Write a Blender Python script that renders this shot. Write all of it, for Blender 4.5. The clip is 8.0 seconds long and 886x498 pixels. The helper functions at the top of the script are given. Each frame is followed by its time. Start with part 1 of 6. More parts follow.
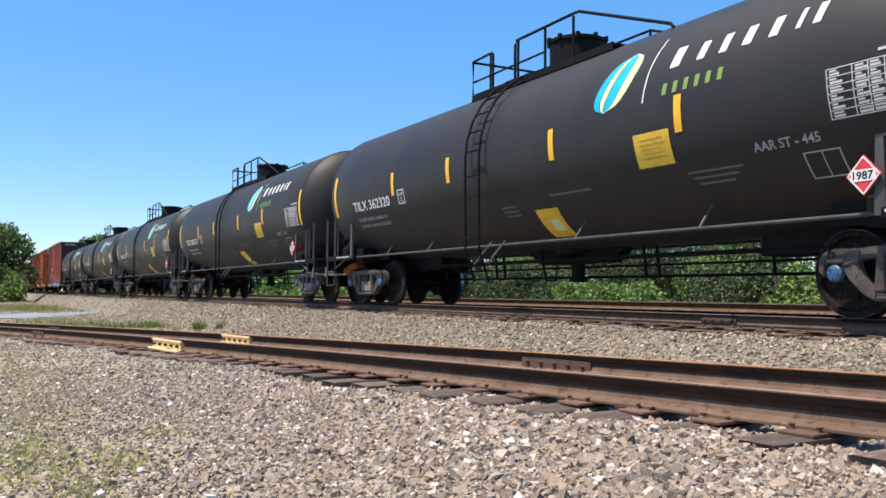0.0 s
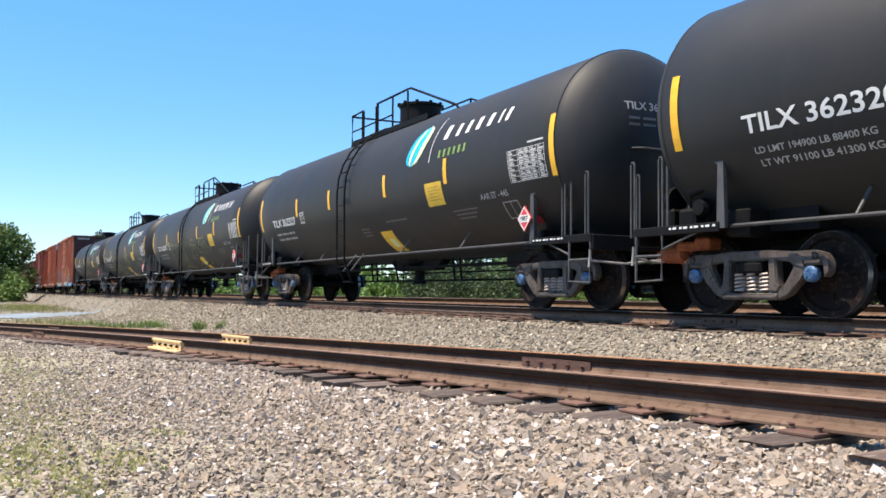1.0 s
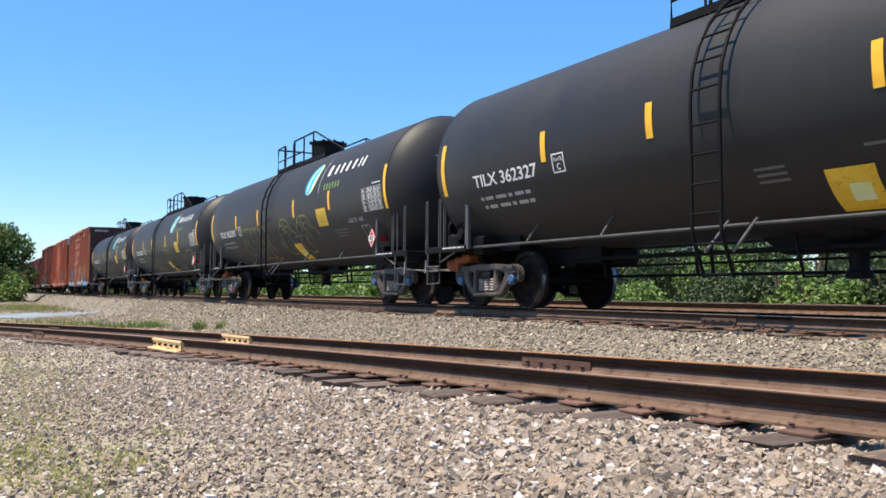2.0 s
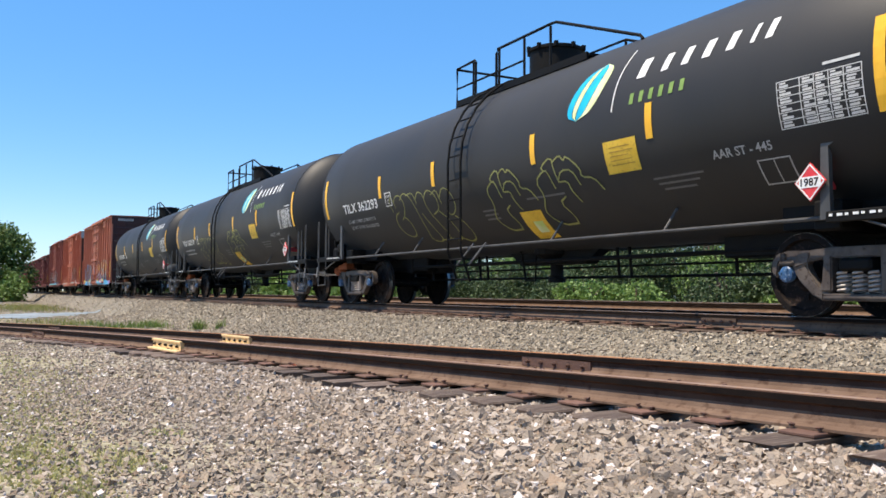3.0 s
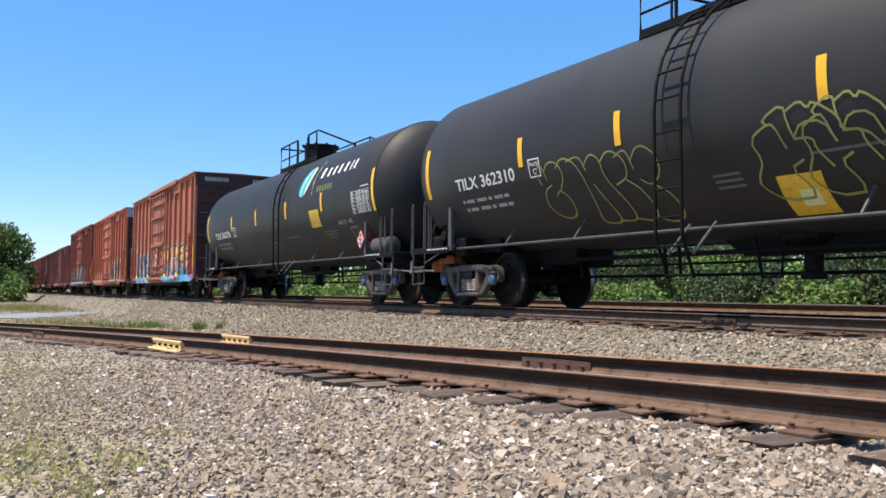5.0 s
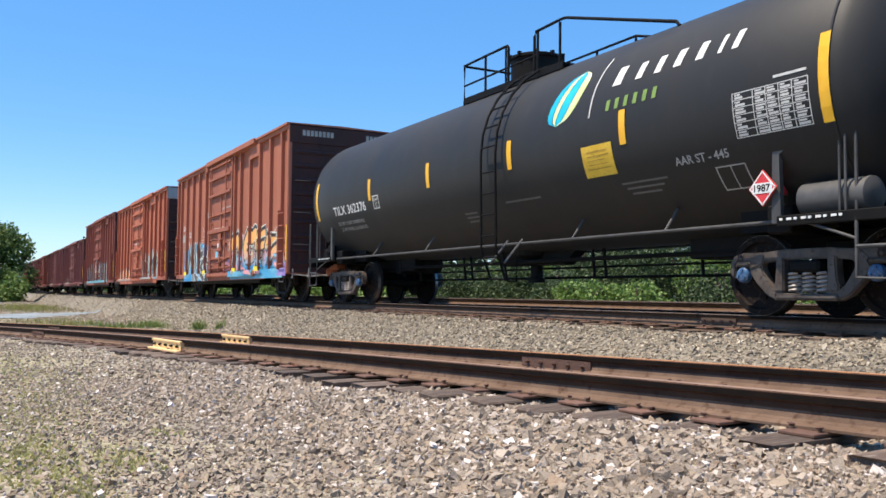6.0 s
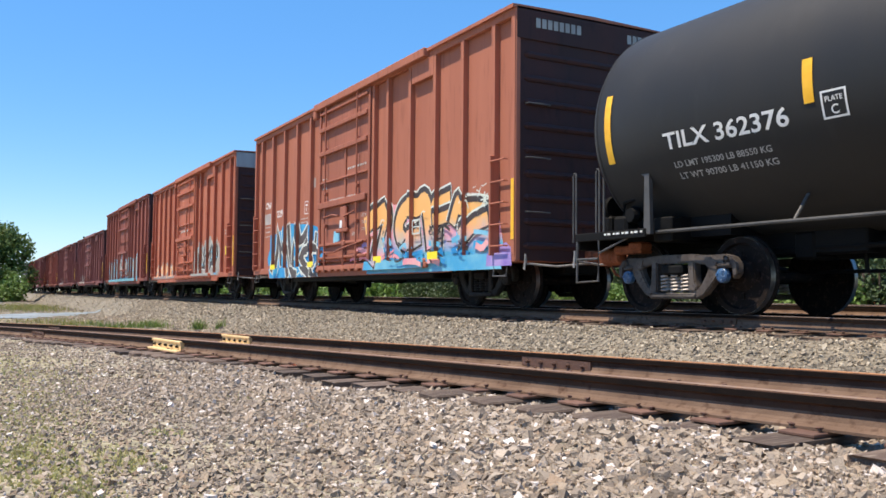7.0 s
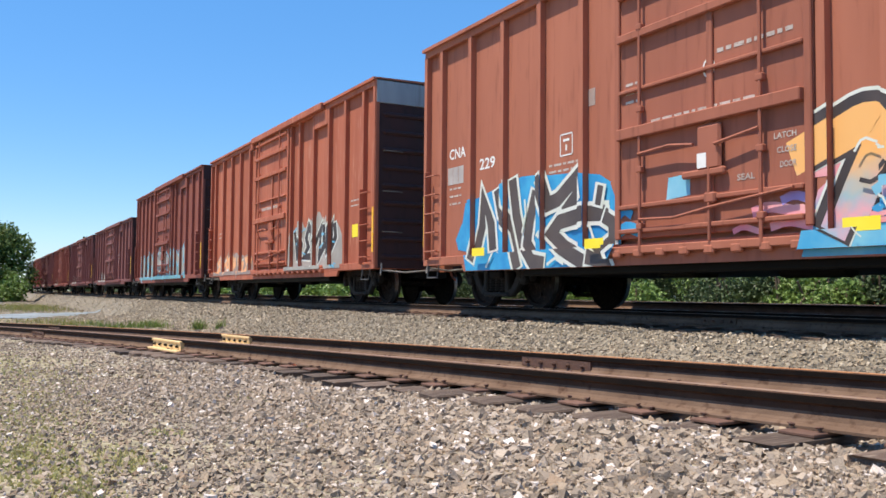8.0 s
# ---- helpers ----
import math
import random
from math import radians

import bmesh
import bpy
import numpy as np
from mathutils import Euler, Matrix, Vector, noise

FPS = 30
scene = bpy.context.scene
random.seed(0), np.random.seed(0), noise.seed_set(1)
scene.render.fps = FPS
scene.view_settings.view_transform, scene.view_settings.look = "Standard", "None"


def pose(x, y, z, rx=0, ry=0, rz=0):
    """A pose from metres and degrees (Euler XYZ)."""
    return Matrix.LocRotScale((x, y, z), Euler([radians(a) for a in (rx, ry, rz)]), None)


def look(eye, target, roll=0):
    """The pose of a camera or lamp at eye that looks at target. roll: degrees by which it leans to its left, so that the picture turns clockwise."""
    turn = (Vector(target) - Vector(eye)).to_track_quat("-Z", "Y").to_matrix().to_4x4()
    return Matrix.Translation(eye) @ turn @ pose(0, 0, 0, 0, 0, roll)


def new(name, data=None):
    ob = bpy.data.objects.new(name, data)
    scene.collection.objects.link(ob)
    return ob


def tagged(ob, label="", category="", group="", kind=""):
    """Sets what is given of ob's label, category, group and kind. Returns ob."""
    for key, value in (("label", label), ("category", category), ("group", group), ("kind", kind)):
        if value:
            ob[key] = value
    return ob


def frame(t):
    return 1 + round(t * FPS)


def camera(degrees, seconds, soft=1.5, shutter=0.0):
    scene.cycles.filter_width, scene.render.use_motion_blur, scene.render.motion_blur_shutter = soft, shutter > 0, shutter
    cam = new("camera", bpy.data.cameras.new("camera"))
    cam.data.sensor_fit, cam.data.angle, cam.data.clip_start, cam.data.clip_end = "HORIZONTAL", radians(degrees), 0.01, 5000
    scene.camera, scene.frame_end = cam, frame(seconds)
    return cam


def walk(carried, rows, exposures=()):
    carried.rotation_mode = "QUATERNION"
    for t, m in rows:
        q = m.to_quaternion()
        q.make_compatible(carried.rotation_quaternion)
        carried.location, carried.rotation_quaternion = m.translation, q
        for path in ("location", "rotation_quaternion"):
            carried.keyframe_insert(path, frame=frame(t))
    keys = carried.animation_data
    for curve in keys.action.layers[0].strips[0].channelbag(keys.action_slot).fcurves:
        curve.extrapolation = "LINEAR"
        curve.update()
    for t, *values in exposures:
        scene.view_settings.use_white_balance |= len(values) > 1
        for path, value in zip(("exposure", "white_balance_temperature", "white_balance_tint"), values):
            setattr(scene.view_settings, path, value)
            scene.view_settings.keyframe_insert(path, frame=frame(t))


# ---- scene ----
cam = camera(53.69, 8.0, soft=1.6)
EYE = Vector((0.0, 0.0, 0.196))
YAW, PITCH = radians(61.62), radians(2.933)
AIM = Vector((-math.sin(YAW) * math.cos(PITCH), math.cos(YAW) * math.cos(PITCH), math.sin(PITCH)))
STAND = look(EYE, EYE + AIM * 10, 0.5)
walk(cam, [(0.0, STAND), (8.0, STAND)], exposures=[(0.0, 0.55), (0.5, 0.69), (1.0, 0.79), (1.5, 0.71), (2.3, 0.6), (3.0, 0.55), (4.5, 0.54), (6.0, 0.54), (7.0, 0.53), (7.5, 0.47), (8.0, 0.45)])

# ---- light ----
SUN_EL, SUN_OFF = radians(68), radians(10)
to_sun = Vector((-math.sin(SUN_OFF) * math.cos(SUN_EL), -math.cos(SUN_OFF) * math.cos(SUN_EL), math.sin(SUN_EL)))
world = bpy.data.worlds.new("sky")
scene.world = world
world.use_nodes = True
wn = world.node_tree.nodes
sky = wn.new("ShaderNodeTexSky")
sky.sky_type = "NISHITA"
sky.sun_disc = False
sky.sun_elevation = SUN_EL
sky.sun_rotation = radians(180) + SUN_OFF
sky.air_density, sky.dust_density, sky.ozone_density = 1.0, 0.1, 2.2
blue = wn.new("ShaderNodeHueSaturation")
blue.inputs["Hue"].default_value = 0.508
blue.inputs["Saturation"].default_value = 1.38
world.node_tree.links.new(sky.outputs["Color"], blue.inputs["Color"])
# clear summer air: an even blue over the whole sky evens out the pale rim at the horizon
veil = wn.new("ShaderNodeMix")
veil.data_type = "RGBA"
veil.inputs["Factor"].default_value = 0.5
veil.inputs["B"].default_value = (0.84, 2.18, 4.3, 1)
world.node_tree.links.new(blue.outputs["Color"], veil.inputs["A"])
world.node_tree.links.new(veil.outputs["Result"], wn["Background"].inputs["Color"])
wn["Background"].inputs["Strength"].default_value = 0.15
sun = new("sun", bpy.data.lights.new("sun", "SUN"))
sun.data.energy, sun.data.angle, sun.data.color = 5.0, radians(0.5), (1.0, 0.87, 0.70)
sun.matrix_world = look(to_sun * 200, (0, 0, 0))

# ---- materials ----
MATS = {}


def mat(name, a, b=None, c=None, scale=6.0, rough=0.7, metal=0.0, bump=0.15, bump_scale=40.0, grime=None, stretch=(1, 1, 1), vary=0.0, coords="Object", translucent=0.0, island=None, spec=0.5, dust=0.0):
    """A node material: two colours mixed by a broad noise, a third in small patches, with fine relief."""
    if name in MATS:
        return MATS[name]
    m = bpy.data.materials.new(name)
    m.use_nodes = True
    t = m.node_tree
    n, ln = t.nodes, t.links
    bs = n["Principled BSDF"]
    bs.inputs["Metallic"].default_value = metal
    bs.inputs["Specular IOR Level"].default_value = spec
    bs.inputs["Sheen Weight"].default_value = dust
    bs.inputs["Sheen Roughness"].default_value = 0.55
    co = n.new("ShaderNodeTexCoord")
    mp = n.new("ShaderNodeMapping")
    mp.inputs["Scale"].default_value = stretch
    ln.new(co.outputs[coords], mp.inputs["Vector"])

    def noise_tex(s, detail=4.0):
        x = n.new("ShaderNodeTexNoise")
        x.inputs["Scale"].default_value, x.inputs["Detail"].default_value = s, detail
        ln.new(mp.outputs["Vector"], x.inputs["Vector"])
        return x

    def ramp(src, lo, hi):
        r = n.new("ShaderNodeMapRange")
        r.inputs["From Min"].default_value, r.inputs["From Max"].default_value = lo, hi
        ln.new(src, r.inputs["Value"])
        return r.outputs["Result"]

    def mix(fac, p, q):
        x = n.new("ShaderNodeMix")
        x.data_type = "RGBA"
        ln.new(fac, x.inputs["Factor"])
        for sock, v in ((x.inputs["A"], p), (x.inputs["B"], q)):
            if isinstance(v, tuple):
                sock.default_value = (*v, 1)
            else:
                ln.new(v, sock)
        return x.outputs["Result"]

    b = b or tuple(min(1, v * 1.25) for v in a)
    broad = noise_tex(scale)
    col = mix(ramp(broad.outputs["Fac"], 0.35, 0.65), a, b)
    if island:
        geo = n.new("ShaderNodeNewGeometry")
        cr = n.new("ShaderNodeValToRGB")
        els = cr.color_ramp.elements
        els[0].position, els[0].color = 0.0, (*island[0], 1)
        els[1].position, els[1].color = 1.0, (*island[-1], 1)
        for k, v in enumerate(island[1:-1]):
            e = els.new((k + 1) / (len(island) - 1))
            e.color = (*v, 1)
        ln.new(geo.outputs["Random Per Island"], cr.inputs["Fac"])
        half = n.new("ShaderNodeValue")
        half.outputs[0].default_value = 0.85
        col = mix(half.outputs[0], col, cr.outputs["Color"])
    if c:
        fine = noise_tex(scale * 4.3, 6.0)
        col = mix(ramp(fine.outputs["Fac"], 0.55, 0.72), col, c)
    if vary:
        oi = n.new("ShaderNodeObjectInfo")
        hsv = n.new("ShaderNodeHueSaturation")
        r = n.new("ShaderNodeMapRange")
        r.inputs["To Min"].default_value, r.inputs["To Max"].default_value = 1 - vary, 1 + vary
        ln.new(oi.outputs["Random"], r.inputs["Value"])
        ln.new(r.outputs["Result"], hsv.inputs["Value"])
        ln.new(col, hsv.inputs["Color"])
        col = hsv.outputs["Color"]
    ln.new(col, bs.inputs["Base Color"])
    rr = n.new("ShaderNodeMapRange")
    rr.inputs["To Min"].default_value, rr.inputs["To Max"].default_value = max(0.05, rough - 0.12), min(1, rough + 0.12)
    ln.new(broad.outputs["Fac"], rr.inputs["Value"])
    ln.new(rr.outputs["Result"], bs.inputs["Roughness"])
    if bump:
        bt = noise_tex(bump_scale, 5.0)
        bp = n.new("ShaderNodeBump")
        bp.inputs["Strength"].default_value = bump
        bp.inputs["Distance"].default_value = 0.02
        ln.new(bt.outputs["Fac"], bp.inputs["Height"])
        ln.new(bp.outputs["Normal"], bs.inputs["Normal"])
    if translucent:
        tr = n.new("ShaderNodeBsdfTranslucent")
        ln.new(col, tr.inputs["Color"])
        ms = n.new("ShaderNodeMixShader")
        ms.inputs["Fac"].default_value = translucent
        ln.new(bs.outputs[0], ms.inputs[1])
        ln.new(tr.outputs[0], ms.inputs[2])
        ln.new(ms.outputs[0], n["Material Output"].inputs["Surface"])
    MATS[name] = m
    return m


M_TANK = mat("tank_black_paint", (0.0075, 0.0073, 0.0074), (0.0105, 0.0102, 0.0102), (0.014, 0.0134, 0.0132), scale=0.9, rough=0.6, bump=0.03, bump_scale=30, stretch=(1, 1, 0.35), spec=0.47, dust=0.03)
M_TANK_OLD = mat("tank_dusty_paint", (0.008, 0.0078, 0.0078), (0.0145, 0.014, 0.0135), (0.011, 0.0107, 0.0106), scale=0.7, rough=0.6, bump=0.03, bump_scale=30, stretch=(1, 1, 0.35), spec=0.47, dust=0.04)
M_IRON = mat("black_iron", (0.005, 0.005, 0.0053), (0.009, 0.0085, 0.008), scale=5, rough=0.65, bump=0.08, spec=0.14)
M_PIPE = mat("worn_grey_pipe", (0.06, 0.059, 0.058), (0.1, 0.097, 0.094), scale=4, rough=0.55, metal=0.2, bump=0.05)
M_SIDEPIPE = mat("dull_grey_pipe", (0.055, 0.054, 0.053), (0.085, 0.083, 0.081), scale=4, rough=0.6, metal=0.2, bump=0.05)
M_LEVER = mat("pale_lever", (0.22, 0.21, 0.2), (0.32, 0.31, 0.3), scale=6, rough=0.6)
M_CAST = mat("cast_steel", (0.06, 0.046, 0.038), (0.11, 0.089, 0.075), (0.035, 0.02, 0.015), scale=5, rough=0.65, metal=0.1, bump=0.3, bump_scale=60)
# cast steel with the shade under the box cars put into its colour
M_CASTDARK = mat("shade_dark_cast_steel", (0.007, 0.0065, 0.006), (0.013, 0.0115, 0.0105), scale=5, rough=0.8, bump=0.3, bump_scale=60)
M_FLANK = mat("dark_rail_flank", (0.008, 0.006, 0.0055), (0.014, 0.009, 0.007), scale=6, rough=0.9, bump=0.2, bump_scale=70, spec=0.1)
M_WHEEL = mat("wheel_steel", (0.0085, 0.0066, 0.006), (0.015, 0.0105, 0.0088), (0.055, 0.035, 0.027), scale=5, rough=0.75, bump=0.1, spec=0.14)
M_TREAD = mat("bright_tread", (0.35, 0.34, 0.33), (0.2, 0.18, 0.17), scale=8, rough=0.35, metal=0.9, bump=0.05)
M_CAP = mat("blue_bearing_cap", (0.025, 0.075, 0.17), (0.05, 0.13, 0.27), (0.3, 0.36, 0.42), scale=11, rough=0.4, bump=0.1)
M_SPRING = mat("spring_steel", (0.42, 0.37, 0.33), (0.3, 0.25, 0.22), scale=12, rough=0.5, metal=0.1)
# maroon with the shade of the box car ends put into the colour
M_END_SHADE = mat("end_shade_paint", (0.04, 0.015, 0.0135), (0.06, 0.021, 0.018), (0.03, 0.012, 0.011), scale=1.5, rough=0.8, bump=0.1, stretch=(1, 1, 0.3))
M_YELLOW = mat("yellow_reflector", (0.85, 0.44, 0.015), (0.9, 0.5, 0.03), scale=8, rough=0.45, bump=0.0)
M_SIGN = mat("yellow_notice", (0.72, 0.45, 0.03), (0.8, 0.53, 0.05), (0.5, 0.3, 0.03), scale=5, rough=0.5, bump=0.0)
M_WHITE = mat("white_stencil", (0.72, 0.72, 0.7), (0.8, 0.8, 0.78), scale=9, rough=0.6, bump=0.0)
M_DIRTYW = mat("dirty_white_stencil", (0.42, 0.36, 0.32), (0.56, 0.5, 0.46), (0.3, 0.18, 0.13), scale=7, rough=0.7, bump=0.0)
M_DIM = mat("dim_stencil", (0.1, 0.1, 0.098), (0.13, 0.13, 0.128), scale=9, rough=0.6, bump=0.0)
M_FADED = mat("faded_stencil", (0.32, 0.32, 0.315), (0.42, 0.42, 0.41), scale=9, rough=0.6, bump=0.0)
M_GREENP = mat("green_stencil", (0.17, 0.28, 0.06), (0.22, 0.34, 0.08), scale=9, rough=0.6, bump=0.0)
M_BLUEP = mat("blue_decal", (0.0, 0.30, 0.58), (0.01, 0.48, 0.66), scale=2.5, rough=0.5, bump=0.0)
M_LIMEP = mat("lime_decal", (0.55, 0.68, 0.2), (0.75, 0.8, 0.5), scale=2.5, rough=0.5, bump=0.0)
M_REDP = mat("red_placard", (0.62, 0.03, 0.04), (0.7, 0.06, 0.06), scale=9, rough=0.5, bump=0.0)
M_RUSTB = mat("rusty_bracket", (0.36, 0.11, 0.045), (0.25, 0.07, 0.03), (0.12, 0.04, 0.02), scale=9, rough=0.8, bump=0.2)
M_GRAF_LIME = mat("lime_spray", (0.33, 0.33, 0.1), (0.22, 0.225, 0.075), scale=4, rough=0.6, bump=0.0)
# dark rust that also holds the shade below the rail head
M_RAIL = mat("rusty_rail", (0.062, 0.034, 0.024), (0.09, 0.05, 0.034), (0.045, 0.024, 0.017), scale=4, rough=0.85, bump=0.25, bump_scale=70, spec=0.08)
# brown lightened to stand for sun on the rail foot
M_FOOT = mat("sunlit_rail_foot", (0.13, 0.083, 0.058), (0.18, 0.12, 0.086), (0.08, 0.046, 0.032), scale=4, rough=0.9, bump=0.2, bump_scale=70, spec=0.1)
M_RAILMAIN = mat("brown_grey_rail", (0.09, 0.06, 0.044), (0.125, 0.086, 0.064), (0.06, 0.037, 0.027), scale=4, rough=0.85, bump=0.2, bump_scale=70, spec=0.1)
M_RAILTOP = mat("orange_rust_head", (0.42, 0.19, 0.075), (0.34, 0.15, 0.06), (0.2, 0.09, 0.045), scale=5, rough=0.7, bump=0.15, bump_scale=70)
M_RAILSHINE = mat("worn_rail_head", (0.3, 0.25, 0.22), (0.2, 0.14, 0.11), scale=5, rough=0.4, metal=0.6, bump=0.05)
M_RAILDULL = mat("brown_worn_head", (0.26, 0.17, 0.12), (0.2, 0.12, 0.08), (0.34, 0.2, 0.11), scale=5, rough=0.6, bump=0.15, bump_scale=70)
M_RUSTBAR = mat("rusty_joint_bar", (0.095, 0.05, 0.036), (0.14, 0.072, 0.05), (0.065, 0.037, 0.028), scale=8, rough=0.8, bump=0.3)
M_PLATE = mat("tie_plate_rust", (0.12, 0.062, 0.045), (0.17, 0.09, 0.062), scale=9, rough=0.8, bump=0.2, vary=0.2)
M_TIE = mat("weathered_tie", (0.09, 0.06, 0.044), (0.145, 0.104, 0.078), (0.22, 0.175, 0.135), scale=3, rough=0.9, bump=0.6, bump_scale=22, stretch=(4, 0.5, 4), vary=0.3)
M_YBAR = mat("yellow_joint_paint", (0.74, 0.5, 0.22), (0.8, 0.58, 0.3), (0.4, 0.22, 0.1), scale=7, rough=0.65, bump=0.1)
M_ORANGE = mat("orange_spray", (0.6, 0.17, 0.08), (0.42, 0.13, 0.07), scale=9, rough=0.7, bump=0.0)
M_STONE = mat("siding_stone", (0.292, 0.24, 0.201), (0.374, 0.305, 0.264), scale=30, rough=0.92, bump=0.5, bump_scale=90, spec=0.25,
              island=[(0.0877, 0.0693, 0.0523), (0.307, 0.247, 0.184), (0.372, 0.29, 0.205), (0.219, 0.178, 0.134), (0.416, 0.342, 0.261), (0.143, 0.113, 0.0866), (0.482, 0.399, 0.316), (0.274, 0.226, 0.173), (0.329, 0.231, 0.15), (0.395, 0.32, 0.245), (0.186, 0.153, 0.119), (0.362, 0.299, 0.228), (0.461, 0.394, 0.334), (0.899, 0.808, 0.745)])
M_BALL = mat("ballast_stone", (0.227, 0.204, 0.182), (0.299, 0.268, 0.232), scale=30, rough=0.9, bump=0.3, bump_scale=90,
             island=[(0.114, 0.0942, 0.069), (0.25, 0.206, 0.147), (0.325, 0.266, 0.188), (0.271, 0.22, 0.158), (0.174, 0.143, 0.104), (0.358, 0.296, 0.212), (0.564, 0.487, 0.377)])
M_LEAF = mat("bush_leaf", (0.05, 0.10, 0.018), (0.075, 0.14, 0.026), scale=1.2, rough=0.55, bump=0.0, translucent=0.25,
             island=[(0.07, 0.13, 0.025), (0.16, 0.27, 0.055), (0.26, 0.38, 0.11), (0.11, 0.19, 0.04)], coords="Object")
# leaf colours darkened to stand for deep shade in the foliage
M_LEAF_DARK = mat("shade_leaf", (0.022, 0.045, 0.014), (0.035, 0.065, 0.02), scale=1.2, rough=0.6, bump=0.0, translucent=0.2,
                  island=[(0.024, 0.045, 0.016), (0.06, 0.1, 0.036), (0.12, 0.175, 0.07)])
M_LEAF_TREE = mat("tree_leaf", (0.055, 0.10, 0.022), (0.085, 0.14, 0.03), scale=0.4, rough=0.6, bump=0.0, translucent=0.25,
                  island=[(0.05, 0.09, 0.02), (0.10, 0.165, 0.035), (0.16, 0.23, 0.06)])
M_BARK = mat("bark", (0.07, 0.05, 0.036), (0.12, 0.09, 0.065), scale=4, rough=0.95, bump=0.7, bump_scale=18, stretch=(2, 2, 0.4))
M_GRASS = mat("dry_grass", (0.20, 0.20, 0.06), (0.30, 0.27, 0.10), scale=2, rough=0.8, bump=0.0, translucent=0.3,
              island=[(0.14, 0.19, 0.035), (0.26, 0.26, 0.08), (0.36, 0.31, 0.14), (0.10, 0.15, 0.03)])
M_DRY = mat("yellow_dry_grass", (0.34, 0.32, 0.13), (0.42, 0.38, 0.18), scale=2, rough=0.8, bump=0.0, translucent=0.3,
            island=[(0.22, 0.25, 0.07), (0.4, 0.37, 0.15), (0.5, 0.44, 0.23), (0.3, 0.31, 0.1)])
M_WEED = mat("green_weed", (0.10, 0.17, 0.03), (0.14, 0.22, 0.045), scale=2, rough=0.7, bump=0.0, translucent=0.3,
             island=[(0.08, 0.15, 0.02), (0.13, 0.21, 0.04), (0.22, 0.24, 0.07)])
M_BRICK = mat("red_wall", (0.36, 0.11, 0.06), (0.42, 0.14, 0.08), (0.28, 0.09, 0.05), scale=3, rough=0.85, bump=0.2)
M_CLAD = mat("white_cladding", (0.74, 0.74, 0.73), (0.8, 0.8, 0.79), scale=2, rough=0.6, bump=0.05)
M_ROOF = mat("grey_roofing", (0.12, 0.115, 0.11), (0.17, 0.16, 0.155), scale=3, rough=0.9, bump=0.3)
M_PANE = mat("dark_pane", (0.02, 0.025, 0.03), scale=1, rough=0.1, bump=0.0)


def box_paint(name, a, b, c):
    c = tuple(0.35 * p + 0.65 * q for p, q in zip(a, c))
    return mat(name, a, b, c, scale=0.9, rough=0.78, bump=0.08, bump_scale=25, stretch=(2.6, 2.6, 0.3), spec=0.3)


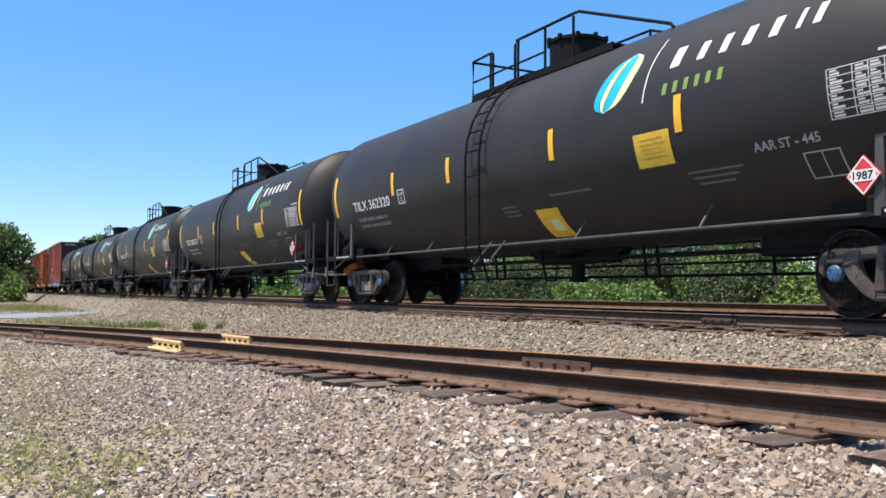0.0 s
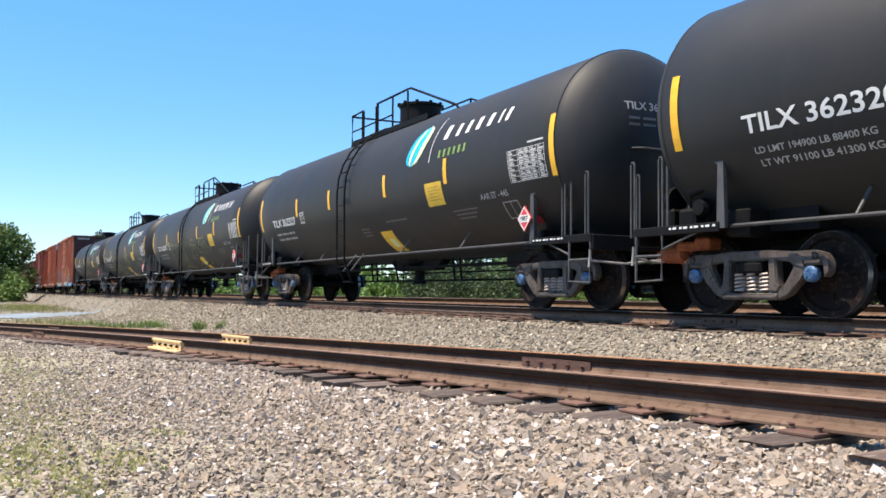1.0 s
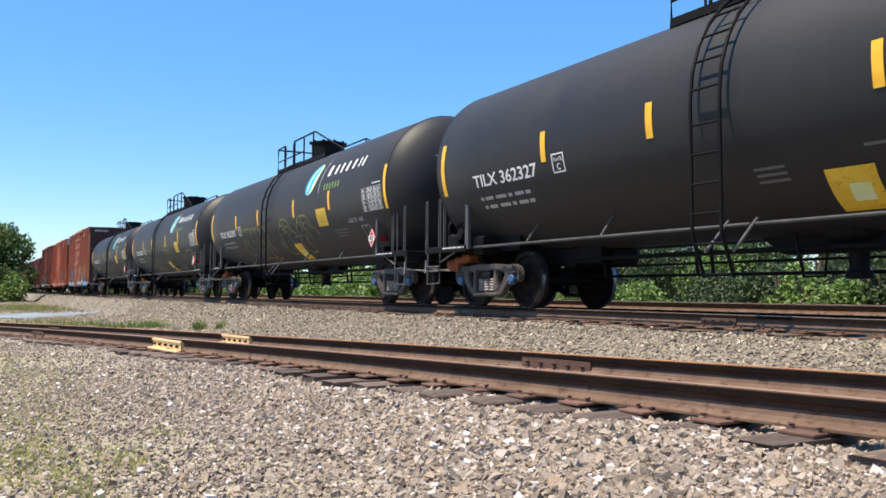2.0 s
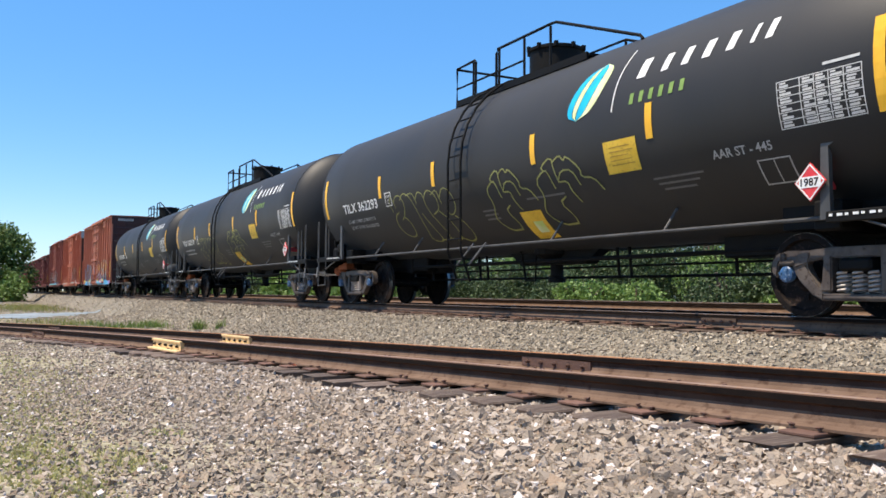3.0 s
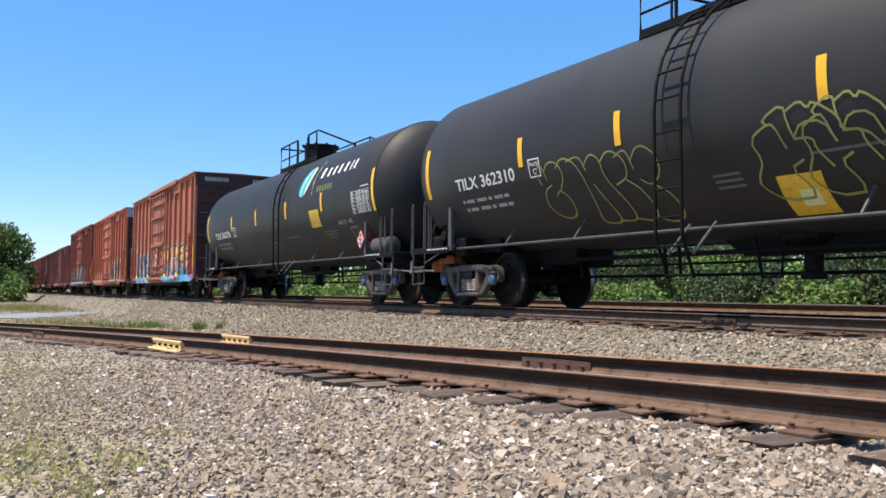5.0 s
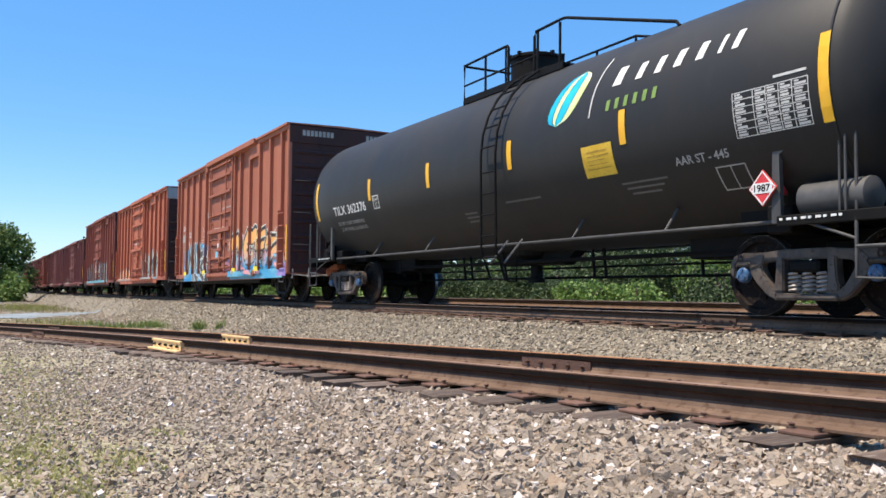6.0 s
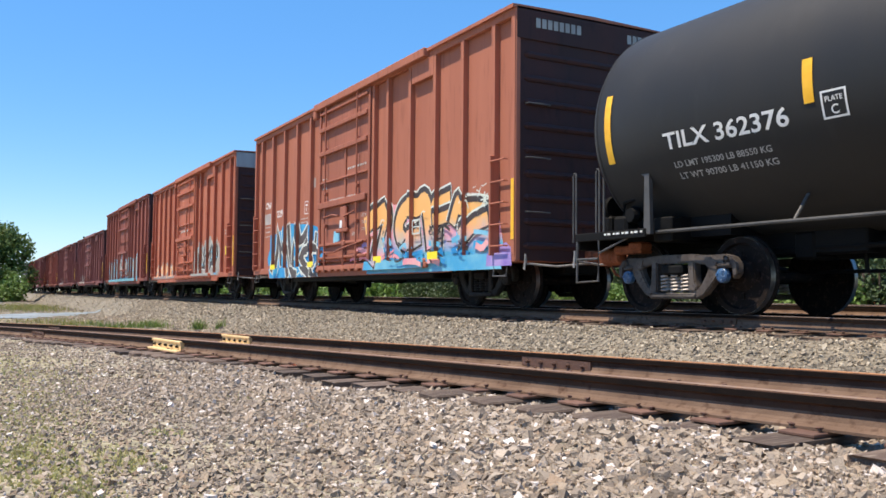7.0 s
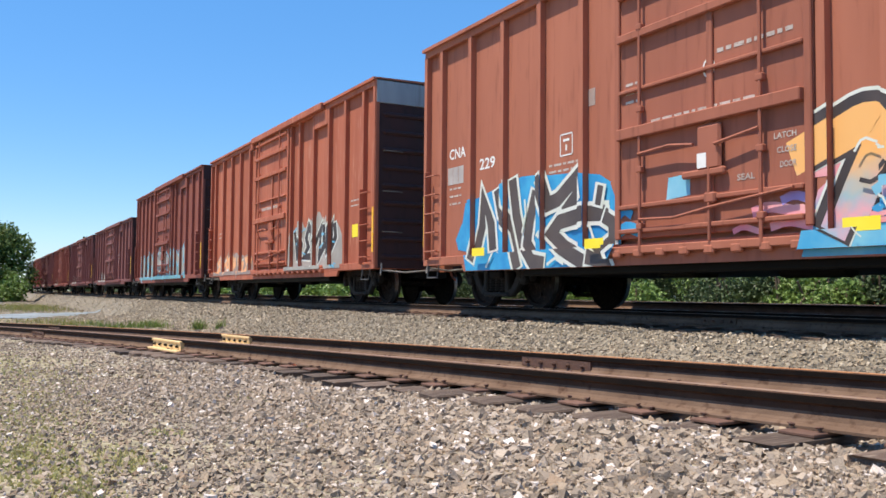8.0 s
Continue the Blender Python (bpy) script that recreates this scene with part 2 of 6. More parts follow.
# ---- mesh tools ----
class Mesh:
    """Collects vertices and faces of one part."""

    def __init__(self):
        self.v, self.f = [], []

    def add(self, verts, faces):
        k = len(self.v)
        self.v += [tuple(p) for p in verts]
        self.f += [tuple(i + k for i in f) for f in faces]
        return self

    def box(self, x0, x1, y0, y1, z0, z1, ch=0.0):
        if x0 > x1:
            x0, x1 = x1, x0
        if y0 > y1:
            y0, y1 = y1, y0
        if z0 > z1:
            z0, z1 = z1, z0
        c = min(ch, (x1 - x0) * 0.45, (y1 - y0) * 0.45, (z1 - z0) * 0.45)
        if c <= 0:
            v = [(x, y, z) for z in (z0, z1) for y in (y0, y1) for x in (x0, x1)]
            return self.add(v, [(0, 2, 3, 1), (4, 5, 7, 6), (0, 1, 5, 4), (2, 6, 7, 3), (0, 4, 6, 2), (1, 3, 7, 5)])
        b = bmesh.new()
        bmesh.ops.create_cube(b, size=1)
        for p in b.verts:
            p.co = Vector(((x0 + x1) / 2 + p.co.x * (x1 - x0), (y0 + y1) / 2 + p.co.y * (y1 - y0), (z0 + z1) / 2 + p.co.z * (z1 - z0)))
        bmesh.ops.bevel(b, geom=b.edges[:], offset=c, segments=1, affect="EDGES")
        b.verts.index_update()
        self.add([p.co[:] for p in b.verts], [[q.index for q in f.verts] for f in b.faces])
        b.free()
        return self

    def tube(self, path, r, seg=8, closed=False):
        """A round bar along a path of points."""
        pts = [Vector(p) for p in path]
        k0 = len(self.v)
        n = len(pts)
        for i, p in enumerate(pts):
            a = pts[max(i - 1, 0)] if not closed else pts[i - 1]
            b = pts[min(i + 1, n - 1)] if not closed else pts[(i + 1) % n]
            d = (b - a).normalized()
            up = Vector((0, 0, 1)) if abs(d.z) < 0.9 else Vector((1, 0, 0))
            s = d.cross(up).normalized()
            u = s.cross(d)
            for j in range(seg):
                w = 2 * math.pi * j / seg
                self.v.append(tuple(p + s * (r * math.cos(w)) + u * (r * math.sin(w))))
        for i in range(n if closed else n - 1):
            a, b = k0 + i * seg, k0 + ((i + 1) % n) * seg
            for j in range(seg):
                self.f.append((a + j, a + (j + 1) % seg, b + (j + 1) % seg, b + j))
        if not closed:
            self.f.append(tuple(k0 + j for j in reversed(range(seg))))
            self.f.append(tuple(k0 + (n - 1) * seg + j for j in range(seg)))
        return self

    def lathe(self, prof, axis, centre, seg=24):
        """A turned body: prof is (along, radius) pairs, along 'x', 'y' or 'z' through centre."""
        k0 = len(self.v)
        cx, cy, cz = centre
        for a, r in prof:
            for j in range(seg):
                w = 2 * math.pi * j / seg
                p, q = r * math.cos(w), r * math.sin(w)
                self.v.append({"x": (cx + a, cy + p, cz + q), "y": (cx + p, cy + a, cz + q), "z": (cx + p, cy + q, cz + a)}[axis])
        for i in range(len(prof) - 1):
            a, b = k0 + i * seg, k0 + (i + 1) * seg
            for j in range(seg):
                self.f.append((a + j, a + (j + 1) % seg, b + (j + 1) % seg, b + j))
        self.f.append(tuple(k0 + j for j in range(seg)))
        self.f.append(tuple(k0 + (len(prof) - 1) * seg + j for j in reversed(range(seg))))
        return self

    def plate(self, outline, y0, y1):
        """An upright plate with an (x, z) outline, from y0 to y1."""
        n = len(outline)
        v = [(x, y0, z) for x, z in outline] + [(x, y1, z) for x, z in outline]
        return self.add(v, [tuple(range(n)), tuple(reversed(range(n, 2 * n)))] + [(i, i + n, (i + 1) % n + n, (i + 1) % n) for i in range(n)])

    def data(self, name, material, smooth=False, bevel=0.0):
        me = bpy.data.meshes.new(name)
        me.from_pydata(self.v, [], self.f)
        b = bmesh.new()
        b.from_mesh(me)
        bmesh.ops.recalc_face_normals(b, faces=b.faces)
        if bevel:
            bmesh.ops.bevel(b, geom=[e for e in b.edges if e.calc_face_angle(0) > 0.5], offset=bevel, segments=2, affect="EDGES")
        b.to_mesh(me)
        b.free()
        me.materials.append(material)
        if smooth:
            me.shade_smooth()
            me.set_sharp_from_angle(angle=radians(38))
        return me


def part(name, m, material, parent=None, label="", smooth=False, kind=""):
    ob = new(name, m.data(name, material, smooth) if isinstance(m, Mesh) else m)
    if parent:
        ob.parent = parent
    return tagged(ob, label, kind=kind)


def empty(name, at=(0, 0, 0)):
    ob = new(name)
    ob.location = at
    return ob


def soup(name, verts, quads, material):
    """A mesh from arrays: verts (n, 3) and faces (m, k)."""
    me = bpy.data.meshes.new(name)
    m, k = quads.shape
    me.vertices.add(len(verts))
    me.vertices.foreach_set("co", np.ascontiguousarray(verts, dtype=np.float32).ravel())
    me.loops.add(m * k)
    me.loops.foreach_set("vertex_index", np.ascontiguousarray(quads, dtype=np.int32).ravel())
    me.polygons.add(m)
    me.polygons.foreach_set("loop_start", np.arange(0, m * k, k, dtype=np.int32))
    me.update(calc_edges=True)
    me.validate()
    me.shade_flat()
    me.materials.append(material)
    return me


def text_mesh(words, size):
    cu = bpy.data.curves.new("words", "FONT")
    cu.body, cu.size, cu.resolution_u, cu.offset = words, size, 3, 0.018
    ob = bpy.data.objects.new("words", cu)
    me = bpy.data.meshes.new_from_object(ob)
    v = [tuple(p.co[:2]) for p in me.vertices]
    f = [tuple(p.vertices) for p in me.polygons]
    bpy.data.objects.remove(ob)
    bpy.data.meshes.remove(me)
    return v, f


def letters(words, width, height):
    """Flat lettering scaled to a width and a height, from (0, 0)."""
    v, f = text_mesh(words, 1.0)
    x0, x1 = min(p[0] for p in v), max(p[0] for p in v)
    y0, y1 = min(p[1] for p in v), max(p[1] for p in v)
    return [((p[0] - x0) / (x1 - x0) * width, (p[1] - y0) / (y1 - y0) * height) for p in v], f


# ---- the lie of the land ----
Y0 = 9.38          # centre line of the main track
Y2 = 13.55         # centre line of the second track
RAIL_Z = -0.04     # top of the main rails
RAIL2_Z = 0.06


def siding_z(x):
    return -0.23 + 0.019 * x if x > -32 else -0.23 - 0.019 * 32


def siding_y(x):
    return 4.70 + 0.067 * x - 0.003 * x * x


def smooth01(a, b, x):
    t = np.clip((x - a) / (b - a), 0, 1)
    return t * t * (3 - 2 * t)


def ground_z(x, y):
    """Height of the ground, for arrays."""
    x, y = np.asarray(x, float), np.asarray(y, float)
    base = -0.47 + 0.019 * np.clip(x, -32, 3)
    base = base + 0.02 * np.sin(x * 0.9 + y * 1.7) + 0.015 * np.sin(x * 2.3 - y * 1.1)
    main = -0.275 + 0.012 * np.sin(x * 3.1) + 0.01 * np.sin(x * 1.3 + y * 5)
    second = -0.17
    s1 = 1 - smooth01(1.55, 3.0, np.abs(y - Y0))
    z = base * (1 - s1) + main * s1
    beyond = smooth01(Y0 + 1.4, Y0 + 2.4, y)
    z = z * (1 - beyond) + second * beyond
    bank = smooth01(Y2 + 1.8, Y2 + 4.5, y)
    return z * (1 - bank) + (-0.35) * bank


def ground():
    xs = np.concatenate([[-2500, -1200, -600, -350, -220, -160, -130, -110], np.arange(-100, -40, 1.0), np.arange(-40, 6.01, 0.16), [8, 11, 15, 22, 35, 60, 120, 300, 900, 2500]])
    ys = np.concatenate([[-2500, -900, -300, -120, -60, -30, -16, -9, -5], np.arange(-3, 18.01, 0.16), [19, 21, 24, 30, 40, 60, 110, 250, 700, 2500]])
    gx, gy = np.meshgrid(xs, ys, indexing="ij")
    v = np.stack([gx, gy, ground_z(gx, gy)], -1).reshape(-1, 3)
    ny = len(ys)
    i, j = np.meshgrid(np.arange(len(xs) - 1), np.arange(ny - 1), indexing="ij")
    a = (i * ny + j).ravel()
    m = bpy.data.materials.new("ground_gravel")
    m.use_nodes = True
    t = m.node_tree
    n, ln = t.nodes, t.links
    bs = n["Principled BSDF"]
    bs.inputs["Roughness"].default_value = 0.95
    geo = n.new("ShaderNodeNewGeometry")
    sep = n.new("ShaderNodeSeparateXYZ")
    ln.new(geo.outputs["Position"], sep.inputs[0])

    def tex(kind, s, detail=4):
        x = n.new(kind)
        x.inputs["Scale"].default_value = s
        if kind == "ShaderNodeTexNoise":
            x.inputs["Detail"].default_value = detail
        ln.new(geo.outputs["Position"], x.inputs["Vector"])
        return x

    def rng(src, lo, hi, a0=0.0, a1=1.0):
        r = n.new("ShaderNodeMapRange")
        for key, val in (("From Min", lo), ("From Max", hi), ("To Min", a0), ("To Max", a1)):
            r.inputs[key].default_value = val
        ln.new(src, r.inputs["Value"])
        return r.outputs["Result"]

    def mixc(fac, p, q):
        x = n.new("ShaderNodeMix")
        x.data_type = "RGBA"
        ln.new(fac, x.inputs["Factor"])
        for sock, val in ((x.inputs["A"], p), (x.inputs["B"], q)):
            if isinstance(val, tuple):
                sock.default_value = (*val, 1)
            else:
                ln.new(val, sock)
        return x.outputs["Result"]

    def math_node(op, p, q):
        x = n.new("ShaderNodeMath")
        x.operation = op
        for sock, val in zip(x.inputs, (p, q)):
            if isinstance(val, float):
                sock.default_value = val
            else:
                ln.new(val, sock)
        return x.outputs[0]

    cells = tex("ShaderNodeTexVoronoi", 19.0)
    tone = n.new("ShaderNodeSeparateXYZ")
    ln.new(cells.outputs["Color"], tone.inputs[0])
    tan = mixc(tone.outputs[0], (0.2, 0.172, 0.12), (0.44, 0.378, 0.272))
    grey = mixc(tone.outputs[0], (0.12, 0.104, 0.08), (0.27, 0.235, 0.178))
    wob = tex("ShaderNodeTexNoise", 0.8)
    edge = math_node("ADD", sep.outputs[1], rng(wob.outputs["Fac"], 0, 1, -0.7, 0.7))
    slant = math_node("MULTIPLY", sep.outputs[0], -0.09)
    slant_sum = math_node("ADD", edge, slant)
    col = mixc(rng(slant_sum, 6.4, 7.2), tan, grey)
    pale = tex("ShaderNodeTexNoise", 0.35)
    col = mixc(rng(pale.outputs["Fac"], 0.5, 0.75, 0, 0.3), col, (0.33, 0.3, 0.25))
    # rough grass beyond the second track and far off along the line
    grass = tex("ShaderNodeTexNoise", 1.7, 8)
    green = mixc(grass.outputs["Fac"], (0.10, 0.12, 0.035), (0.24, 0.22, 0.09))
    col = mixc(rng(edge, Y2 + 2.0, Y2 + 3.5), col, green)
    patch = tex("ShaderNodeTexNoise", 0.22, 6)
    far = math_node("MULTIPLY", rng(sep.outputs[0], -26.0, -45.0), rng(patch.outputs["Fac"], 0.42, 0.6))
    far = math_node("MULTIPLY", far, rng(edge, 6.5, 5.0))
    col = mixc(far, col, (0.24, 0.21, 0.105))
    moss = tex("ShaderNodeTexNoise", 2.6, 7)
    near = math_node("MULTIPLY", rng(edge, 1.7, 0.5), rng(moss.outputs["Fac"], 0.4, 0.62, 0.0, 0.6))
    col = mixc(near, col, (0.25, 0.23, 0.1))
    ln.new(col, bs.inputs["Base Color"])
    bp = n.new("ShaderNodeBump")
    bp.inputs["Strength"].default_value, bp.inputs["Distance"].default_value = 0.9, 0.03
    ln.new(cells.outputs["Distance"], bp.inputs["Height"])
    bp.invert = True
    ln.new(bp.outputs["Normal"], bs.inputs["Normal"])
    me = soup("ground", v, np.stack([a, a + ny, a + ny + 1, a + 1], 1), m)
    me.shade_smooth()
    return tagged(new("ground", me), "crushed stone and dry grass round the tracks", "ground", kind="structure")


def stones(name, label, count, rmin, rmax, size, keep, material, seed, wmin=31.5):
    """Loose stones scattered over a fan of ground, each a small jagged block of its own."""
    rs = np.random.RandomState(seed)
    bm = bmesh.new()
    if size > 0.025:
        q = [bm.verts.new(p) for p in ((1, 0, 0), (0, 1, 0), (-1, 0, 0), (0, -1, 0), (0, 0, 1), (0, 0, -1))]
        for a in range(4):
            bm.faces.new((q[a], q[(a + 1) % 4], q[4]))
            bm.faces.new((q[(a + 1) % 4], q[a], q[5]))
        bmesh.ops.scale(bm, vec=(1.25, 1.25, 1.25), verts=bm.verts[:])
    else:
        bmesh.ops.create_cube(bm, size=1.5)
        bmesh.ops.triangulate(bm, faces=bm.faces[:])
    bm.verts.index_update()
    bm.verts.ensure_lookup_table()
    bv = np.array([p.co[:] for p in bm.verts])
    bf = np.array([[q.index for q in f.verts] for f in bm.faces])
    bm.free()
    r = np.sqrt(rs.uniform(rmin ** 2, rmax ** 2, count))
    w = np.radians(rs.uniform(wmin, 91, count))
    x, y = -r * np.sin(w), r * np.cos(w)
    ok = keep(x, y, rs)
    x, y = x[ok], y[ok]
    k = len(x)
    # finer towards the worn ground beside the siding
    s = size * np.exp(np.clip(rs.normal(0, 0.4, k), -1, 0.62)) * (0.8 + 0.2 * smooth01(0.9, 2.4, y + 0.12 * x + 0.6))
    v = bv[None] * (1 + rs.uniform(-0.5, 0.3, (k, len(bv), 1))) + rs.normal(0, 0.14, (k, len(bv), 3))
    v = v * (rs.uniform(0.65, 1.25, (k, 1, 3)) * np.array([1.08, 0.95, 0.74])) * s[:, None, None]
    a, b = rs.uniform(0, 2 * np.pi, k), rs.normal(0, 0.7, k)
    ca, sa, cb, sb = np.cos(a)[:, None], np.sin(a)[:, None], np.cos(b)[:, None], np.sin(b)[:, None]
    vx, vz = v[:, :, 0] * cb - v[:, :, 2] * sb, v[:, :, 0] * sb + v[:, :, 2] * cb
    v = np.stack([vx * ca - v[:, :, 1] * sa, vx * sa + v[:, :, 1] * ca, vz], -1)
    c = rs.normal(0, 0.6, k)
    cc, sc = np.cos(c)[:, None], np.sin(c)[:, None]
    v = np.stack([v[:, :, 0], v[:, :, 1] * cc - v[:, :, 2] * sc, v[:, :, 1] * sc + v[:, :, 2] * cc], -1)
    z = ground_z(x, y) + s * rs.uniform(-0.05, 0.4, k)
    v += np.stack([x, y, z], -1)[:, None]
    f = (bf[None] + (np.arange(k) * len(bv))[:, None, None]).reshape(-1, 3)
    me = soup(name, v.reshape(-1, 3), f, material)
    return tagged(new(name, me), label, "gravel", kind="stuff")


# ---- tracks ----
RAIL_PROF = [(-0.07, 0), (0.07, 0), (0.07, 0.012), (0.036, 0.026), (0.02, 0.042), (0.012, 0.068), (0.009, 0.115), (0.034, 0.127), (0.036, 0.16), (0.028, 0.168), (-0.028, 0.168), (-0.036, 0.16), (-0.034, 0.127), (-0.009, 0.115), (-0.012, 0.068), (-0.02, 0.042), (-0.036, 0.026), (-0.07, 0.012)]


def rail_mesh(xs, line, prof, side=0.0):
    """A rail section swept along a line of ground; line(x) gives y and the height of the head."""
    m = Mesh()
    n = len(prof)
    for x in xs:
        y, z = line(x)
        y2, _ = line(x + 0.01)
        d = Vector((0.01, y2 - y, 0)).normalized()
        s = Vector((-d.y, d.x, 0))
        for p, q in prof:
            m.v.append(tuple(Vector((x, y, z - 0.168 + q)) + s * (p + side)))
    for i in range(len(xs) - 1):
        for j in range(n):
            m.f.append((i * n + j, i * n + (j + 1) % n, (i + 1) * n + (j + 1) % n, (i + 1) * n + j))
    m.f.append(tuple(range(n)))
    m.f.append(tuple((len(xs) - 1) * n + j for j in reversed(range(n))))
    return m


HEAD_TOP = [(-0.029, 0.1685), (0.029, 0.1685), (0.027, 0.172), (-0.027, 0.172)]


def along(x, line):
    y, z = line(x)
    y2, _ = line(x + 0.01)
    return pose(x, y, z, 0, 0, math.degrees(math.atan2(y2 - y, 0.01)))


def track(name, label, line, xs, ties, detailed, head_mat, tie_out, seed, steel=None):
    """Two rails on timber ties, with plates, spikes and joint bars."""
    rnd = random.Random(seed)
    top = tagged(empty(name), label, "railway track", kind="structure")
    for side in (-0.7525, 0.7525):
        rail = part("rail", rail_mesh(xs, line, RAIL_PROF, side), steel or M_RAIL, top, "rust-brown steel rail", smooth=False)
        part("rail_head", rail_mesh(xs, line, HEAD_TOP, side), M_RAILDULL if head_mat is M_RAILTOP and side < 0 else head_mat, rail, "worn running surface of the rail")
        # thin dark strip along the near face of each rail head
        part("rail_flank", rail_mesh(xs, line, [(-0.0375, 0.128), (-0.0355, 0.128), (-0.0355, 0.1625), (-0.0375, 0.1615)], side), M_FLANK, rail, "dark flank of the rail head")
        # strip over the near foot with sunlight put into its lighter brown
        part("rail_foot", rail_mesh(xs, line, [(-0.0725, 0.001), (-0.0725, 0.0145), (-0.0372, 0.0285), (-0.0222, 0.0435), (-0.0142, 0.069), (-0.0118, 0.083), (-0.0092, 0.083), (-0.0115, 0.066), (-0.0195, 0.0415), (-0.036, 0.0255), (-0.069, 0.0115), (-0.069, 0.001)], side), M_FOOT, rail, "rail foot in a brown lightened as sunlit")
    variants = []
    for k in range(4):
        m = Mesh().box(-0.115 - 0.01 * k, 0.115, -1.3 - tie_out, 1.3, -0.355, -0.185, 0.012)
        m.v = [(x + rnd.uniform(-0.012, 0.012), y + rnd.uniform(-0.03, 0.03), z + rnd.uniform(-0.01, 0.006)) for x, y, z in m.v]
        variants.append(m.data("tie", M_TIE))
    plate = Mesh().box(-0.1, 0.1, -0.19, 0.15, -0.187, -0.1685, 0.004).data("tie_plate", M_PLATE)
    spike = Mesh().box(-0.009, 0.009, -0.009, 0.009, -0.17, -0.158, 0.003).box(-0.016, 0.016, -0.016, 0.018, -0.16, -0.15, 0.004).data("spike", M_RUSTBAR)
    rest = Mesh()
    for x in ties:
        m = along(x, line)
        if detailed(x):
            t = part("tie", rnd.choice(variants), None, top)
            t.matrix_basis = m @ pose(0, rnd.uniform(-0.06, 0.06), rnd.uniform(-0.012, 0.004), 0, 0, rnd.uniform(-1.8, 1.8))
            for s in (-0.7525, 0.7525):
                p = part("tie_plate", plate, None, top)
                p.matrix_basis = m @ pose(0, s, 0, 0, 0, rnd.uniform(-2, 2))
                for sx, sy in ((-0.06, -0.09), (0.055, -0.09), (0.0, 0.09)):
                    q = part("spike", spike, None, p)
                    q.matrix_basis = pose(sx, sy, rnd.uniform(0, 0.02), rnd.uniform(-8, 8), rnd.uniform(-8, 8), rnd.uniform(0, 90))
        else:
            k = len(rest.v)
            rest.box(-0.115, 0.115, -1.3, 1.3, -0.355, -0.185)
            for s in (-0.7525, 0.7525):
                rest.box(-0.1, 0.1, s - 0.17, s + 0.17, -0.187, -0.1685)
            rest.v[k:] = [tuple(m @ Vector(p)) for p in rest.v[k:]]
    if rest.v:
        part("far_ties", rest, M_TIE, top, "row of weathered ties", kind="stuff")
    return top


def joint_bar(top, line, x, side, face, material, label, length=0.92, bolts=6, block=False):
    """A bolted bar over a rail joint, on one face of the rail."""
    m = along(x, line) @ pose(0, side, 0)
    f = face
    bar = Mesh()
    h0, h1, d = (-0.150, -0.03, 0.06) if block else (-0.136, -0.045, 0.034)
    bar.plate([(-length / 2, h0), (length / 2, h0), (length / 2, h1), (-length / 2, h1)], 0.0105 * f, d * f)
    if block:
        bar.box(-length / 2 - 0.05, length / 2 + 0.02, 0.04 * f, 0.13 * f, -0.172, -0.14, 0.008).box(-length / 2 - 0.02, length / 2, 0.036 * f, 0.075 * f, -0.05, -0.012, 0.008)
    b = part("joint_bar", bar, material, top, label)
    b.matrix_basis = m
    for k in range(bolts):
        bx = (k - (bolts - 1) / 2) * length / bolts
        n = Mesh().lathe([(0, 0.02), (0.03, 0.02), (0.032, 0.012), (0.045, 0.012)], "y", (bx, 0, -0.09), 6)
        n.v = [(x0, (d + y0 - 0.004) * f, z0) for x0, y0, z0 in n.v]
        part("bolt", n, M_WHEEL if block else M_RUSTBAR, b)
    return b


# ---- rolling stock parts ----
WHEEL_R = 0.495
AXLE_Z = RAIL_Z + WHEEL_R


def wheelset_data():
    m = Mesh()
    for s in (-1, 1):
        prof = [(0.0, 0.12), (0.0, 0.40), (-0.02, 0.42), (-0.035, WHEEL_R + 0.026), (-0.01, WHEEL_R + 0.022), (0.005, WHEEL_R), (0.1, WHEEL_R - 0.006), (0.1, 0.42), (0.06, 0.4), (0.045, 0.2), (0.075, 0.17), (0.09, 0.11)]
        k = len(m.v)
        m.lathe([(s * (0.715 + a), r) for a, r in prof], "y", (0, 0, 0), 36)
        for i, w in enumerate(np.linspace(0, 2 * math.pi, 4, endpoint=False)):
            m.box(0.26 * math.cos(w) - 0.04, 0.26 * math.cos(w) + 0.04, s * 0.765, s * 0.785, 0.26 * math.sin(w) - 0.03, 0.26 * math.sin(w) + 0.03)
    m.lathe([(-1.1, 0.075), (1.1, 0.075)], "y", (0, 0, 0), 14)
    me = m.data("wheelset", M_WHEEL, True)
    treads, caps = [], []
    for s in (-1, 1):
        c = Mesh().lathe([(s * 1.06, 0.092), (s * 1.13, 0.092), (s * 1.145, 0.075), (s * 1.15, 0.045)], "y", (0, 0, 0), 16)
        for w in (0.3, 2.4, 4.5):
            c.box(0.058 * math.cos(w) - 0.014, 0.058 * math.cos(w) + 0.014, s * 1.14, s * 1.162, 0.058 * math.sin(w) - 0.014, 0.058 * math.sin(w) + 0.014)
        caps.append(c.data("bearing_cap", M_CAP, True))
        tr = Mesh().lathe([(s * 0.735, WHEEL_R + 0.001), (s * 0.81, WHEEL_R - 0.004), (s * 0.81, WHEEL_R - 0.002), (s * 0.735, WHEEL_R + 0.0025)], "y", (0, 0, 0), 36)
        treads.append(tr.data("tread", M_TREAD, True))
    return me, treads, caps


WHEELSET, TREAD, CAP = wheelset_data()
# box car caps: the same caps, blackened as shade under the body
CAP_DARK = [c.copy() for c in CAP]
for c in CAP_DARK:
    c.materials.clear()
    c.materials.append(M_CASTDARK)


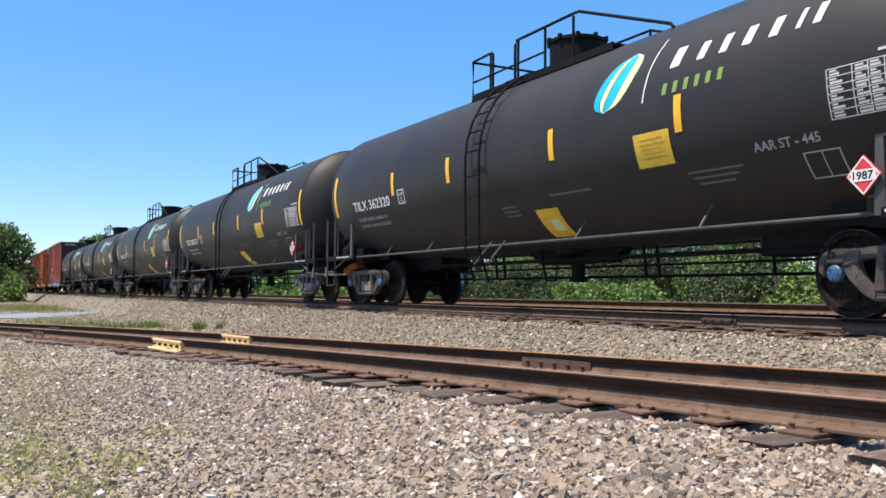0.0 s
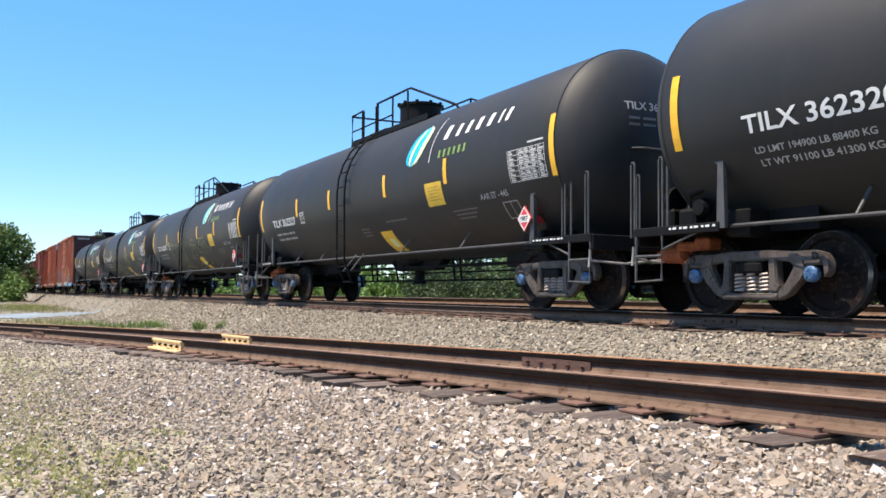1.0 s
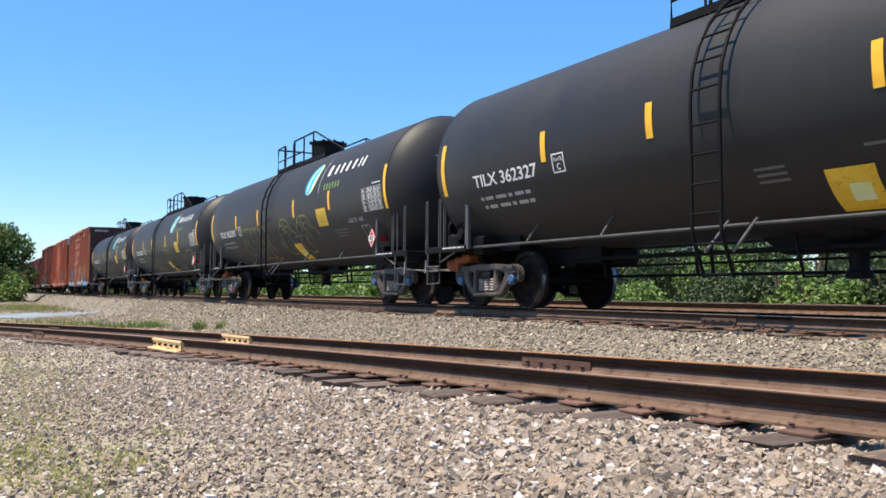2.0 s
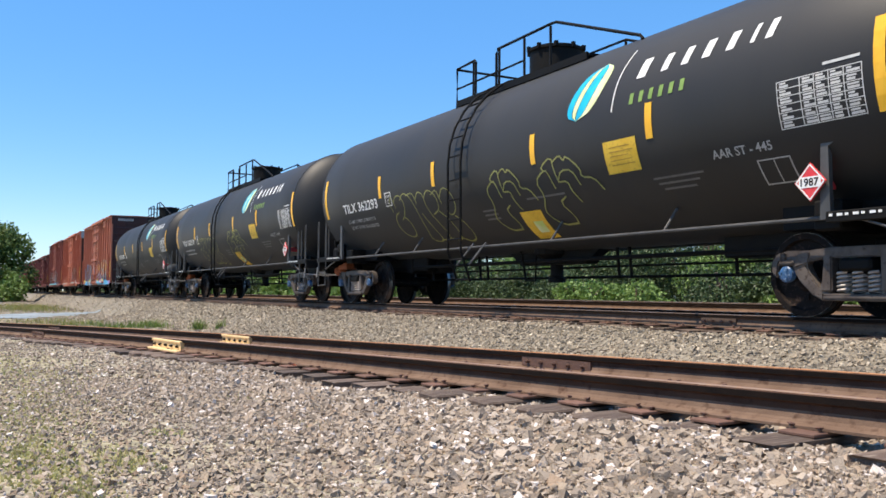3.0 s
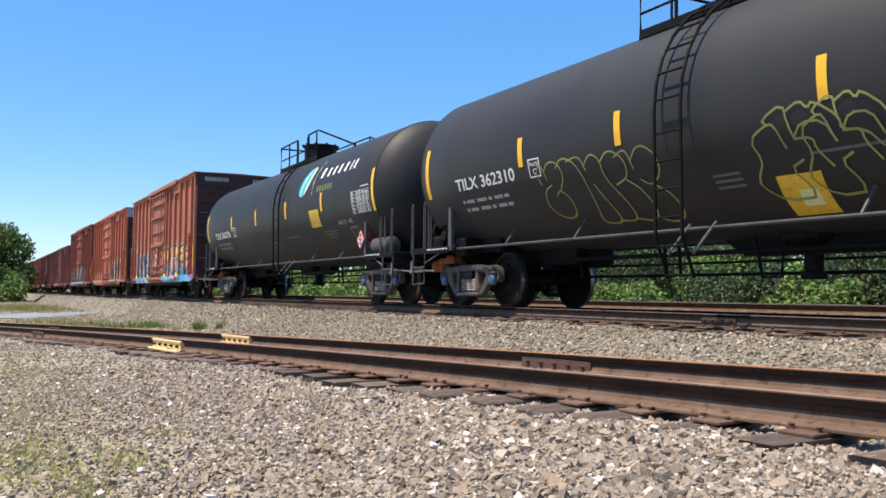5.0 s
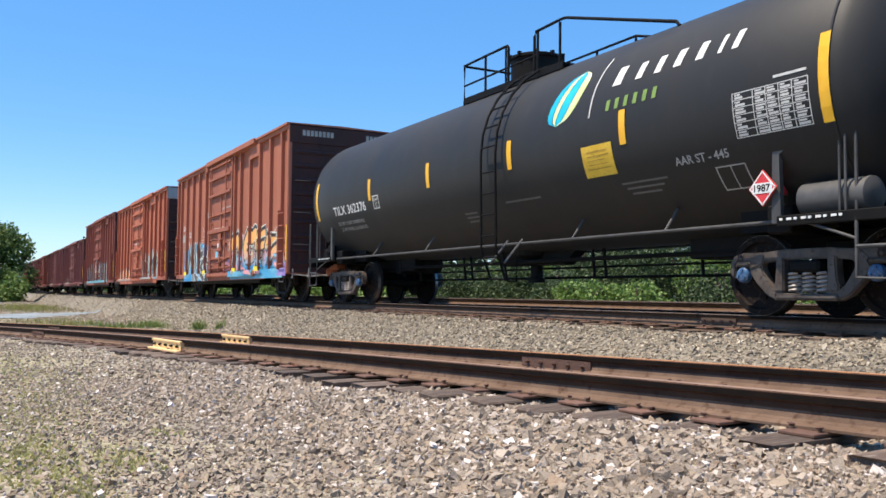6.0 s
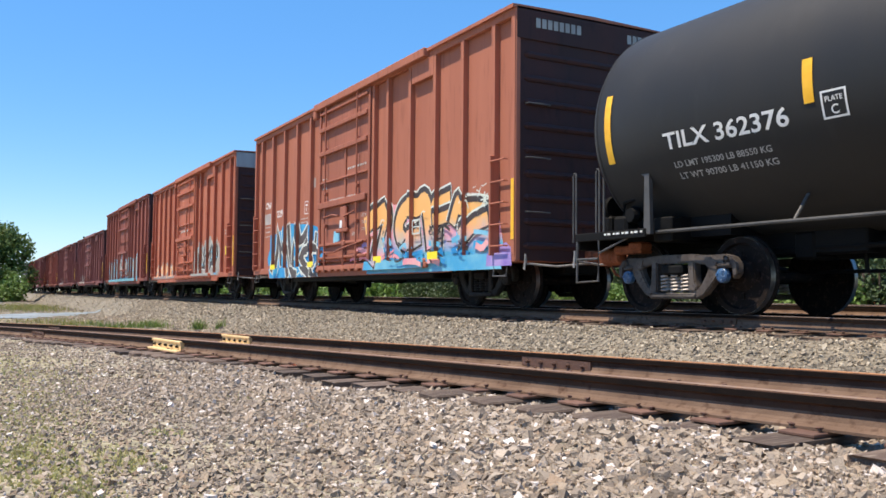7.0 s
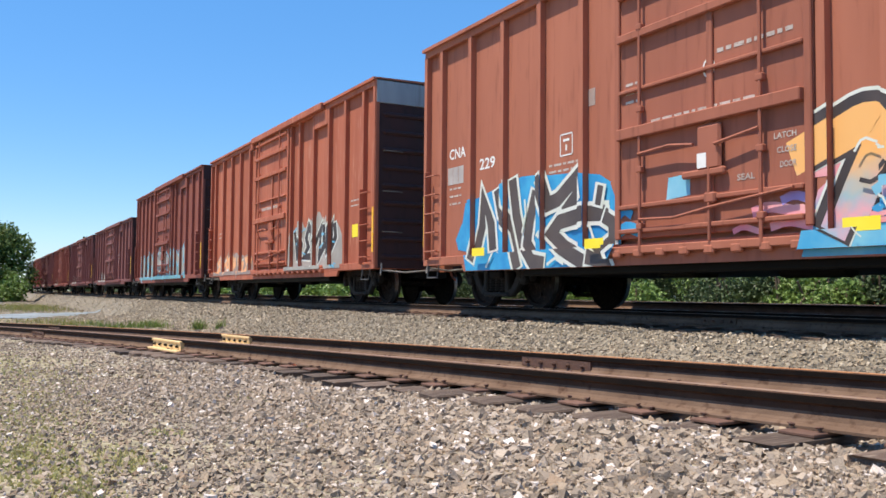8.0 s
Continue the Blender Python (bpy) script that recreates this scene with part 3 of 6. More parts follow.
def sideframe_mesh(s):
    """The cast side frame of a three-piece truck, with its two windows and spring opening."""
    y0, y1 = s * 0.98, s * 1.1
    m = Mesh()
    zc = AXLE_Z
    m.plate([(-1.12, zc + 0.02), (-1.12, zc + 0.14), (-1.05, zc + 0.235), (-0.9, zc + 0.27), (-0.6, zc + 0.265), (-0.3, zc + 0.29), (0.3, zc + 0.29), (0.6, zc + 0.265), (0.9, zc + 0.27), (1.05, zc + 0.235), (1.12, zc + 0.14), (1.12, zc + 0.02),
             (1.04, zc - 0.05), (1.02, zc + 0.12), (0.72, zc + 0.13), (0.36, zc + 0.17), (-0.36, zc + 0.17), (-0.72, zc + 0.13), (-1.02, zc + 0.12), (-1.04, zc - 0.05)], y0, y1)
    for k in (-1, 1):
        m.plate([(k * 0.86, zc + 0.16), (k * 0.80, zc + 0.02), (k * 0.74, zc - 0.07), (k * 0.56, zc - 0.24), (k * 0.44, zc - 0.29), (k * 0.30, zc - 0.29), (k * 0.30, zc - 0.2), (k * 0.42, zc - 0.17), (k * 0.49, zc - 0.13), (k * 0.58, zc + 0.0), (k * 0.63, zc + 0.09), (k * 0.62, zc + 0.18)], y0, y1)
        m.plate([(k * 0.29, zc + 0.2), (k * 0.40, zc + 0.2), (k * 0.405, zc + 0.1), (k * 0.42, zc - 0.08), (k * 0.45, zc - 0.15), (k * 0.42, zc - 0.2), (k * 0.29, zc - 0.2)], y0, s * 1.12)
        m.plate([(k * 0.70, zc + 0.26), (k * 0.56, zc + 0.25), (k * 0.60, zc + 0.12), (k * 0.80, zc + 0.06), (k * 0.84, zc + 0.16)], s * 0.985, s * 1.115)
        m.box(k * 0.78, k * 1.01, s * 1.0, s * 1.13, zc + 0.10, zc + 0.16, 0.012)
        m.box(k * 0.90, k * 0.98, s * 1.08, s * 1.125, zc + 0.16, zc + 0.25, 0.015)
    m.box(-0.42, 0.42, s * 0.94, s * 1.13, zc - 0.3, zc - 0.22, 0.015)
    return m


SIDE_FRAMES = {}


def truck(car, cx, rusty=False):
    # box car trucks use the copy of the steel darkened as shade
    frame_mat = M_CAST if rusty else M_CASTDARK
    """A two-axle truck: side frames, springs, bolster, wheelsets. Returns the wheelsets."""
    for s in (-1, 1):
        if (s, rusty) not in SIDE_FRAMES:
            SIDE_FRAMES[s, rusty] = sideframe_mesh(s).data("side_frame", frame_mat, True, 0.016)
        f = part("side_frame", SIDE_FRAMES[s, rusty], None, car, "cast steel truck side frame")
        f.location.x = cx
        sp = Mesh()
        for k in (-0.19, 0.0, 0.19):
            path = [(k + 0.075 * math.cos(i * 0.7), s * 1.03 + 0.075 * math.sin(i * 0.7), AXLE_Z - 0.215 + i * 0.0052) for i in range(45)]
            sp.tube(path, 0.015, 5)
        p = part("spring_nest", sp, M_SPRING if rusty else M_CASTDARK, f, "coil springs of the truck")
    b = Mesh().box(-0.2, 0.2, -1.14, 1.14, AXLE_Z + 0.02, AXLE_Z + 0.16, 0.03).box(-0.28, 0.28, -0.4, 0.4, AXLE_Z + 0.1, AXLE_Z + 0.42, 0.02)
    p = part("bolster", b, M_IRON, car)
    p.location.x = cx
    br = Mesh()
    for k in (-1, 1):
        br.box(k * 0.32, k * 0.38, -0.9, 0.9, AXLE_Z - 0.08, AXLE_Z + 0.02, 0.01)
        for s in (-1, 1):
            br.box(k * 0.345, k * 0.42, s * 0.72, s * 0.84, AXLE_Z - 0.2, AXLE_Z + 0.14, 0.02)
    p = part("brake_beam", br, M_IRON, car)
    p.location.x = cx
    sets = []
    for k in (-1, 1):
        w = part("wheelset", WHEELSET, None, car, "dark steel wheels on an axle")
        w.location = (cx + k * 0.889, 0, AXLE_Z)
        for i in (0, 1):
            part("tread", TREAD[i], None, w, "bright worn wheel tread")
            part("bearing_cap", CAP[i] if rusty else CAP_DARK[i], None, w, "blue bearing end cap" if rusty else "bearing end cap darkened as shade")
        sets.append((w, cx + k * 0.889))
    return sets


def coupler(car, x, s):
    m = Mesh().box(x - s * 0.8, x, -0.16, 0.16, 0.72, 0.96, 0.03).box(x - s * 0.05, x + s * 0.33, -0.11, 0.11, 0.74, 0.94, 0.04)
    m.plate([(x + s * 0.28, 0.68), (x + s * 0.5, 0.68), (x + s * 0.5, 0.98), (x + s * 0.28, 0.98)], -0.16, 0.05)
    part("cut_lever", Mesh().tube([(x + s * 0.12, -0.12, 0.74), (x + s * 0.1, -0.9, 0.66), (x - s * 0.02, -1.42, 0.7), (x - s * 0.02, -1.45, 0.85), (x - s * 0.02, -1.47, 0.6)], 0.018), M_LEVER, car, "pale uncoupling lever")
    m.tube([(x + s * 0.1, 0.15, 0.8), (x + s * 0.25, 0.2, 0.55), (x + s * 0.5, 0.12, 0.5)], 0.025)
    return part("coupler", m, M_RUSTB, car, "rust-brown knuckle coupler")


# ---- tank car ----
TR, TZ, THL = 1.60, 2.57, 7.72


def on_tank(p, off):
    """A point (x along the tank, height z of the shell) laid on the near flank; off is the stand-off."""
    x, z = p
    w = math.asin(max(-0.999, min(0.999, (z - TZ) / TR)))
    return (x, -(TR + off) * math.cos(w), TZ + (TR + off) * math.sin(w))


def patch(m, x0, x1, z0, z1, off=0.006, n=6, slant=0.0, th=0.004):
    """A thin sheet that follows the shell."""
    k = len(m.v)
    for o in (off, off - th):
        for i in range(n + 1):
            t = i / n
            z = z0 + (z1 - z0) * t
            m.v.append(on_tank((x0 + slant * t, z), o))
            m.v.append(on_tank((x1 + slant * t, z), o))
    for i in range(n):
        a = k + 2 * i
        m.f.append((a, a + 1, a + 3, a + 2))
    return m


def ribbon(path, w):
    """Left and right edges of a band of width w along a flat path, mitred at the bends."""
    p = [Vector(q) for q in path]
    out = []
    for i, q in enumerate(p):
        a = (q - p[i - 1]).normalized() if i else (p[1] - q).normalized()
        c = (p[i + 1] - q).normalized() if i < len(p) - 1 else a
        n0, n1 = Vector((-a.y, a.x)), Vector((-c.y, c.x))
        n = n0 + n1
        n = n.normalized() / max(0.45, n.normalized().dot(n0)) if n.length > 0.2 else n0
        q2 = q - a * (w * 0.3) if i == 0 else q + a * (w * 0.3) if i == len(p) - 1 else q
        out.append((q2 + n * (w / 2), q2 - n * (w / 2)))
    return out


def rounded(path, times=2):
    """Cuts the corners of a path."""
    for _ in range(times):
        out = [path[0]]
        for p, q in zip(path, path[1:]):
            out += [(0.75 * p[0] + 0.25 * q[0], 0.75 * p[1] + 0.25 * q[1]), (0.25 * p[0] + 0.75 * q[0], 0.25 * p[1] + 0.75 * q[1])]
        path = out + [path[-1]]
    return path


def stroke(m, path, w, off=0.006):
    """A painted line along points (x, z) on the shell."""
    fine = []
    for p, q in zip(path, path[1:]):
        n = max(1, int(math.dist(p, q) / 0.07))
        fine += [(p[0] + (q[0] - p[0]) * i / n, p[1] + (q[1] - p[1]) * i / n) for i in range(n)]
    rb_ = ribbon(fine + [path[-1]], w)
    k = len(m.v)
    for i, (p, q) in enumerate(rb_):
        m.v += [on_tank(p, off + 0.00004 * i), on_tank(q, off + 0.00004 * i)]
    m.f += [(k + 2 * i, k + 2 * i + 1, k + 2 * i + 3, k + 2 * i + 2) for i in range(len(rb_) - 1)]
    return m


def tank_words(words, x, z, width, height, off=0.006):
    v, f = letters(words, width, height)
    return Mesh().add([on_tank((x + p[0], z + p[1]), off) for p in v], f)


# sprayed outlines on the shell: a row of drooping bubbles, and a jagged crown with curls
BUBBLES = [[(-3.77, 1.93), (-3.85, 2.12), (-3.74, 2.25), (-3.65, 2.16), (-3.6, 1.99)], [(-3.64, 2.11), (-3.5, 2.25), (-3.26, 2.22), (-3.15, 2.0), (-3.34, 1.81)],
           [(-3.52, 1.9), (-3.74, 1.84), (-3.84, 1.58), (-3.61, 1.4), (-3.27, 1.42), (-3.17, 1.66), (-3.36, 1.82), (-3.47, 1.75)],
           [(-3.32, 2.13), (-3.14, 2.28), (-2.84, 2.17), (-2.68, 1.88), (-2.68, 1.5), (-2.84, 1.3), (-2.45, 1.26), (-2.33, 1.4), (-2.52, 1.81)], [(-3.02, 2.2), (-2.7, 2.25), (-2.61, 2.02)],
           [(-2.62, 2.1), (-2.45, 2.25), (-2.25, 2.14), (-2.25, 1.9), (-1.98, 1.5), (-2.05, 1.28), (-2.39, 1.3)], [(-2.25, 2.1), (-2.05, 2.25), (-1.75, 2.1), (-1.74, 1.84), (-2.05, 1.76)],
           [(-1.81, 1.8), (-1.6, 1.67), (-1.52, 1.42), (-1.7, 1.25), (-2.07, 1.31)], [(-1.94, 2.12), (-1.68, 2.22), (-1.6, 1.93)],
           [(-1.62, 2.04), (-1.42, 2.24), (-1.12, 2.08), (-1.1, 1.82), (-1.38, 1.68), (-1.53, 1.78)], [(-1.3, 1.68), (-1.08, 1.55), (-1.08, 1.3), (-1.4, 1.21), (-1.65, 1.3)]]
CROWN = [[(0.05, 1.61), (0.17, 1.76), (0.08, 2.0), (0.31, 2.13), (0.41, 2.12), (0.49, 1.85)], [(0.33, 2.12), (0.27, 2.19), (0.55, 2.33), (0.57, 2.1), (0.61, 1.93)],
         [(0.57, 2.23), (0.74, 2.32), (0.82, 2.21), (0.88, 2.29), (1.14, 2.07), (1.12, 1.94), (1.36, 1.91), (1.48, 1.73)], [(0.61, 1.95), (0.72, 2.09), (0.96, 2.07), (1.05, 1.84)],
         [(0.61, 1.93), (0.81, 1.92), (0.81, 1.8), (0.92, 1.61)], [(0.63, 1.71), (0.45, 1.64), (0.58, 1.43), (0.53, 1.33)], [(0.05, 1.61), (0.0, 1.5), (0.2, 1.32), (0.53, 1.33)]]
LAYOUT_A = {"strips": (-7.48, -4.22, -1.8, 1.5, 4.24, 7.67), "ladder": -0.92, "struts": (-5.15, -3.2, 1.7, 4.28), "cage": (-2.2, -1.46, -0.7, 1.04, 3.36), "posts": (-0.6, 0.24), "dx": 0.0, "lower": True}
LAYOUT_C = {**LAYOUT_A, "strips": (-7.48, -4.24, -1.76, 1.64, 4.34, 7.67), "low_dx": 0.18}
LAYOUT_B = {"strips": (-7.48, -4.16, -1.33, 1.6, 4.45, 7.67), "ladder": 0.9, "struts": (-4.62, -2.03, 2.9, 4.94), "cage": (-1.26, 0.36, 1.2, 1.95, 4.75), "posts": (-0.45, 1.3), "dx": 0.14, "lower": False}


def tank_car(number, load_lines, graffiti, paint, label, lay=LAYOUT_A):
    car = tagged(empty("tank_car"), label, "tank car", group="tank cars of the freight train")
    # shell with dished heads
    prof = [(-THL - 0.62, 0.02), (-THL - 0.61, 0.35), (-THL - 0.56, 0.72), (-THL - 0.46, 1.06), (-THL - 0.31, 1.34), (-THL - 0.14, 1.53), (-THL, TR)]
    prof += [(x, TR) for x in np.linspace(-THL + 1.2, THL - 1.2, 12)]
    prof += [(-a, r) for a, r in reversed(prof[:7])]
    part("tank", Mesh().lathe(prof, "x", (0, 0, TZ), 72), paint, car, "black painted cylindrical tank shell", smooth=True)
    for x in (-THL, THL):
        seam = Mesh().lathe([(x - 0.02, TR - 0.01), (x - 0.012, TR + 0.005), (x + 0.012, TR + 0.005), (x + 0.02, TR - 0.01)], "x", (0, 0, TZ), 72)
        part("weld_seam", seam, paint, car, smooth=True)
    # sills, saddles and end decks
    for s in (-1, 1):
        sill = Mesh()
        sill.box(s * 4.4, s * 8.42, -0.32, 0.32, 0.72, 1.08, 0.02)
        sill.plate([(s * 5.9, 0.98), (s * 7.3, 0.98), (s * 7.3, 1.35), (s * 5.9, 1.35)], -0.9, 0.9)
        sill.box(s * 6.6, s * 6.95, -1.25, 1.25, 0.92, 1.25, 0.02)
        part("stub_sill", sill, M_IRON, car)
    for s in (-1, 1):
        dk = Mesh().box(s * 6.95, s * 8.45, -1.42, 1.42, 1.02, 1.08, 0.01).box(s * 8.36, s * 8.46, -1.42, 1.42, 0.86, 1.09, 0.015)
        dk.box(s * 6.9, s * 8.44, -1.44, -1.40, 0.98, 1.1, 0.01)
        part("end_platform", dk, M_IRON, car, "black steel end platform")
        edge = Mesh()
        for k in range(9):
            edge.box(s * (6.95 + k * 0.095), s * (6.95 + k * 0.095 + 0.04 + 0.013 * (k * 2 % 4)), -1.446, -1.441, 1.045, 1.072)
        part("edge_lettering", edge, M_WHITE, car, "row of small white marks")
        brace = Mesh().plate([(s * 6.82, 1.02), (s * 6.95, 1.02), (s * 6.93, 1.8), (s * 7.12, 1.9), (s * 7.1, 1.95), (s * 6.84, 1.87)], -1.42, -1.36)
        part("saddle_brace", brace, M_PIPE, car, "grey upright saddle brace")
        xe = s * 7.86
        hoop = Mesh().tube([(xe, -1.36, 1.05), (xe, -1.36, 2.3), (xe, -1.33, 2.4), (xe, -1.25, 2.45), (xe + s * 0.52, -0.4, 2.45), (xe + s * 0.52, 0.4, 2.45), (xe, 1.25, 2.45), (xe, 1.33, 2.4), (xe, 1.36, 2.3), (xe, 1.36, 1.05)], 0.018)
        part("end_handrail", hoop, M_SIDEPIPE, car, "grey tubular end handrail")
        for x, y in ((8.43 - 0.1 * s, -1.4), (7.87 - 0.1 * s, -1.41), (8.42, -0.5), (8.42, 0.42), (8.42, 1.38)):
            part("grab_bar", Mesh().tube([(s * x, y, 0.98), (s * x, y, 1.98), (s * (x - 0.015), y, 2.02), (s * (x - 0.055), y, 2.02), (s * (x - 0.07), y, 1.98), (s * (x - 0.07), y, 0.98)], 0.014), M_PIPE, car, "grey upright grab bar")
        part("grab_bar", Mesh().tube([(s * 8.42, 0.42, 2.06), (s * 8.42, 0.46, 2.6), (s * 8.36, 0.52, 2.66), (s * 8.2, 0.6, 2.6)], 0.02), M_PIPE, car, "grey bent grab bar")
        steps = Mesh()
        for xa, xb in ((7.9, 8.4),):
            steps.tube([(s * xa, -1.42, 1.04), (s * xa, -1.43, 0.40), (s * xb, -1.43, 0.38), (s * xb, -1.42, 1.04)], 0.02)
            steps.tube([(s * xa, -1.43, 0.72), (s * xb, -1.43, 0.72)], 0.018)
            steps.tube([(s * xa, -1.42, 0.8), (s * 7.2, -1.38, 1.03)], 0.016)
        part("step", steps, M_PIPE, car, "grey bar step below the platform")
        part("step", Mesh().tube([(s * 8.42, 0.35, 1.0), (s * 8.46, 0.35, 0.42), (s * 8.46, 0.95, 0.42), (s * 8.42, 0.95, 1.0)], 0.02), M_PIPE, car, "grey bar step below the platform")
        coupler(car, s * 8.45, s)
    if not lay["lower"]:
        part("air_tank", Mesh().lathe([(-0.45, 0.1), (-0.41, 0.19), (0.41, 0.19), (0.45, 0.1)], "x", (7.54, -1.2, 1.27), 18).box(7.2, 7.26, -1.25, -0.95, 1.07, 1.3).box(7.74, 7.8, -1.25, -0.95, 1.07, 1.3), M_PIPE, car, "grey air tank lying on the platform", smooth=True)
    bw = Mesh().lathe([(-0.05, 0.17), (0.03, 0.19), (0.05, 0.17)], "x", (-8.2, -0.9, 1.5), 16).box(-8.3, -8.1, -1.05, -0.75, 1.08, 1.38, 0.04)
    part("hand_brake", bw, M_IRON, car, "black hand brake gear")
    # running pipe with struts
    for s in (-1, 1):
        p = part("running_pipe", Mesh().tube([(-6.85, s * 1.28, 1.05), (6.85, s * 1.28, 1.05)], 0.024), M_SIDEPIPE, car, "long grey side pipe")
        for x in lay["struts"]:
            part("strut", Mesh().tube([(x, s * 1.27, 1.06), (x + 0.03, s * 1.07, 1.36)], 0.022), M_SIDEPIPE, p)
    # brake rods, pipes and outlet under the belly
    rod = Mesh().tube([(-6.2, -0.3, 0.80), (6.2, -0.3, 0.80)], 0.035).tube([(-6.0, 0.25, 0.52), (6.0, 0.25, 0.50)], 0.024).tube([(-5, 0.1, 0.68), (5, 0.1, 0.68)], 0.018)
    for x in (-4.6, -2.5, -2.2, 1.9, 2.2, 4.4):
        rod.tube([(x, -0.1, 1.0), (x, -0.05, 0.5)], 0.026)
    part("brake_rigging", rod, M_IRON, car, "black brake rods and pipes under the tank")
    out = Mesh().lathe([(0, 0.42), (-0.1, 0.4), (-0.22, 0.2), (-0.24, 0.12), (-0.5, 0.12), (-0.52, 0.16), (-0.6, 0.16)], "z", (0.1, 0, 1.02), 16)
    out.plate([(-1.3, 1.0), (1.5, 1.0), (1.1, 0.74), (-0.9, 0.74)], -0.12, 0.12)
    out.tube([(-0.55, -0.35, 1.0), (-0.45, -0.3, 0.45), (-0.15, -0.3, 0.45), (-0.05, -0.35, 1.0)], 0.024)
    part("bottom_outlet", out, M_IRON, car, "bottom outlet with its skid")
    res = Mesh().lathe([(-0.5, 0.1), (-0.45, 0.2), (0.45, 0.2), (0.5, 0.1)], "x", (-4.6, 0.1, 0.86), 16).box(-5.4, -5.1, -0.35, 0.2, 0.66, 1.0, 0.03)
    part("air_reservoir", res, M_IRON, car)
    # ladder
    lx = lay["ladder"]
    lad = Mesh()
    for x in (lx, lx + 0.47):
        path = [(x, -1.50, 0.42), (x, -1.70, 0.95), (x, -1.72, 2.3)]
        path += [(x, -(TR + 0.12) * math.cos(w), TZ + (TR + 0.12) * math.sin(w)) for w in np.radians([0, 12, 24, 36, 48, 60, 68])]
        lad.tube(path, 0.024, 6)
    ld = part("ladder", lad, M_IRON, car, "black iron side ladder bent over the shell")
    for z in (0.46, 0.82, 1.18, 1.54, 1.9, 2.26):
        y = -1.5 - 0.2 * min(1, max(0, (z - 0.42) / 0.53))
        part("rung", Mesh().tube([(lx, y - 0.01, z), (lx + 0.47, y - 0.01, z)], 0.016, 6), M_IRON, ld)
    for w in np.radians([4, 16, 28, 40, 52, 62]):
        y, z = -(TR + 0.12) * math.cos(w), TZ + (TR + 0.12) * math.sin(w)
        part("rung", Mesh().tube([(lx, y, z), (lx + 0.47, y, z)], 0.016, 6), M_IRON, ld)
    for x in (lx + 0.06, lx + 0.5):
        part("brace", Mesh().tube([(x, -1.55, 0.72), (x + 0.1, -1.25, 1.12)], 0.021), M_PIPE, ld, "light grey diagonal brace")
    # top platform, railing and dome
    c0, c1, c2, c3, c4 = lay["cage"]
    walkway = part("walkway", Mesh().box(c0, 2.05, -0.84, -0.80, 3.96, 4.08).box(c0, 2.05, -0.48, -0.44, 3.96, 4.1), M_IRON, car, "black grated walkway on the tank top")
    slat = Mesh().box(0, 0.2, -0.80, -0.48, 4.02, 4.06).data("slat", M_IRON)
    for x0 in np.arange(c0, 1.9, 0.24):
        q = part("slat", slat, None, walkway)
        q.location.x = x0
    for x in (c0 + 0.1, 0.4, 1.9):
        part("bracket", Mesh().box(x, x + 0.06, -0.82, -0.4, 3.88, 4.03), M_IRON, walkway)
    rl = Mesh()
    yr = -0.82
    rl.tube([(c0, yr, 3.92), (c0, yr, 4.74), (c1 - 0.04, yr, 4.76), (c1, yr, 4.72), (c1, yr, 3.9)], 0.026)
    rl.tube([(c0, yr, 4.33), (lay["posts"][1], yr, 4.36)], 0.02)
    rl.tube([(c1 - 0.09, yr, 4.74), (c1 - 0.09, yr, 3.92)], 0.02)
    rl.tube([(c0, yr, 4.73), (c0, 0.82, 4.73), (c0, 0.82, 3.92)], 0.026)
    rl.tube([(c2, yr, 3.9), (c2, yr, 4.70), (c2 + 0.05, yr, 4.78), (c3, yr, 4.8), (c3 + 0.16, yr, 4.79), (c4 - 0.06, yr, 4.02), (c4, yr, 3.95)], 0.026)
    for x in (*lay["posts"], c3):
        rl.tube([(x, yr, 3.92), (x, yr, 4.76)], 0.024)
    rl.tube([(c0, 0.82, 4.75), (c3, 0.82, 4.77), (c4, 0.82, 3.95)], 0.024)
    for x in (c1 + 0.5, c3):
        rl.tube([(x, 0.82, 3.92), (x, 0.82, 4.76)], 0.024)
    part("top_railing", rl, M_IRON, car, "black pipe railing round the tank top")
    dome = Mesh().lathe([(0, 0.49), (0.52, 0.49), (0.54, 0.52), (0.59, 0.52), (0.61, 0.47), (0.64, 0.3)], "z", (0.06, 0, 4.1), 28)
    dm = part("dome", dome, M_IRON, car, "black round dome housing", smooth=True)
    bolts = Mesh()
    for k in range(10):
        w = k * math.pi / 5
        bolts.box(0.06 + 0.52 * math.cos(w) - 0.03, 0.06 + 0.52 * math.cos(w) + 0.03, 0.52 * math.sin(w) - 0.03, 0.52 * math.sin(w) + 0.03, 4.64, 4.73)
    part("lid_bolts", bolts, M_IRON, dm)
    # markings
    for k, x in enumerate(lay["strips"]):
        z0, z1 = (2.03, 2.98) if k in (0, 5) else (2.26, 2.735)
        part("reflector_strip", patch(Mesh(), x - 0.065, x + 0.065, z0, z1, 0.008), M_YELLOW, car, "yellow reflective strip")
    part("number", tank_words(number, -6.41, 2.07, 1.96, 0.215), M_WHITE, car, "white painted car number")
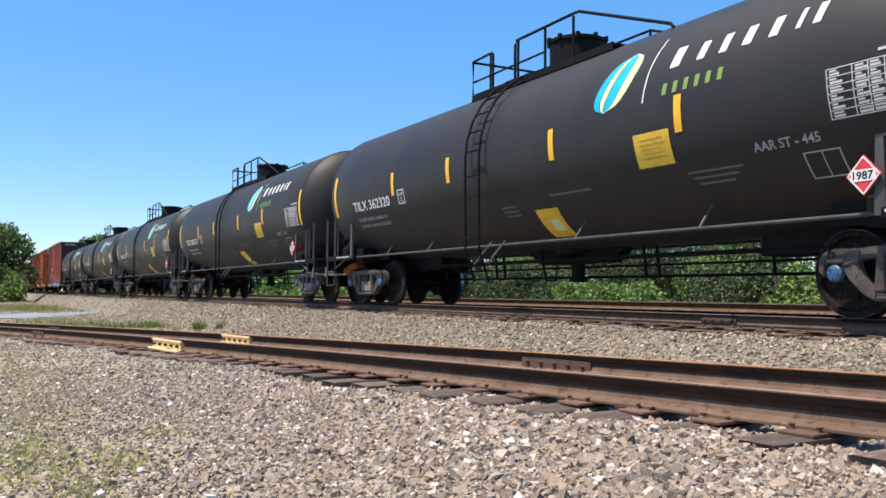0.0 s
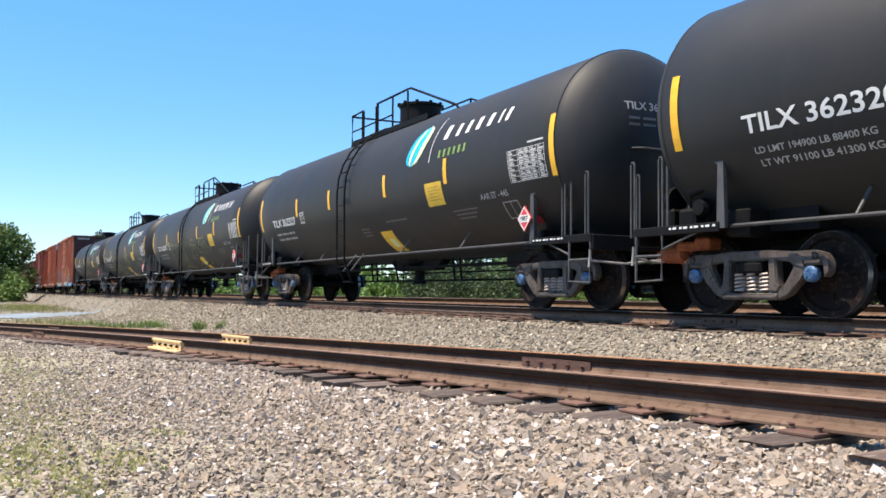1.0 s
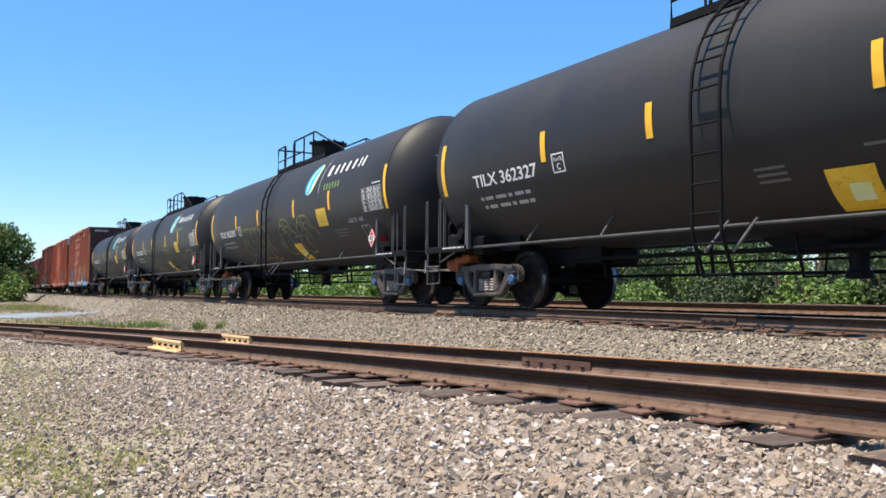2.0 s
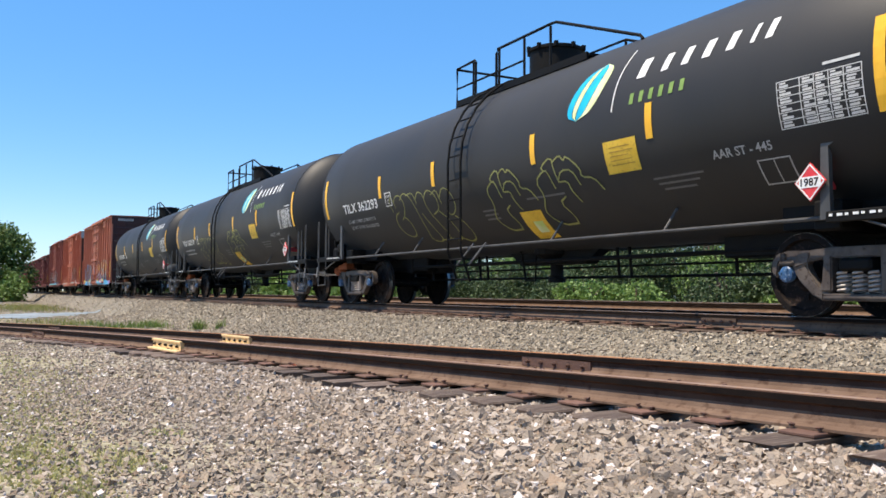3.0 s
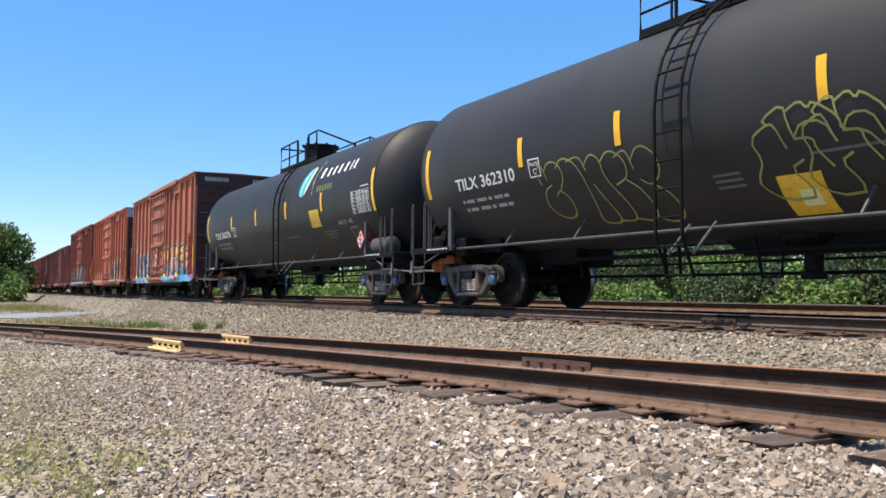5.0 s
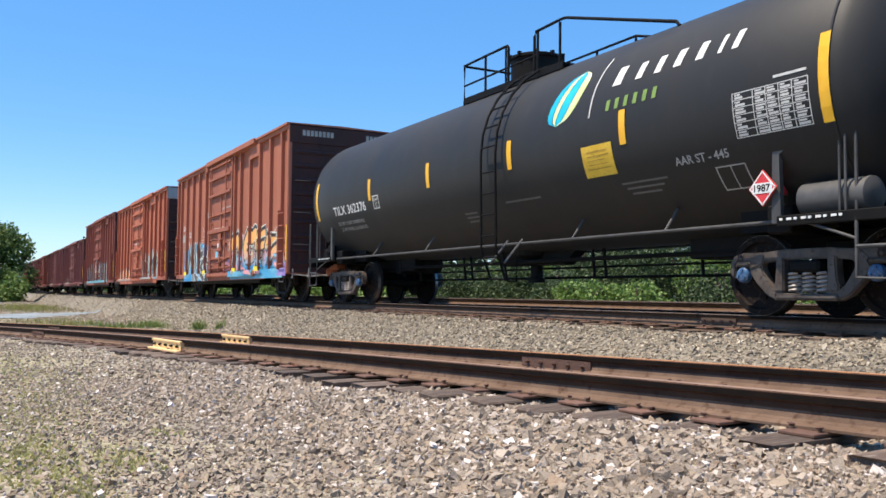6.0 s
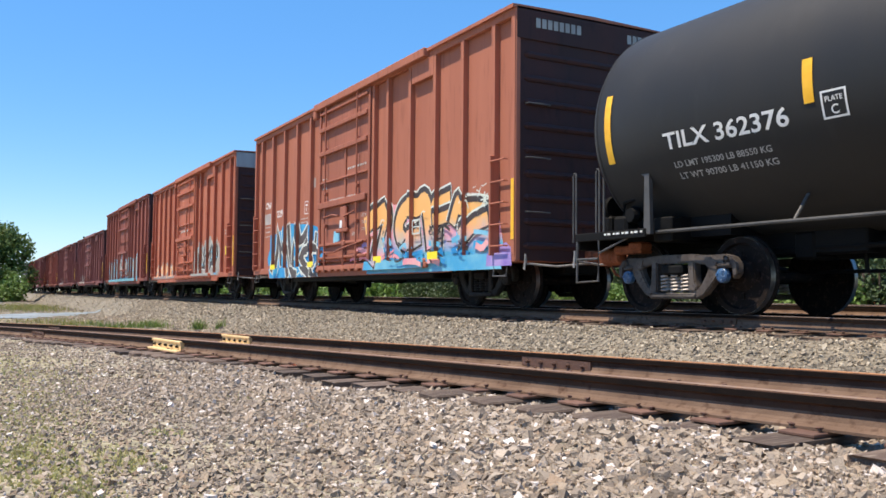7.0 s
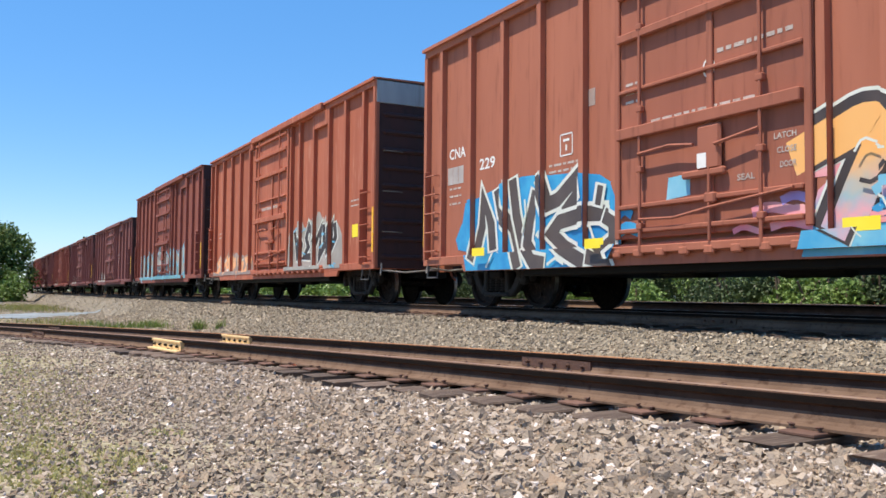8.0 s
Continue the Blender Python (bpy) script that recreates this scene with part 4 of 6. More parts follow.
    if load_lines:
        for k, words in enumerate(load_lines):
            part("weight_stencil", tank_words(words, -6.32 + 0.03 * k, 1.84 - 0.14 * k, 1.55, 0.075), M_FADED, car, "small pale stencilled weights")
    else:
        for k in range(2):
            for a, b in ((0, 0.1), (0.16, 0.42), (0.52, 0.86), (0.93, 1.05), (1.14, 1.42), (1.47, 1.62)):
                part("weight_stencil", patch(Mesh(), -6.32 + 0.03 * k + a * 0.95, -6.32 + 0.03 * k + b * 0.95, 1.845 - 0.14 * k, 1.9 - 0.14 * k), M_FADED, car, "small pale stencilled line")
    sq = Mesh()
    for a0, a1, c0, c1 in ((-4.02, -3.71, 2.33, 2.352), (-4.02, -3.71, 2.06, 2.082), (-4.02, -3.995, 2.08, 2.33), (-3.735, -3.71, 2.08, 2.33)):
        patch(sq, a0, a1, c0, c1)
    sq.add(*(lambda w: (w.v, w.f))(tank_words("C", -3.91, 2.1, 0.09, 0.1)))
    sq.add(*(lambda w: (w.v, w.f))(tank_words("PLATE", -3.97, 2.235, 0.21, 0.055)))
    part("stencil_box", sq, M_WHITE, car, "small white outlined stencil")
    # leaf emblem, plain bars
    dx = lay["dx"]
    emb = Mesh()
    lim = Mesh()
    for m, k0, k1 in ((emb, -1.0, -0.55), (lim, -0.55, -0.2), (emb, -0.2, 0.42), (lim, 0.42, 0.95)):
        pts = []
        n = 12
        for i in range(n + 1):
            t = -1 + 2 * i / n
            wv = 0.37 * math.sqrt(max(0, 1 - abs(t) ** 2.7))
            pts.append((2.95 + dx + 0.17 * t + k0 * wv, 2.95 + dx + 0.17 * t + k1 * wv - 0.015, 3.16 + 0.41 * t))
        for (a, b, z), (c, d, z2) in zip(pts, pts[1:]):
            m.add([on_tank(q, 0.007) for q in ((a, z), (b, z), (d, z2), (c, z2))], [(0, 1, 2, 3)])
    part("emblem", emb, M_BLUEP, car, "blue leaf-shaped emblem")
    part("emblem_stripe", lim, M_LIMEP, car, "pale lime stripes of the emblem")
    part("emblem_line", stroke(Mesh(), [(3.58 + dx, 2.75), (3.6 + dx, 3.2), (3.66 + dx, 3.64)], 0.022), M_WHITE, car, "thin white line beside the emblem")
    x = 4.0 + dx
    for k, wk in enumerate((0.36, 0.27, 0.26, 0.29, 0.27, 0.14, 0.22)):
        part("name_bar", patch(Mesh(), x, x + wk * 0.47, 3.13, 3.40 if k == 0 else 3.36, slant=0.05), M_WHITE, car, "white bar beside the emblem")
        x += (wk + 0.06) * 1.12
    for k in range(6):
        part("small_bar", patch(Mesh(), 3.94 + dx + k * 0.19, 3.94 + dx + k * 0.19 + 0.075, 2.78, 2.93, slant=0.015), M_GREENP, car, "small green bar")
    part("notice", patch(Mesh(), 3.38 + dx, 4.06 + dx, 1.9, 2.34, 0.007), M_SIGN, car, "yellow painted safety notice")
    for k in range(5):
        part("notice_line", patch(Mesh(), 3.5 + dx, 3.98 + dx - 0.05 * (k % 3), 2.0 + 0.06 * k, 2.015 + 0.06 * k, 0.009), mat("ochre_lines", (0.42, 0.24, 0.03), scale=5, rough=0.6, bump=0), car)
    low = lay.get("low_dx", 0.0)
    if lay["lower"]:
        part("lower_notice", patch(Mesh(), 0.5 + low, 1.11 + low, 1.16, 1.58, 0.007, slant=0.1), M_SIGN, car, "yellow notice low on the shell")
        part("lower_notice_field", patch(Mesh(), 0.74 + low, 1.0 + low, 1.25, 1.42, 0.009, slant=0.06), M_LIMEP, car)
    tab = Mesh()
    for k in range(7):
        patch(tab, 6.42, 7.48, 2.04 + k * 0.085, 2.05 + k * 0.085)
    for k, x in enumerate((6.42, 6.72, 6.9, 7.08, 7.26, 7.47)):
        patch(tab, x, x + 0.012, 2.04, 2.56)
    rr = random.Random(5)
    for k in range(6):
        for x in (6.46, 6.76, 6.93, 7.11, 7.3):
            patch(tab, x, x + rr.uniform(0.1, 0.155), 2.058 + k * 0.085, 2.085 + k * 0.085, n=1)
            patch(tab, x, x + rr.uniform(0.06, 0.14), 2.095 + k * 0.085, 2.115 + k * 0.085, n=1)
    patch(tab, 7.02, 7.46, 2.62, 2.65)
    part("data_table", tab, mat("table_stencil", (0.5, 0.5, 0.49), (0.62, 0.62, 0.6), scale=9, rough=0.6, bump=0.0), car, "white stencilled data table")
    part("test_mark", tank_words("AAR ST - 445", 5.33, 1.86, 0.9, 0.105), M_FADED, car, "pale stencilled lettering")
    rows = [(4.2 + 0.06 * k, 5.1 - 0.1 * k, 1.74 - 0.07 * k, 1.765 - 0.07 * k) for k in range(3)] + [(-0.3, 0.14, 1.66 - 0.07 * k, 1.69 - 0.07 * k) for k in range(3)] + [(1.18, 2.22, 1.745, 1.775)]
    for row in rows:
        part("fine_print", patch(Mesh(), *row), M_DIM, car, "row of dim fine print")
    fr = Mesh()
    for a, b, c, d in ((5.95, 6.42, 1.76, 1.775), (5.95, 6.42, 1.5, 1.515), (5.95, 5.97, 1.5, 1.77), (6.4, 6.42, 1.5, 1.77), (6.18, 6.195, 1.5, 1.77)):
        patch(fr, a, b, c, d)
    part("card_frame", fr, M_FADED, car, "small outlined card holder")
    px = 6.74
    pl = Mesh().plate([(px, 1.22), (px + 0.2, 1.43), (px, 1.64), (px - 0.2, 1.43)], -1.47, -1.45)
    pl.box(px - 0.04, px + 0.04, -1.455, -1.1, 1.37, 1.49)
    placard = part("placard", pl, M_REDP, car, "red diamond hazard placard")
    bt = Mesh().plate([(px - 0.14, 1.37), (px + 0.14, 1.37), (px + 0.14, 1.49), (px - 0.14, 1.49)], -1.476, -1.4715)
    for a, b in (((px, 1.24), (px + 0.18, 1.432)), ((px + 0.18, 1.428), (px, 1.62)), ((px, 1.62), (px - 0.18, 1.428)), ((px - 0.18, 1.432), (px, 1.24))):
        d = (Vector(b) - Vector(a)).normalized() * 0.008
        bt.plate([(a[0] + d.y, a[1] - d.x), (b[0] + d.y, b[1] - d.x), (b[0] - d.y, b[1] + d.x), (a[0] - d.y, a[1] + d.x)], -1.474, -1.4705)
    part("placard_field", bt, M_WHITE, placard, "white band of the placard")
    v, f = letters("1987", 0.23, 0.085)
    part("placard_number", Mesh().add([(px - 0.115 + p[0], -1.479, 1.388 + p[1]) for p in v], f), M_WHEEL, placard)
    # end number on the leading head
    def on_head(y, z):
        r = math.hypot(y, z - TZ)
        return (THL + float(np.interp(r, [0.02, 0.35, 0.72, 1.06, 1.34, 1.53, 1.6], [0.62, 0.61, 0.56, 0.46, 0.31, 0.14, 0])) + 0.012, y, z)

    v, f = letters(number, 1.0, 0.13)
    part("end_number", Mesh().add([on_head(-0.65 + p[0], 3.05 + p[1]) for p in v], f), M_FADED, car, "faded number on the tank head")
    small = Mesh()
    for k in range(2):
        for a0, a1 in ((0, 0.2), (0.26, 0.5), (0.55, 0.7), (0.74, 0.84)):
            small.add([on_head(-0.6 + a0, 2.9 - 0.1 * k), on_head(-0.6 + a1, 2.9 - 0.1 * k), on_head(-0.6 + a1, 2.94 - 0.1 * k), on_head(-0.6 + a0, 2.94 - 0.1 * k)], [(0, 1, 2, 3)])
    part("end_print", small, M_DIM, car, "dim fine print on the tank head")
    coil = [(-0.2, 0.05), (-0.18, 0.11)] + [(-0.16 + 0.04 * k, 0.13 if k % 2 else 0.105) for k in range(9)] + [(0.2, 0.1), (0.22, 0.05)]
    part("draft_gear", Mesh().lathe(coil, "x", (-8.27, -0.86, 0.77), 16).box(-8.1, -7.5, -1.0, -0.72, 0.8, 0.92, 0.03).box(-7.72, -7.45, -1.05, -0.8, 0.84, 0.96, 0.03), M_RUSTB, car, "rust-orange ribbed steel cylinder")
    part("brake_valve", Mesh().box(-7.75, -7.45, -1.3, -1.05, 1.08, 1.32, 0.04).lathe([(-0.08, 0.1), (0.0, 0.13), (0.08, 0.1)], "y", (-7.4, -1.2, 1.32), 12).tube([(-7.6, -1.2, 1.3), (-7.6, -1.2, 1.5), (-7.35, -1.2, 1.55)], 0.03), M_IRON, car, "black brake valve on the platform")
    if graffiti:
        for k, path in enumerate(BUBBLES):
            part("graffiti_line", stroke(Mesh(), rounded(path), 0.024, 0.0085 + 0.0006 * k), M_GRAF_LIME, car, "lime sprayed bubble outline")
        crowns = [(0.0, 1.0), (1.51, 1.12)] if graffiti == 3 else [(0.35, 1.15), (1.05, 1.0)]
        for shift, wide in crowns:
            for k, path in enumerate(CROWN):
                part("graffiti_line", stroke(Mesh(), [(shift + 0.05 + (x - 0.05) * wide, z) for x, z in rounded(path, 1)], 0.026, 0.0085 + 0.0006 * k), M_GRAF_LIME, car, "lime sprayed jagged outline")
    return car, truck(car, -6.735, True) + truck(car, 7.01, True)


# ---- box car ----
BW = 1.6


def sheet(m, pts, y, th=0.003):
    """A flat painted shape on the near side, given as (x, z) points."""
    n = len(pts)
    m.add([(x, y, z) for x, z in pts], [tuple(range(n))])
    return m


def flat_stroke(m, path, w, y):
    rb_ = ribbon(path, w)
    k = len(m.v)
    for i, (p, q) in enumerate(rb_):
        m.v += [(p.x, y - 0.00004 * i, p.y), (q.x, y - 0.00004 * i, q.y)]
    m.f += [(k + 2 * i, k + 2 * i + 1, k + 2 * i + 3, k + 2 * i + 2) for i in range(len(rb_) - 1)]
    return m


def box_car(length, top, paint, roof_mat, label, style, front_cap=None, door_paint=None):
    """A sliding-door box car with outside posts, ladders, door gear and end corrugations."""
    car = tagged(empty("box_car"), label, "box car", group="box cars of the freight train")
    h = length / 2
    z0, z1 = 0.75, top - 0.09
    m = Mesh().box(-h + 0.03, h - 0.03, -BW + 0.1, BW - 0.1, z0, z1)
    body = part("body", m, paint, car, "rust-red sheet steel body")
    # sills and chords
    ch = Mesh().box(-h, h, -BW, -BW + 0.09, z1 - 0.12, z1 + 0.03, 0.01).box(-h, h, BW - 0.09, BW, z1 - 0.12, z1 + 0.03, 0.01)
    ch.box(-h, h, -BW + 0.0, -BW + 0.08, z0 - 0.02, z0 + 0.14, 0.01).box(-h, h, BW - 0.08, BW, z0 - 0.02, z0 + 0.14, 0.01)
    part("chord", ch, paint, car)
    for y0, y1 in ((-BW, -BW + 0.05), (BW - 0.05, BW)):
        lip = Mesh().plate([(-h + 1.6, z0 - 0.15), (h - 2.2, z0 - 0.15), (h - 2.1, z0 - 0.018), (-h + 1.5, z0 - 0.018)], y0, y1)
        part("side_sill", lip, paint, car, "deep side sill below the body")
    sk = Mesh().box(-h + 3.2, h - 3.2, -BW + 0.2, BW - 0.2, 0.5, 0.62, 0.02).box(-h + 0.3, h - 0.3, -0.4, 0.4, 0.55, z0, 0.02)
    part("sill", sk, M_IRON, car, "black under-sill")
    post = Mesh().plate([(-0.055, z0 + 0.1), (0.055, z0 + 0.1), (0.055, z1 - 0.1), (-0.055, z1 - 0.1)], -BW - 0.005, -BW + 0.105).data("side_post", paint)
    post2 = Mesh().plate([(-0.055, z0 + 0.1), (0.055, z0 + 0.1), (0.055, z1 - 0.1), (-0.055, z1 - 0.1)], BW - 0.105, BW + 0.005).data("side_post", paint)
    d0, d1 = -1.6, 1.6
    n = 5
    xs = [s * (2.42 + (h - 2.42 - 0.68) * k / (n - 1)) for s in (-1, 1) for k in range(n)] + [-1.68, 1.68] + [-h + 0.055, h - 0.055]
    for x in xs:
        for data in (post, post2):
            p = part("side_post", data, None, car)
            p.location.x = x
    # roof
    rf = Mesh()
    k = len(rf.v)
    for x in (-h - 0.02, h + 0.02):
        rf.v += [(x, -BW - 0.06, z1 + 0.0), (x, -BW - 0.06, z1 + 0.06), (x, 0, top), (x, BW + 0.06, z1 + 0.06), (x, BW + 0.06, z1 + 0.0)]
    rf.f += [(0, 1, 2, 3, 4), (9, 8, 7, 6, 5)] + [(i, i + 5, (i + 1) % 5 + 5, (i + 1) % 5) for i in range(5)]
    for x in np.arange(-h + 0.4, h, 1.0):
        rf.plate([(x - 0.03, z1 + 0.05), (x + 0.03, z1 + 0.05), (x + 0.03, z1 + 0.09), (x - 0.03, z1 + 0.09)], -BW - 0.02, -0.3)
    part("roof", rf, roof_mat, car, "shallow pitched steel roof")
    # door with its track, bars and locking gear
    door = Mesh().box(d0, d1, -BW - 0.012, -BW + 0.05, z0 + 0.2, z1 - 0.12, 0.012)
    gear = door_paint or paint
    dr = part("door", door, gear, car, "sliding door with bars and latch rods")
    hh = z1 - 0.12 - z0 - 0.2
    for q, t in ((0.026, 0.03), (0.11, 0.03), (0.365, 0.075), (0.515, 0.025), (0.705, 0.055), (0.86, 0.05), (0.97, 0.035)):
        zz = z0 + 0.2 + hh * q
        part("door_bar", Mesh().box(d0 + 0.1, d1 - 0.1, -BW - 0.05 - 0.9 * t, -BW - 0.01, zz - t, zz + t, 0.012), gear, dr)
    for xa, za in ((d0, z1 - 0.12), (d1 - 0.1, z1 - 0.12), (0.1, z0 + 0.2 + hh * 0.705)):
        part("door_stile", Mesh().box(xa, xa + 0.1, -BW - 0.052, -BW - 0.01, z0 + 0.2, za, 0.012), gear, dr)
    rods = Mesh()
    for x in (-1.05, 0.95):
        rods.tube([(x, -BW - 0.085, z0 + 0.02), (x, -BW - 0.085, z1 - 0.05)], 0.024, 6)
        for zz in (z0 + 0.35, z0 + 1.1, z0 + 1.9, z0 + 3.0):
            rods.box(x - 0.05, x + 0.05, -BW - 0.11, -BW - 0.03, zz - 0.04, zz + 0.04, 0.01)
    rods.tube([(-1.05, -BW - 0.11, z0 + 1.3), (-0.45, -BW - 0.12, z0 + 1.33), (-0.05, -BW - 0.12, z0 + 1.28)], 0.022, 6)
    rods.tube([(0.95, -BW - 0.11, z0 + 1.33), (0.3, -BW - 0.12, z0 + 1.24)], 0.022, 6)
    rods.box(-0.28, 0.42, -BW - 0.1, -BW - 0.03, z0 + 0.88, z0 + 0.97, 0.02).tube([(-1.05, -BW - 0.1, z0 + 0.44), (-0.4, -BW - 0.1, z0 + 0.42), (0.2, -BW - 0.1, z0 + 0.5), (1.4, -BW - 0.1, z0 + 0.62)], 0.02, 6)
    rods.box(-0.02, 0.36, -BW - 0.1, -BW - 0.03, z0 + 0.95, z0 + 1.5, 0.03).box(0.1, 0.28, -BW - 0.11, -BW - 0.03, z0 + 0.55, z0 + 0.68, 0.02)
    rods.tube([(0.18, -BW - 0.09, z0 + 1.0), (0.18, -BW - 0.09, z0 + 0.1)], 0.02, 6)
    part("latch_gear", rods, gear, dr, "door locking rods and handles")
    tk = Mesh().box(d0 - 0.25, 4.35, -BW - 0.13, -BW + 0.02, z1 - 0.1, z1 + 0.075, 0.015)
    part("door_track", tk, paint, car, "steel door track")
    tk = Mesh().box(d0 - 0.2, 4.35, -BW - 0.09, -BW + 0.02, z0 + 0.0, z0 + 0.1, 0.01)
    for x in np.arange(d0, 4.3, 0.42):
        tk.box(x, x + 0.16, -BW - 0.1, -BW - 0.02, z0 - 0.05, z0 + 0.06, 0.02)
    part("door_track", tk, paint, car, "lower steel door track")
    part("door_stop", Mesh().box(d0 - 0.3, d0 - 0.12, -BW - 0.13, -BW, z1 - 0.3, z1 - 0.02, 0.03), paint, car)
    part("track_cover", Mesh().box(3.6, 4.55, -BW - 0.012, -BW + 0.1, z1 - 0.5, z1 - 0.1, 0.01), paint, car)
    # end walls with ribs, in maroon darkened to stand for their shade
    rib = Mesh().lathe([(-1.42, 0.03), (-1.36, 0.065), (1.36, 0.065), (1.42, 0.03)], "y", (0, 0, 0), 8).data("end_rib", M_END_SHADE)
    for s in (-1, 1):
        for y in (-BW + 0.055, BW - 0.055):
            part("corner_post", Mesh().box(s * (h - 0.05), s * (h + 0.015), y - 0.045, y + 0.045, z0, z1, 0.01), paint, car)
        part("end_wall", Mesh().box(s * (h - 0.04), s * (h - 0.012), -BW + 0.1, BW - 0.1, z0, z1 - 0.5), M_END_SHADE, car, "maroon end wall with shade put into its dark paint")
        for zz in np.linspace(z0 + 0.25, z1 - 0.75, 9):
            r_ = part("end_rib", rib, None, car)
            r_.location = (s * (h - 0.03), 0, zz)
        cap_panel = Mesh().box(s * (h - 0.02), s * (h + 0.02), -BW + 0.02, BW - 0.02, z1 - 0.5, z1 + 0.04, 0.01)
        part("end_fascia", cap_panel, front_cap if (front_cap and s > 0) else M_END_SHADE, car)
        xl = s * (h - 0.42)
        ld = part("side_ladder", Mesh().box(xl - 0.25, xl - 0.2, -BW - 0.09, -BW, z0 + 0.1, z0 + 1.8, 0.01), paint, car)
        for k in range(5):
            zz = z0 + 0.25 + 0.36 * k
            part("rung", Mesh().tube([(xl - 0.22, -BW - 0.01, zz), (xl - 0.22, -BW - 0.08, zz), (xl + 0.22, -BW - 0.08, zz), (xl + 0.22, -BW - 0.01, zz)], 0.016, 6), paint, ld)
        stp = Mesh().tube([(xl - 0.2, -BW + 0.02, z0), (xl - 0.2, -BW - 0.02, 0.5), (xl + 0.2, -BW - 0.02, 0.5), (xl + 0.2, -BW + 0.02, z0)], 0.018, 6)
        part("stirrup_step", stp, M_PIPE, car)
        part("reflector_strip", Mesh().box(s * (h - 0.1), s * (h - 0.01), -BW - 0.012, -BW - 0.006, z0 + 0.35, z0 + 1.35), M_YELLOW, car, "yellow reflective strip")
        grab = Mesh()
        for zz in (z0 + 0.8, z0 + 1.7, z0 + 2.6):
            grab.tube([(s * (h + 0.02), -1.4, zz), (s * (h + 0.09), -1.4, zz), (s * (h + 0.09), -0.95, zz), (s * (h + 0.02), -0.95, zz)], 0.014, 6)
        part("grab_iron", grab, M_PIPE, car)
        coupler(car, s * (h + 0.12), s)
    part("brake_pipe", Mesh().tube([(-4.5, -0.5, 0.6), (4.5, -0.5, 0.6)], 0.03), M_IRON, car, "black brake pipe")
    part("air_reservoir", Mesh().lathe([(-0.5, 0.1), (-0.45, 0.2), (0.45, 0.2), (0.5, 0.1)], "x", (0.9, -0.7, 0.62), 12), M_IRON, car, "black air reservoir")
    part("brake_valve", Mesh().box(-1.6, -0.9, -0.9, -0.4, 0.45, 0.78, 0.03), M_IRON, car, "black brake valve box")
    for x in (-3.4, -2.0, 2.2, 3.6):
        part("crossbearer", Mesh().box(x, x + 0.1, -1.5, 1.5, 0.62, 0.8), M_IRON, car)
    style(car, h, z0, z1)
    return car, truck(car, -h + 1.9) + truck(car, h - 1.9)


# ---- graffiti and lettering on the box cars ----
def spray(name, a, b):
    return mat(name, a, b, scale=2.2, rough=0.6, bump=0.0)


G_BLUE = spray("blue_spray", (0.02, 0.24, 0.55), (0.05, 0.38, 0.66))
G_SKY = spray("pale_blue_spray", (0.12, 0.42, 0.62), (0.25, 0.55, 0.7))
G_WHITE = spray("white_spray", (0.7, 0.72, 0.68), (0.62, 0.68, 0.6))
G_BLACK = spray("black_spray", (0.04, 0.032, 0.032), (0.07, 0.055, 0.055))
G_CHAR = spray("charcoal_spray", (0.075, 0.06, 0.058), (0.105, 0.085, 0.08))
G_PEACH = spray("peach_spray", (0.85, 0.38, 0.14), (0.9, 0.5, 0.28))
G_PINK = spray("pink_spray", (0.75, 0.25, 0.32), (0.82, 0.42, 0.42))
G_GREY = spray("grey_spray", (0.32, 0.3, 0.27), (0.42, 0.4, 0.36))
G_YEL = spray("yellow_patch", (0.9, 0.72, 0.02), (0.95, 0.78, 0.05))
G_TEAL = spray("teal_spray", (0.1, 0.3, 0.36), (0.2, 0.42, 0.46))
G_GHOST = spray("ghost_patch", (0.3, 0.22, 0.19), (0.4, 0.32, 0.29))


def fade(name, low, mid, high, z_low, z_high):
    """Spray paint blended from one colour to another up the side of the car."""
    m = mat(name, low, mid, scale=2.2, rough=0.6, bump=0.0)
    n, ln = m.node_tree.nodes, m.node_tree.links
    bs = n["Principled BSDF"]
    under = bs.inputs["Base Color"].links[0].from_socket
    co = n.new("ShaderNodeTexCoord")
    sep = n.new("ShaderNodeSeparateXYZ")
    ln.new(co.outputs["Object"], sep.inputs[0])
    no = n.new("ShaderNodeTexNoise")
    no.inputs["Scale"].default_value = 3.0
    ln.new(co.outputs["Object"], no.inputs["Vector"])
    ad = n.new("ShaderNodeMath")
    ad.operation = "MULTIPLY_ADD"
    ad.inputs[1].default_value = 0.5
    ln.new(no.outputs["Fac"], ad.inputs[0])
    ln.new(sep.outputs[2], ad.inputs[2])
    r = n.new("ShaderNodeMapRange")
    r.inputs["From Min"].default_value, r.inputs["From Max"].default_value = z_low + 0.25, z_high + 0.25
    ln.new(ad.outputs[0], r.inputs["Value"])
    x = n.new("ShaderNodeMix")
    x.data_type = "RGBA"
    ln.new(r.outputs["Result"], x.inputs["Factor"])
    ln.new(under, x.inputs["A"])
    x.inputs["B"].default_value = (*high, 1)
    ln.new(x.outputs["Result"], bs.inputs["Base Color"])
    return m


G_FADE = fade("fading_peach_spray", (0.22, 0.5, 0.62), (0.8, 0.38, 0.42), (0.86, 0.46, 0.15), 1.1, 1.6)
G_GROUND = fade("fading_ground_spray", (0.06, 0.36, 0.62), (0.2, 0.52, 0.66), (0.74, 0.36, 0.44), 1.0, 1.35)
G_PURPLE = spray("purple_spray", (0.25, 0.16, 0.5), (0.4, 0.3, 0.6))


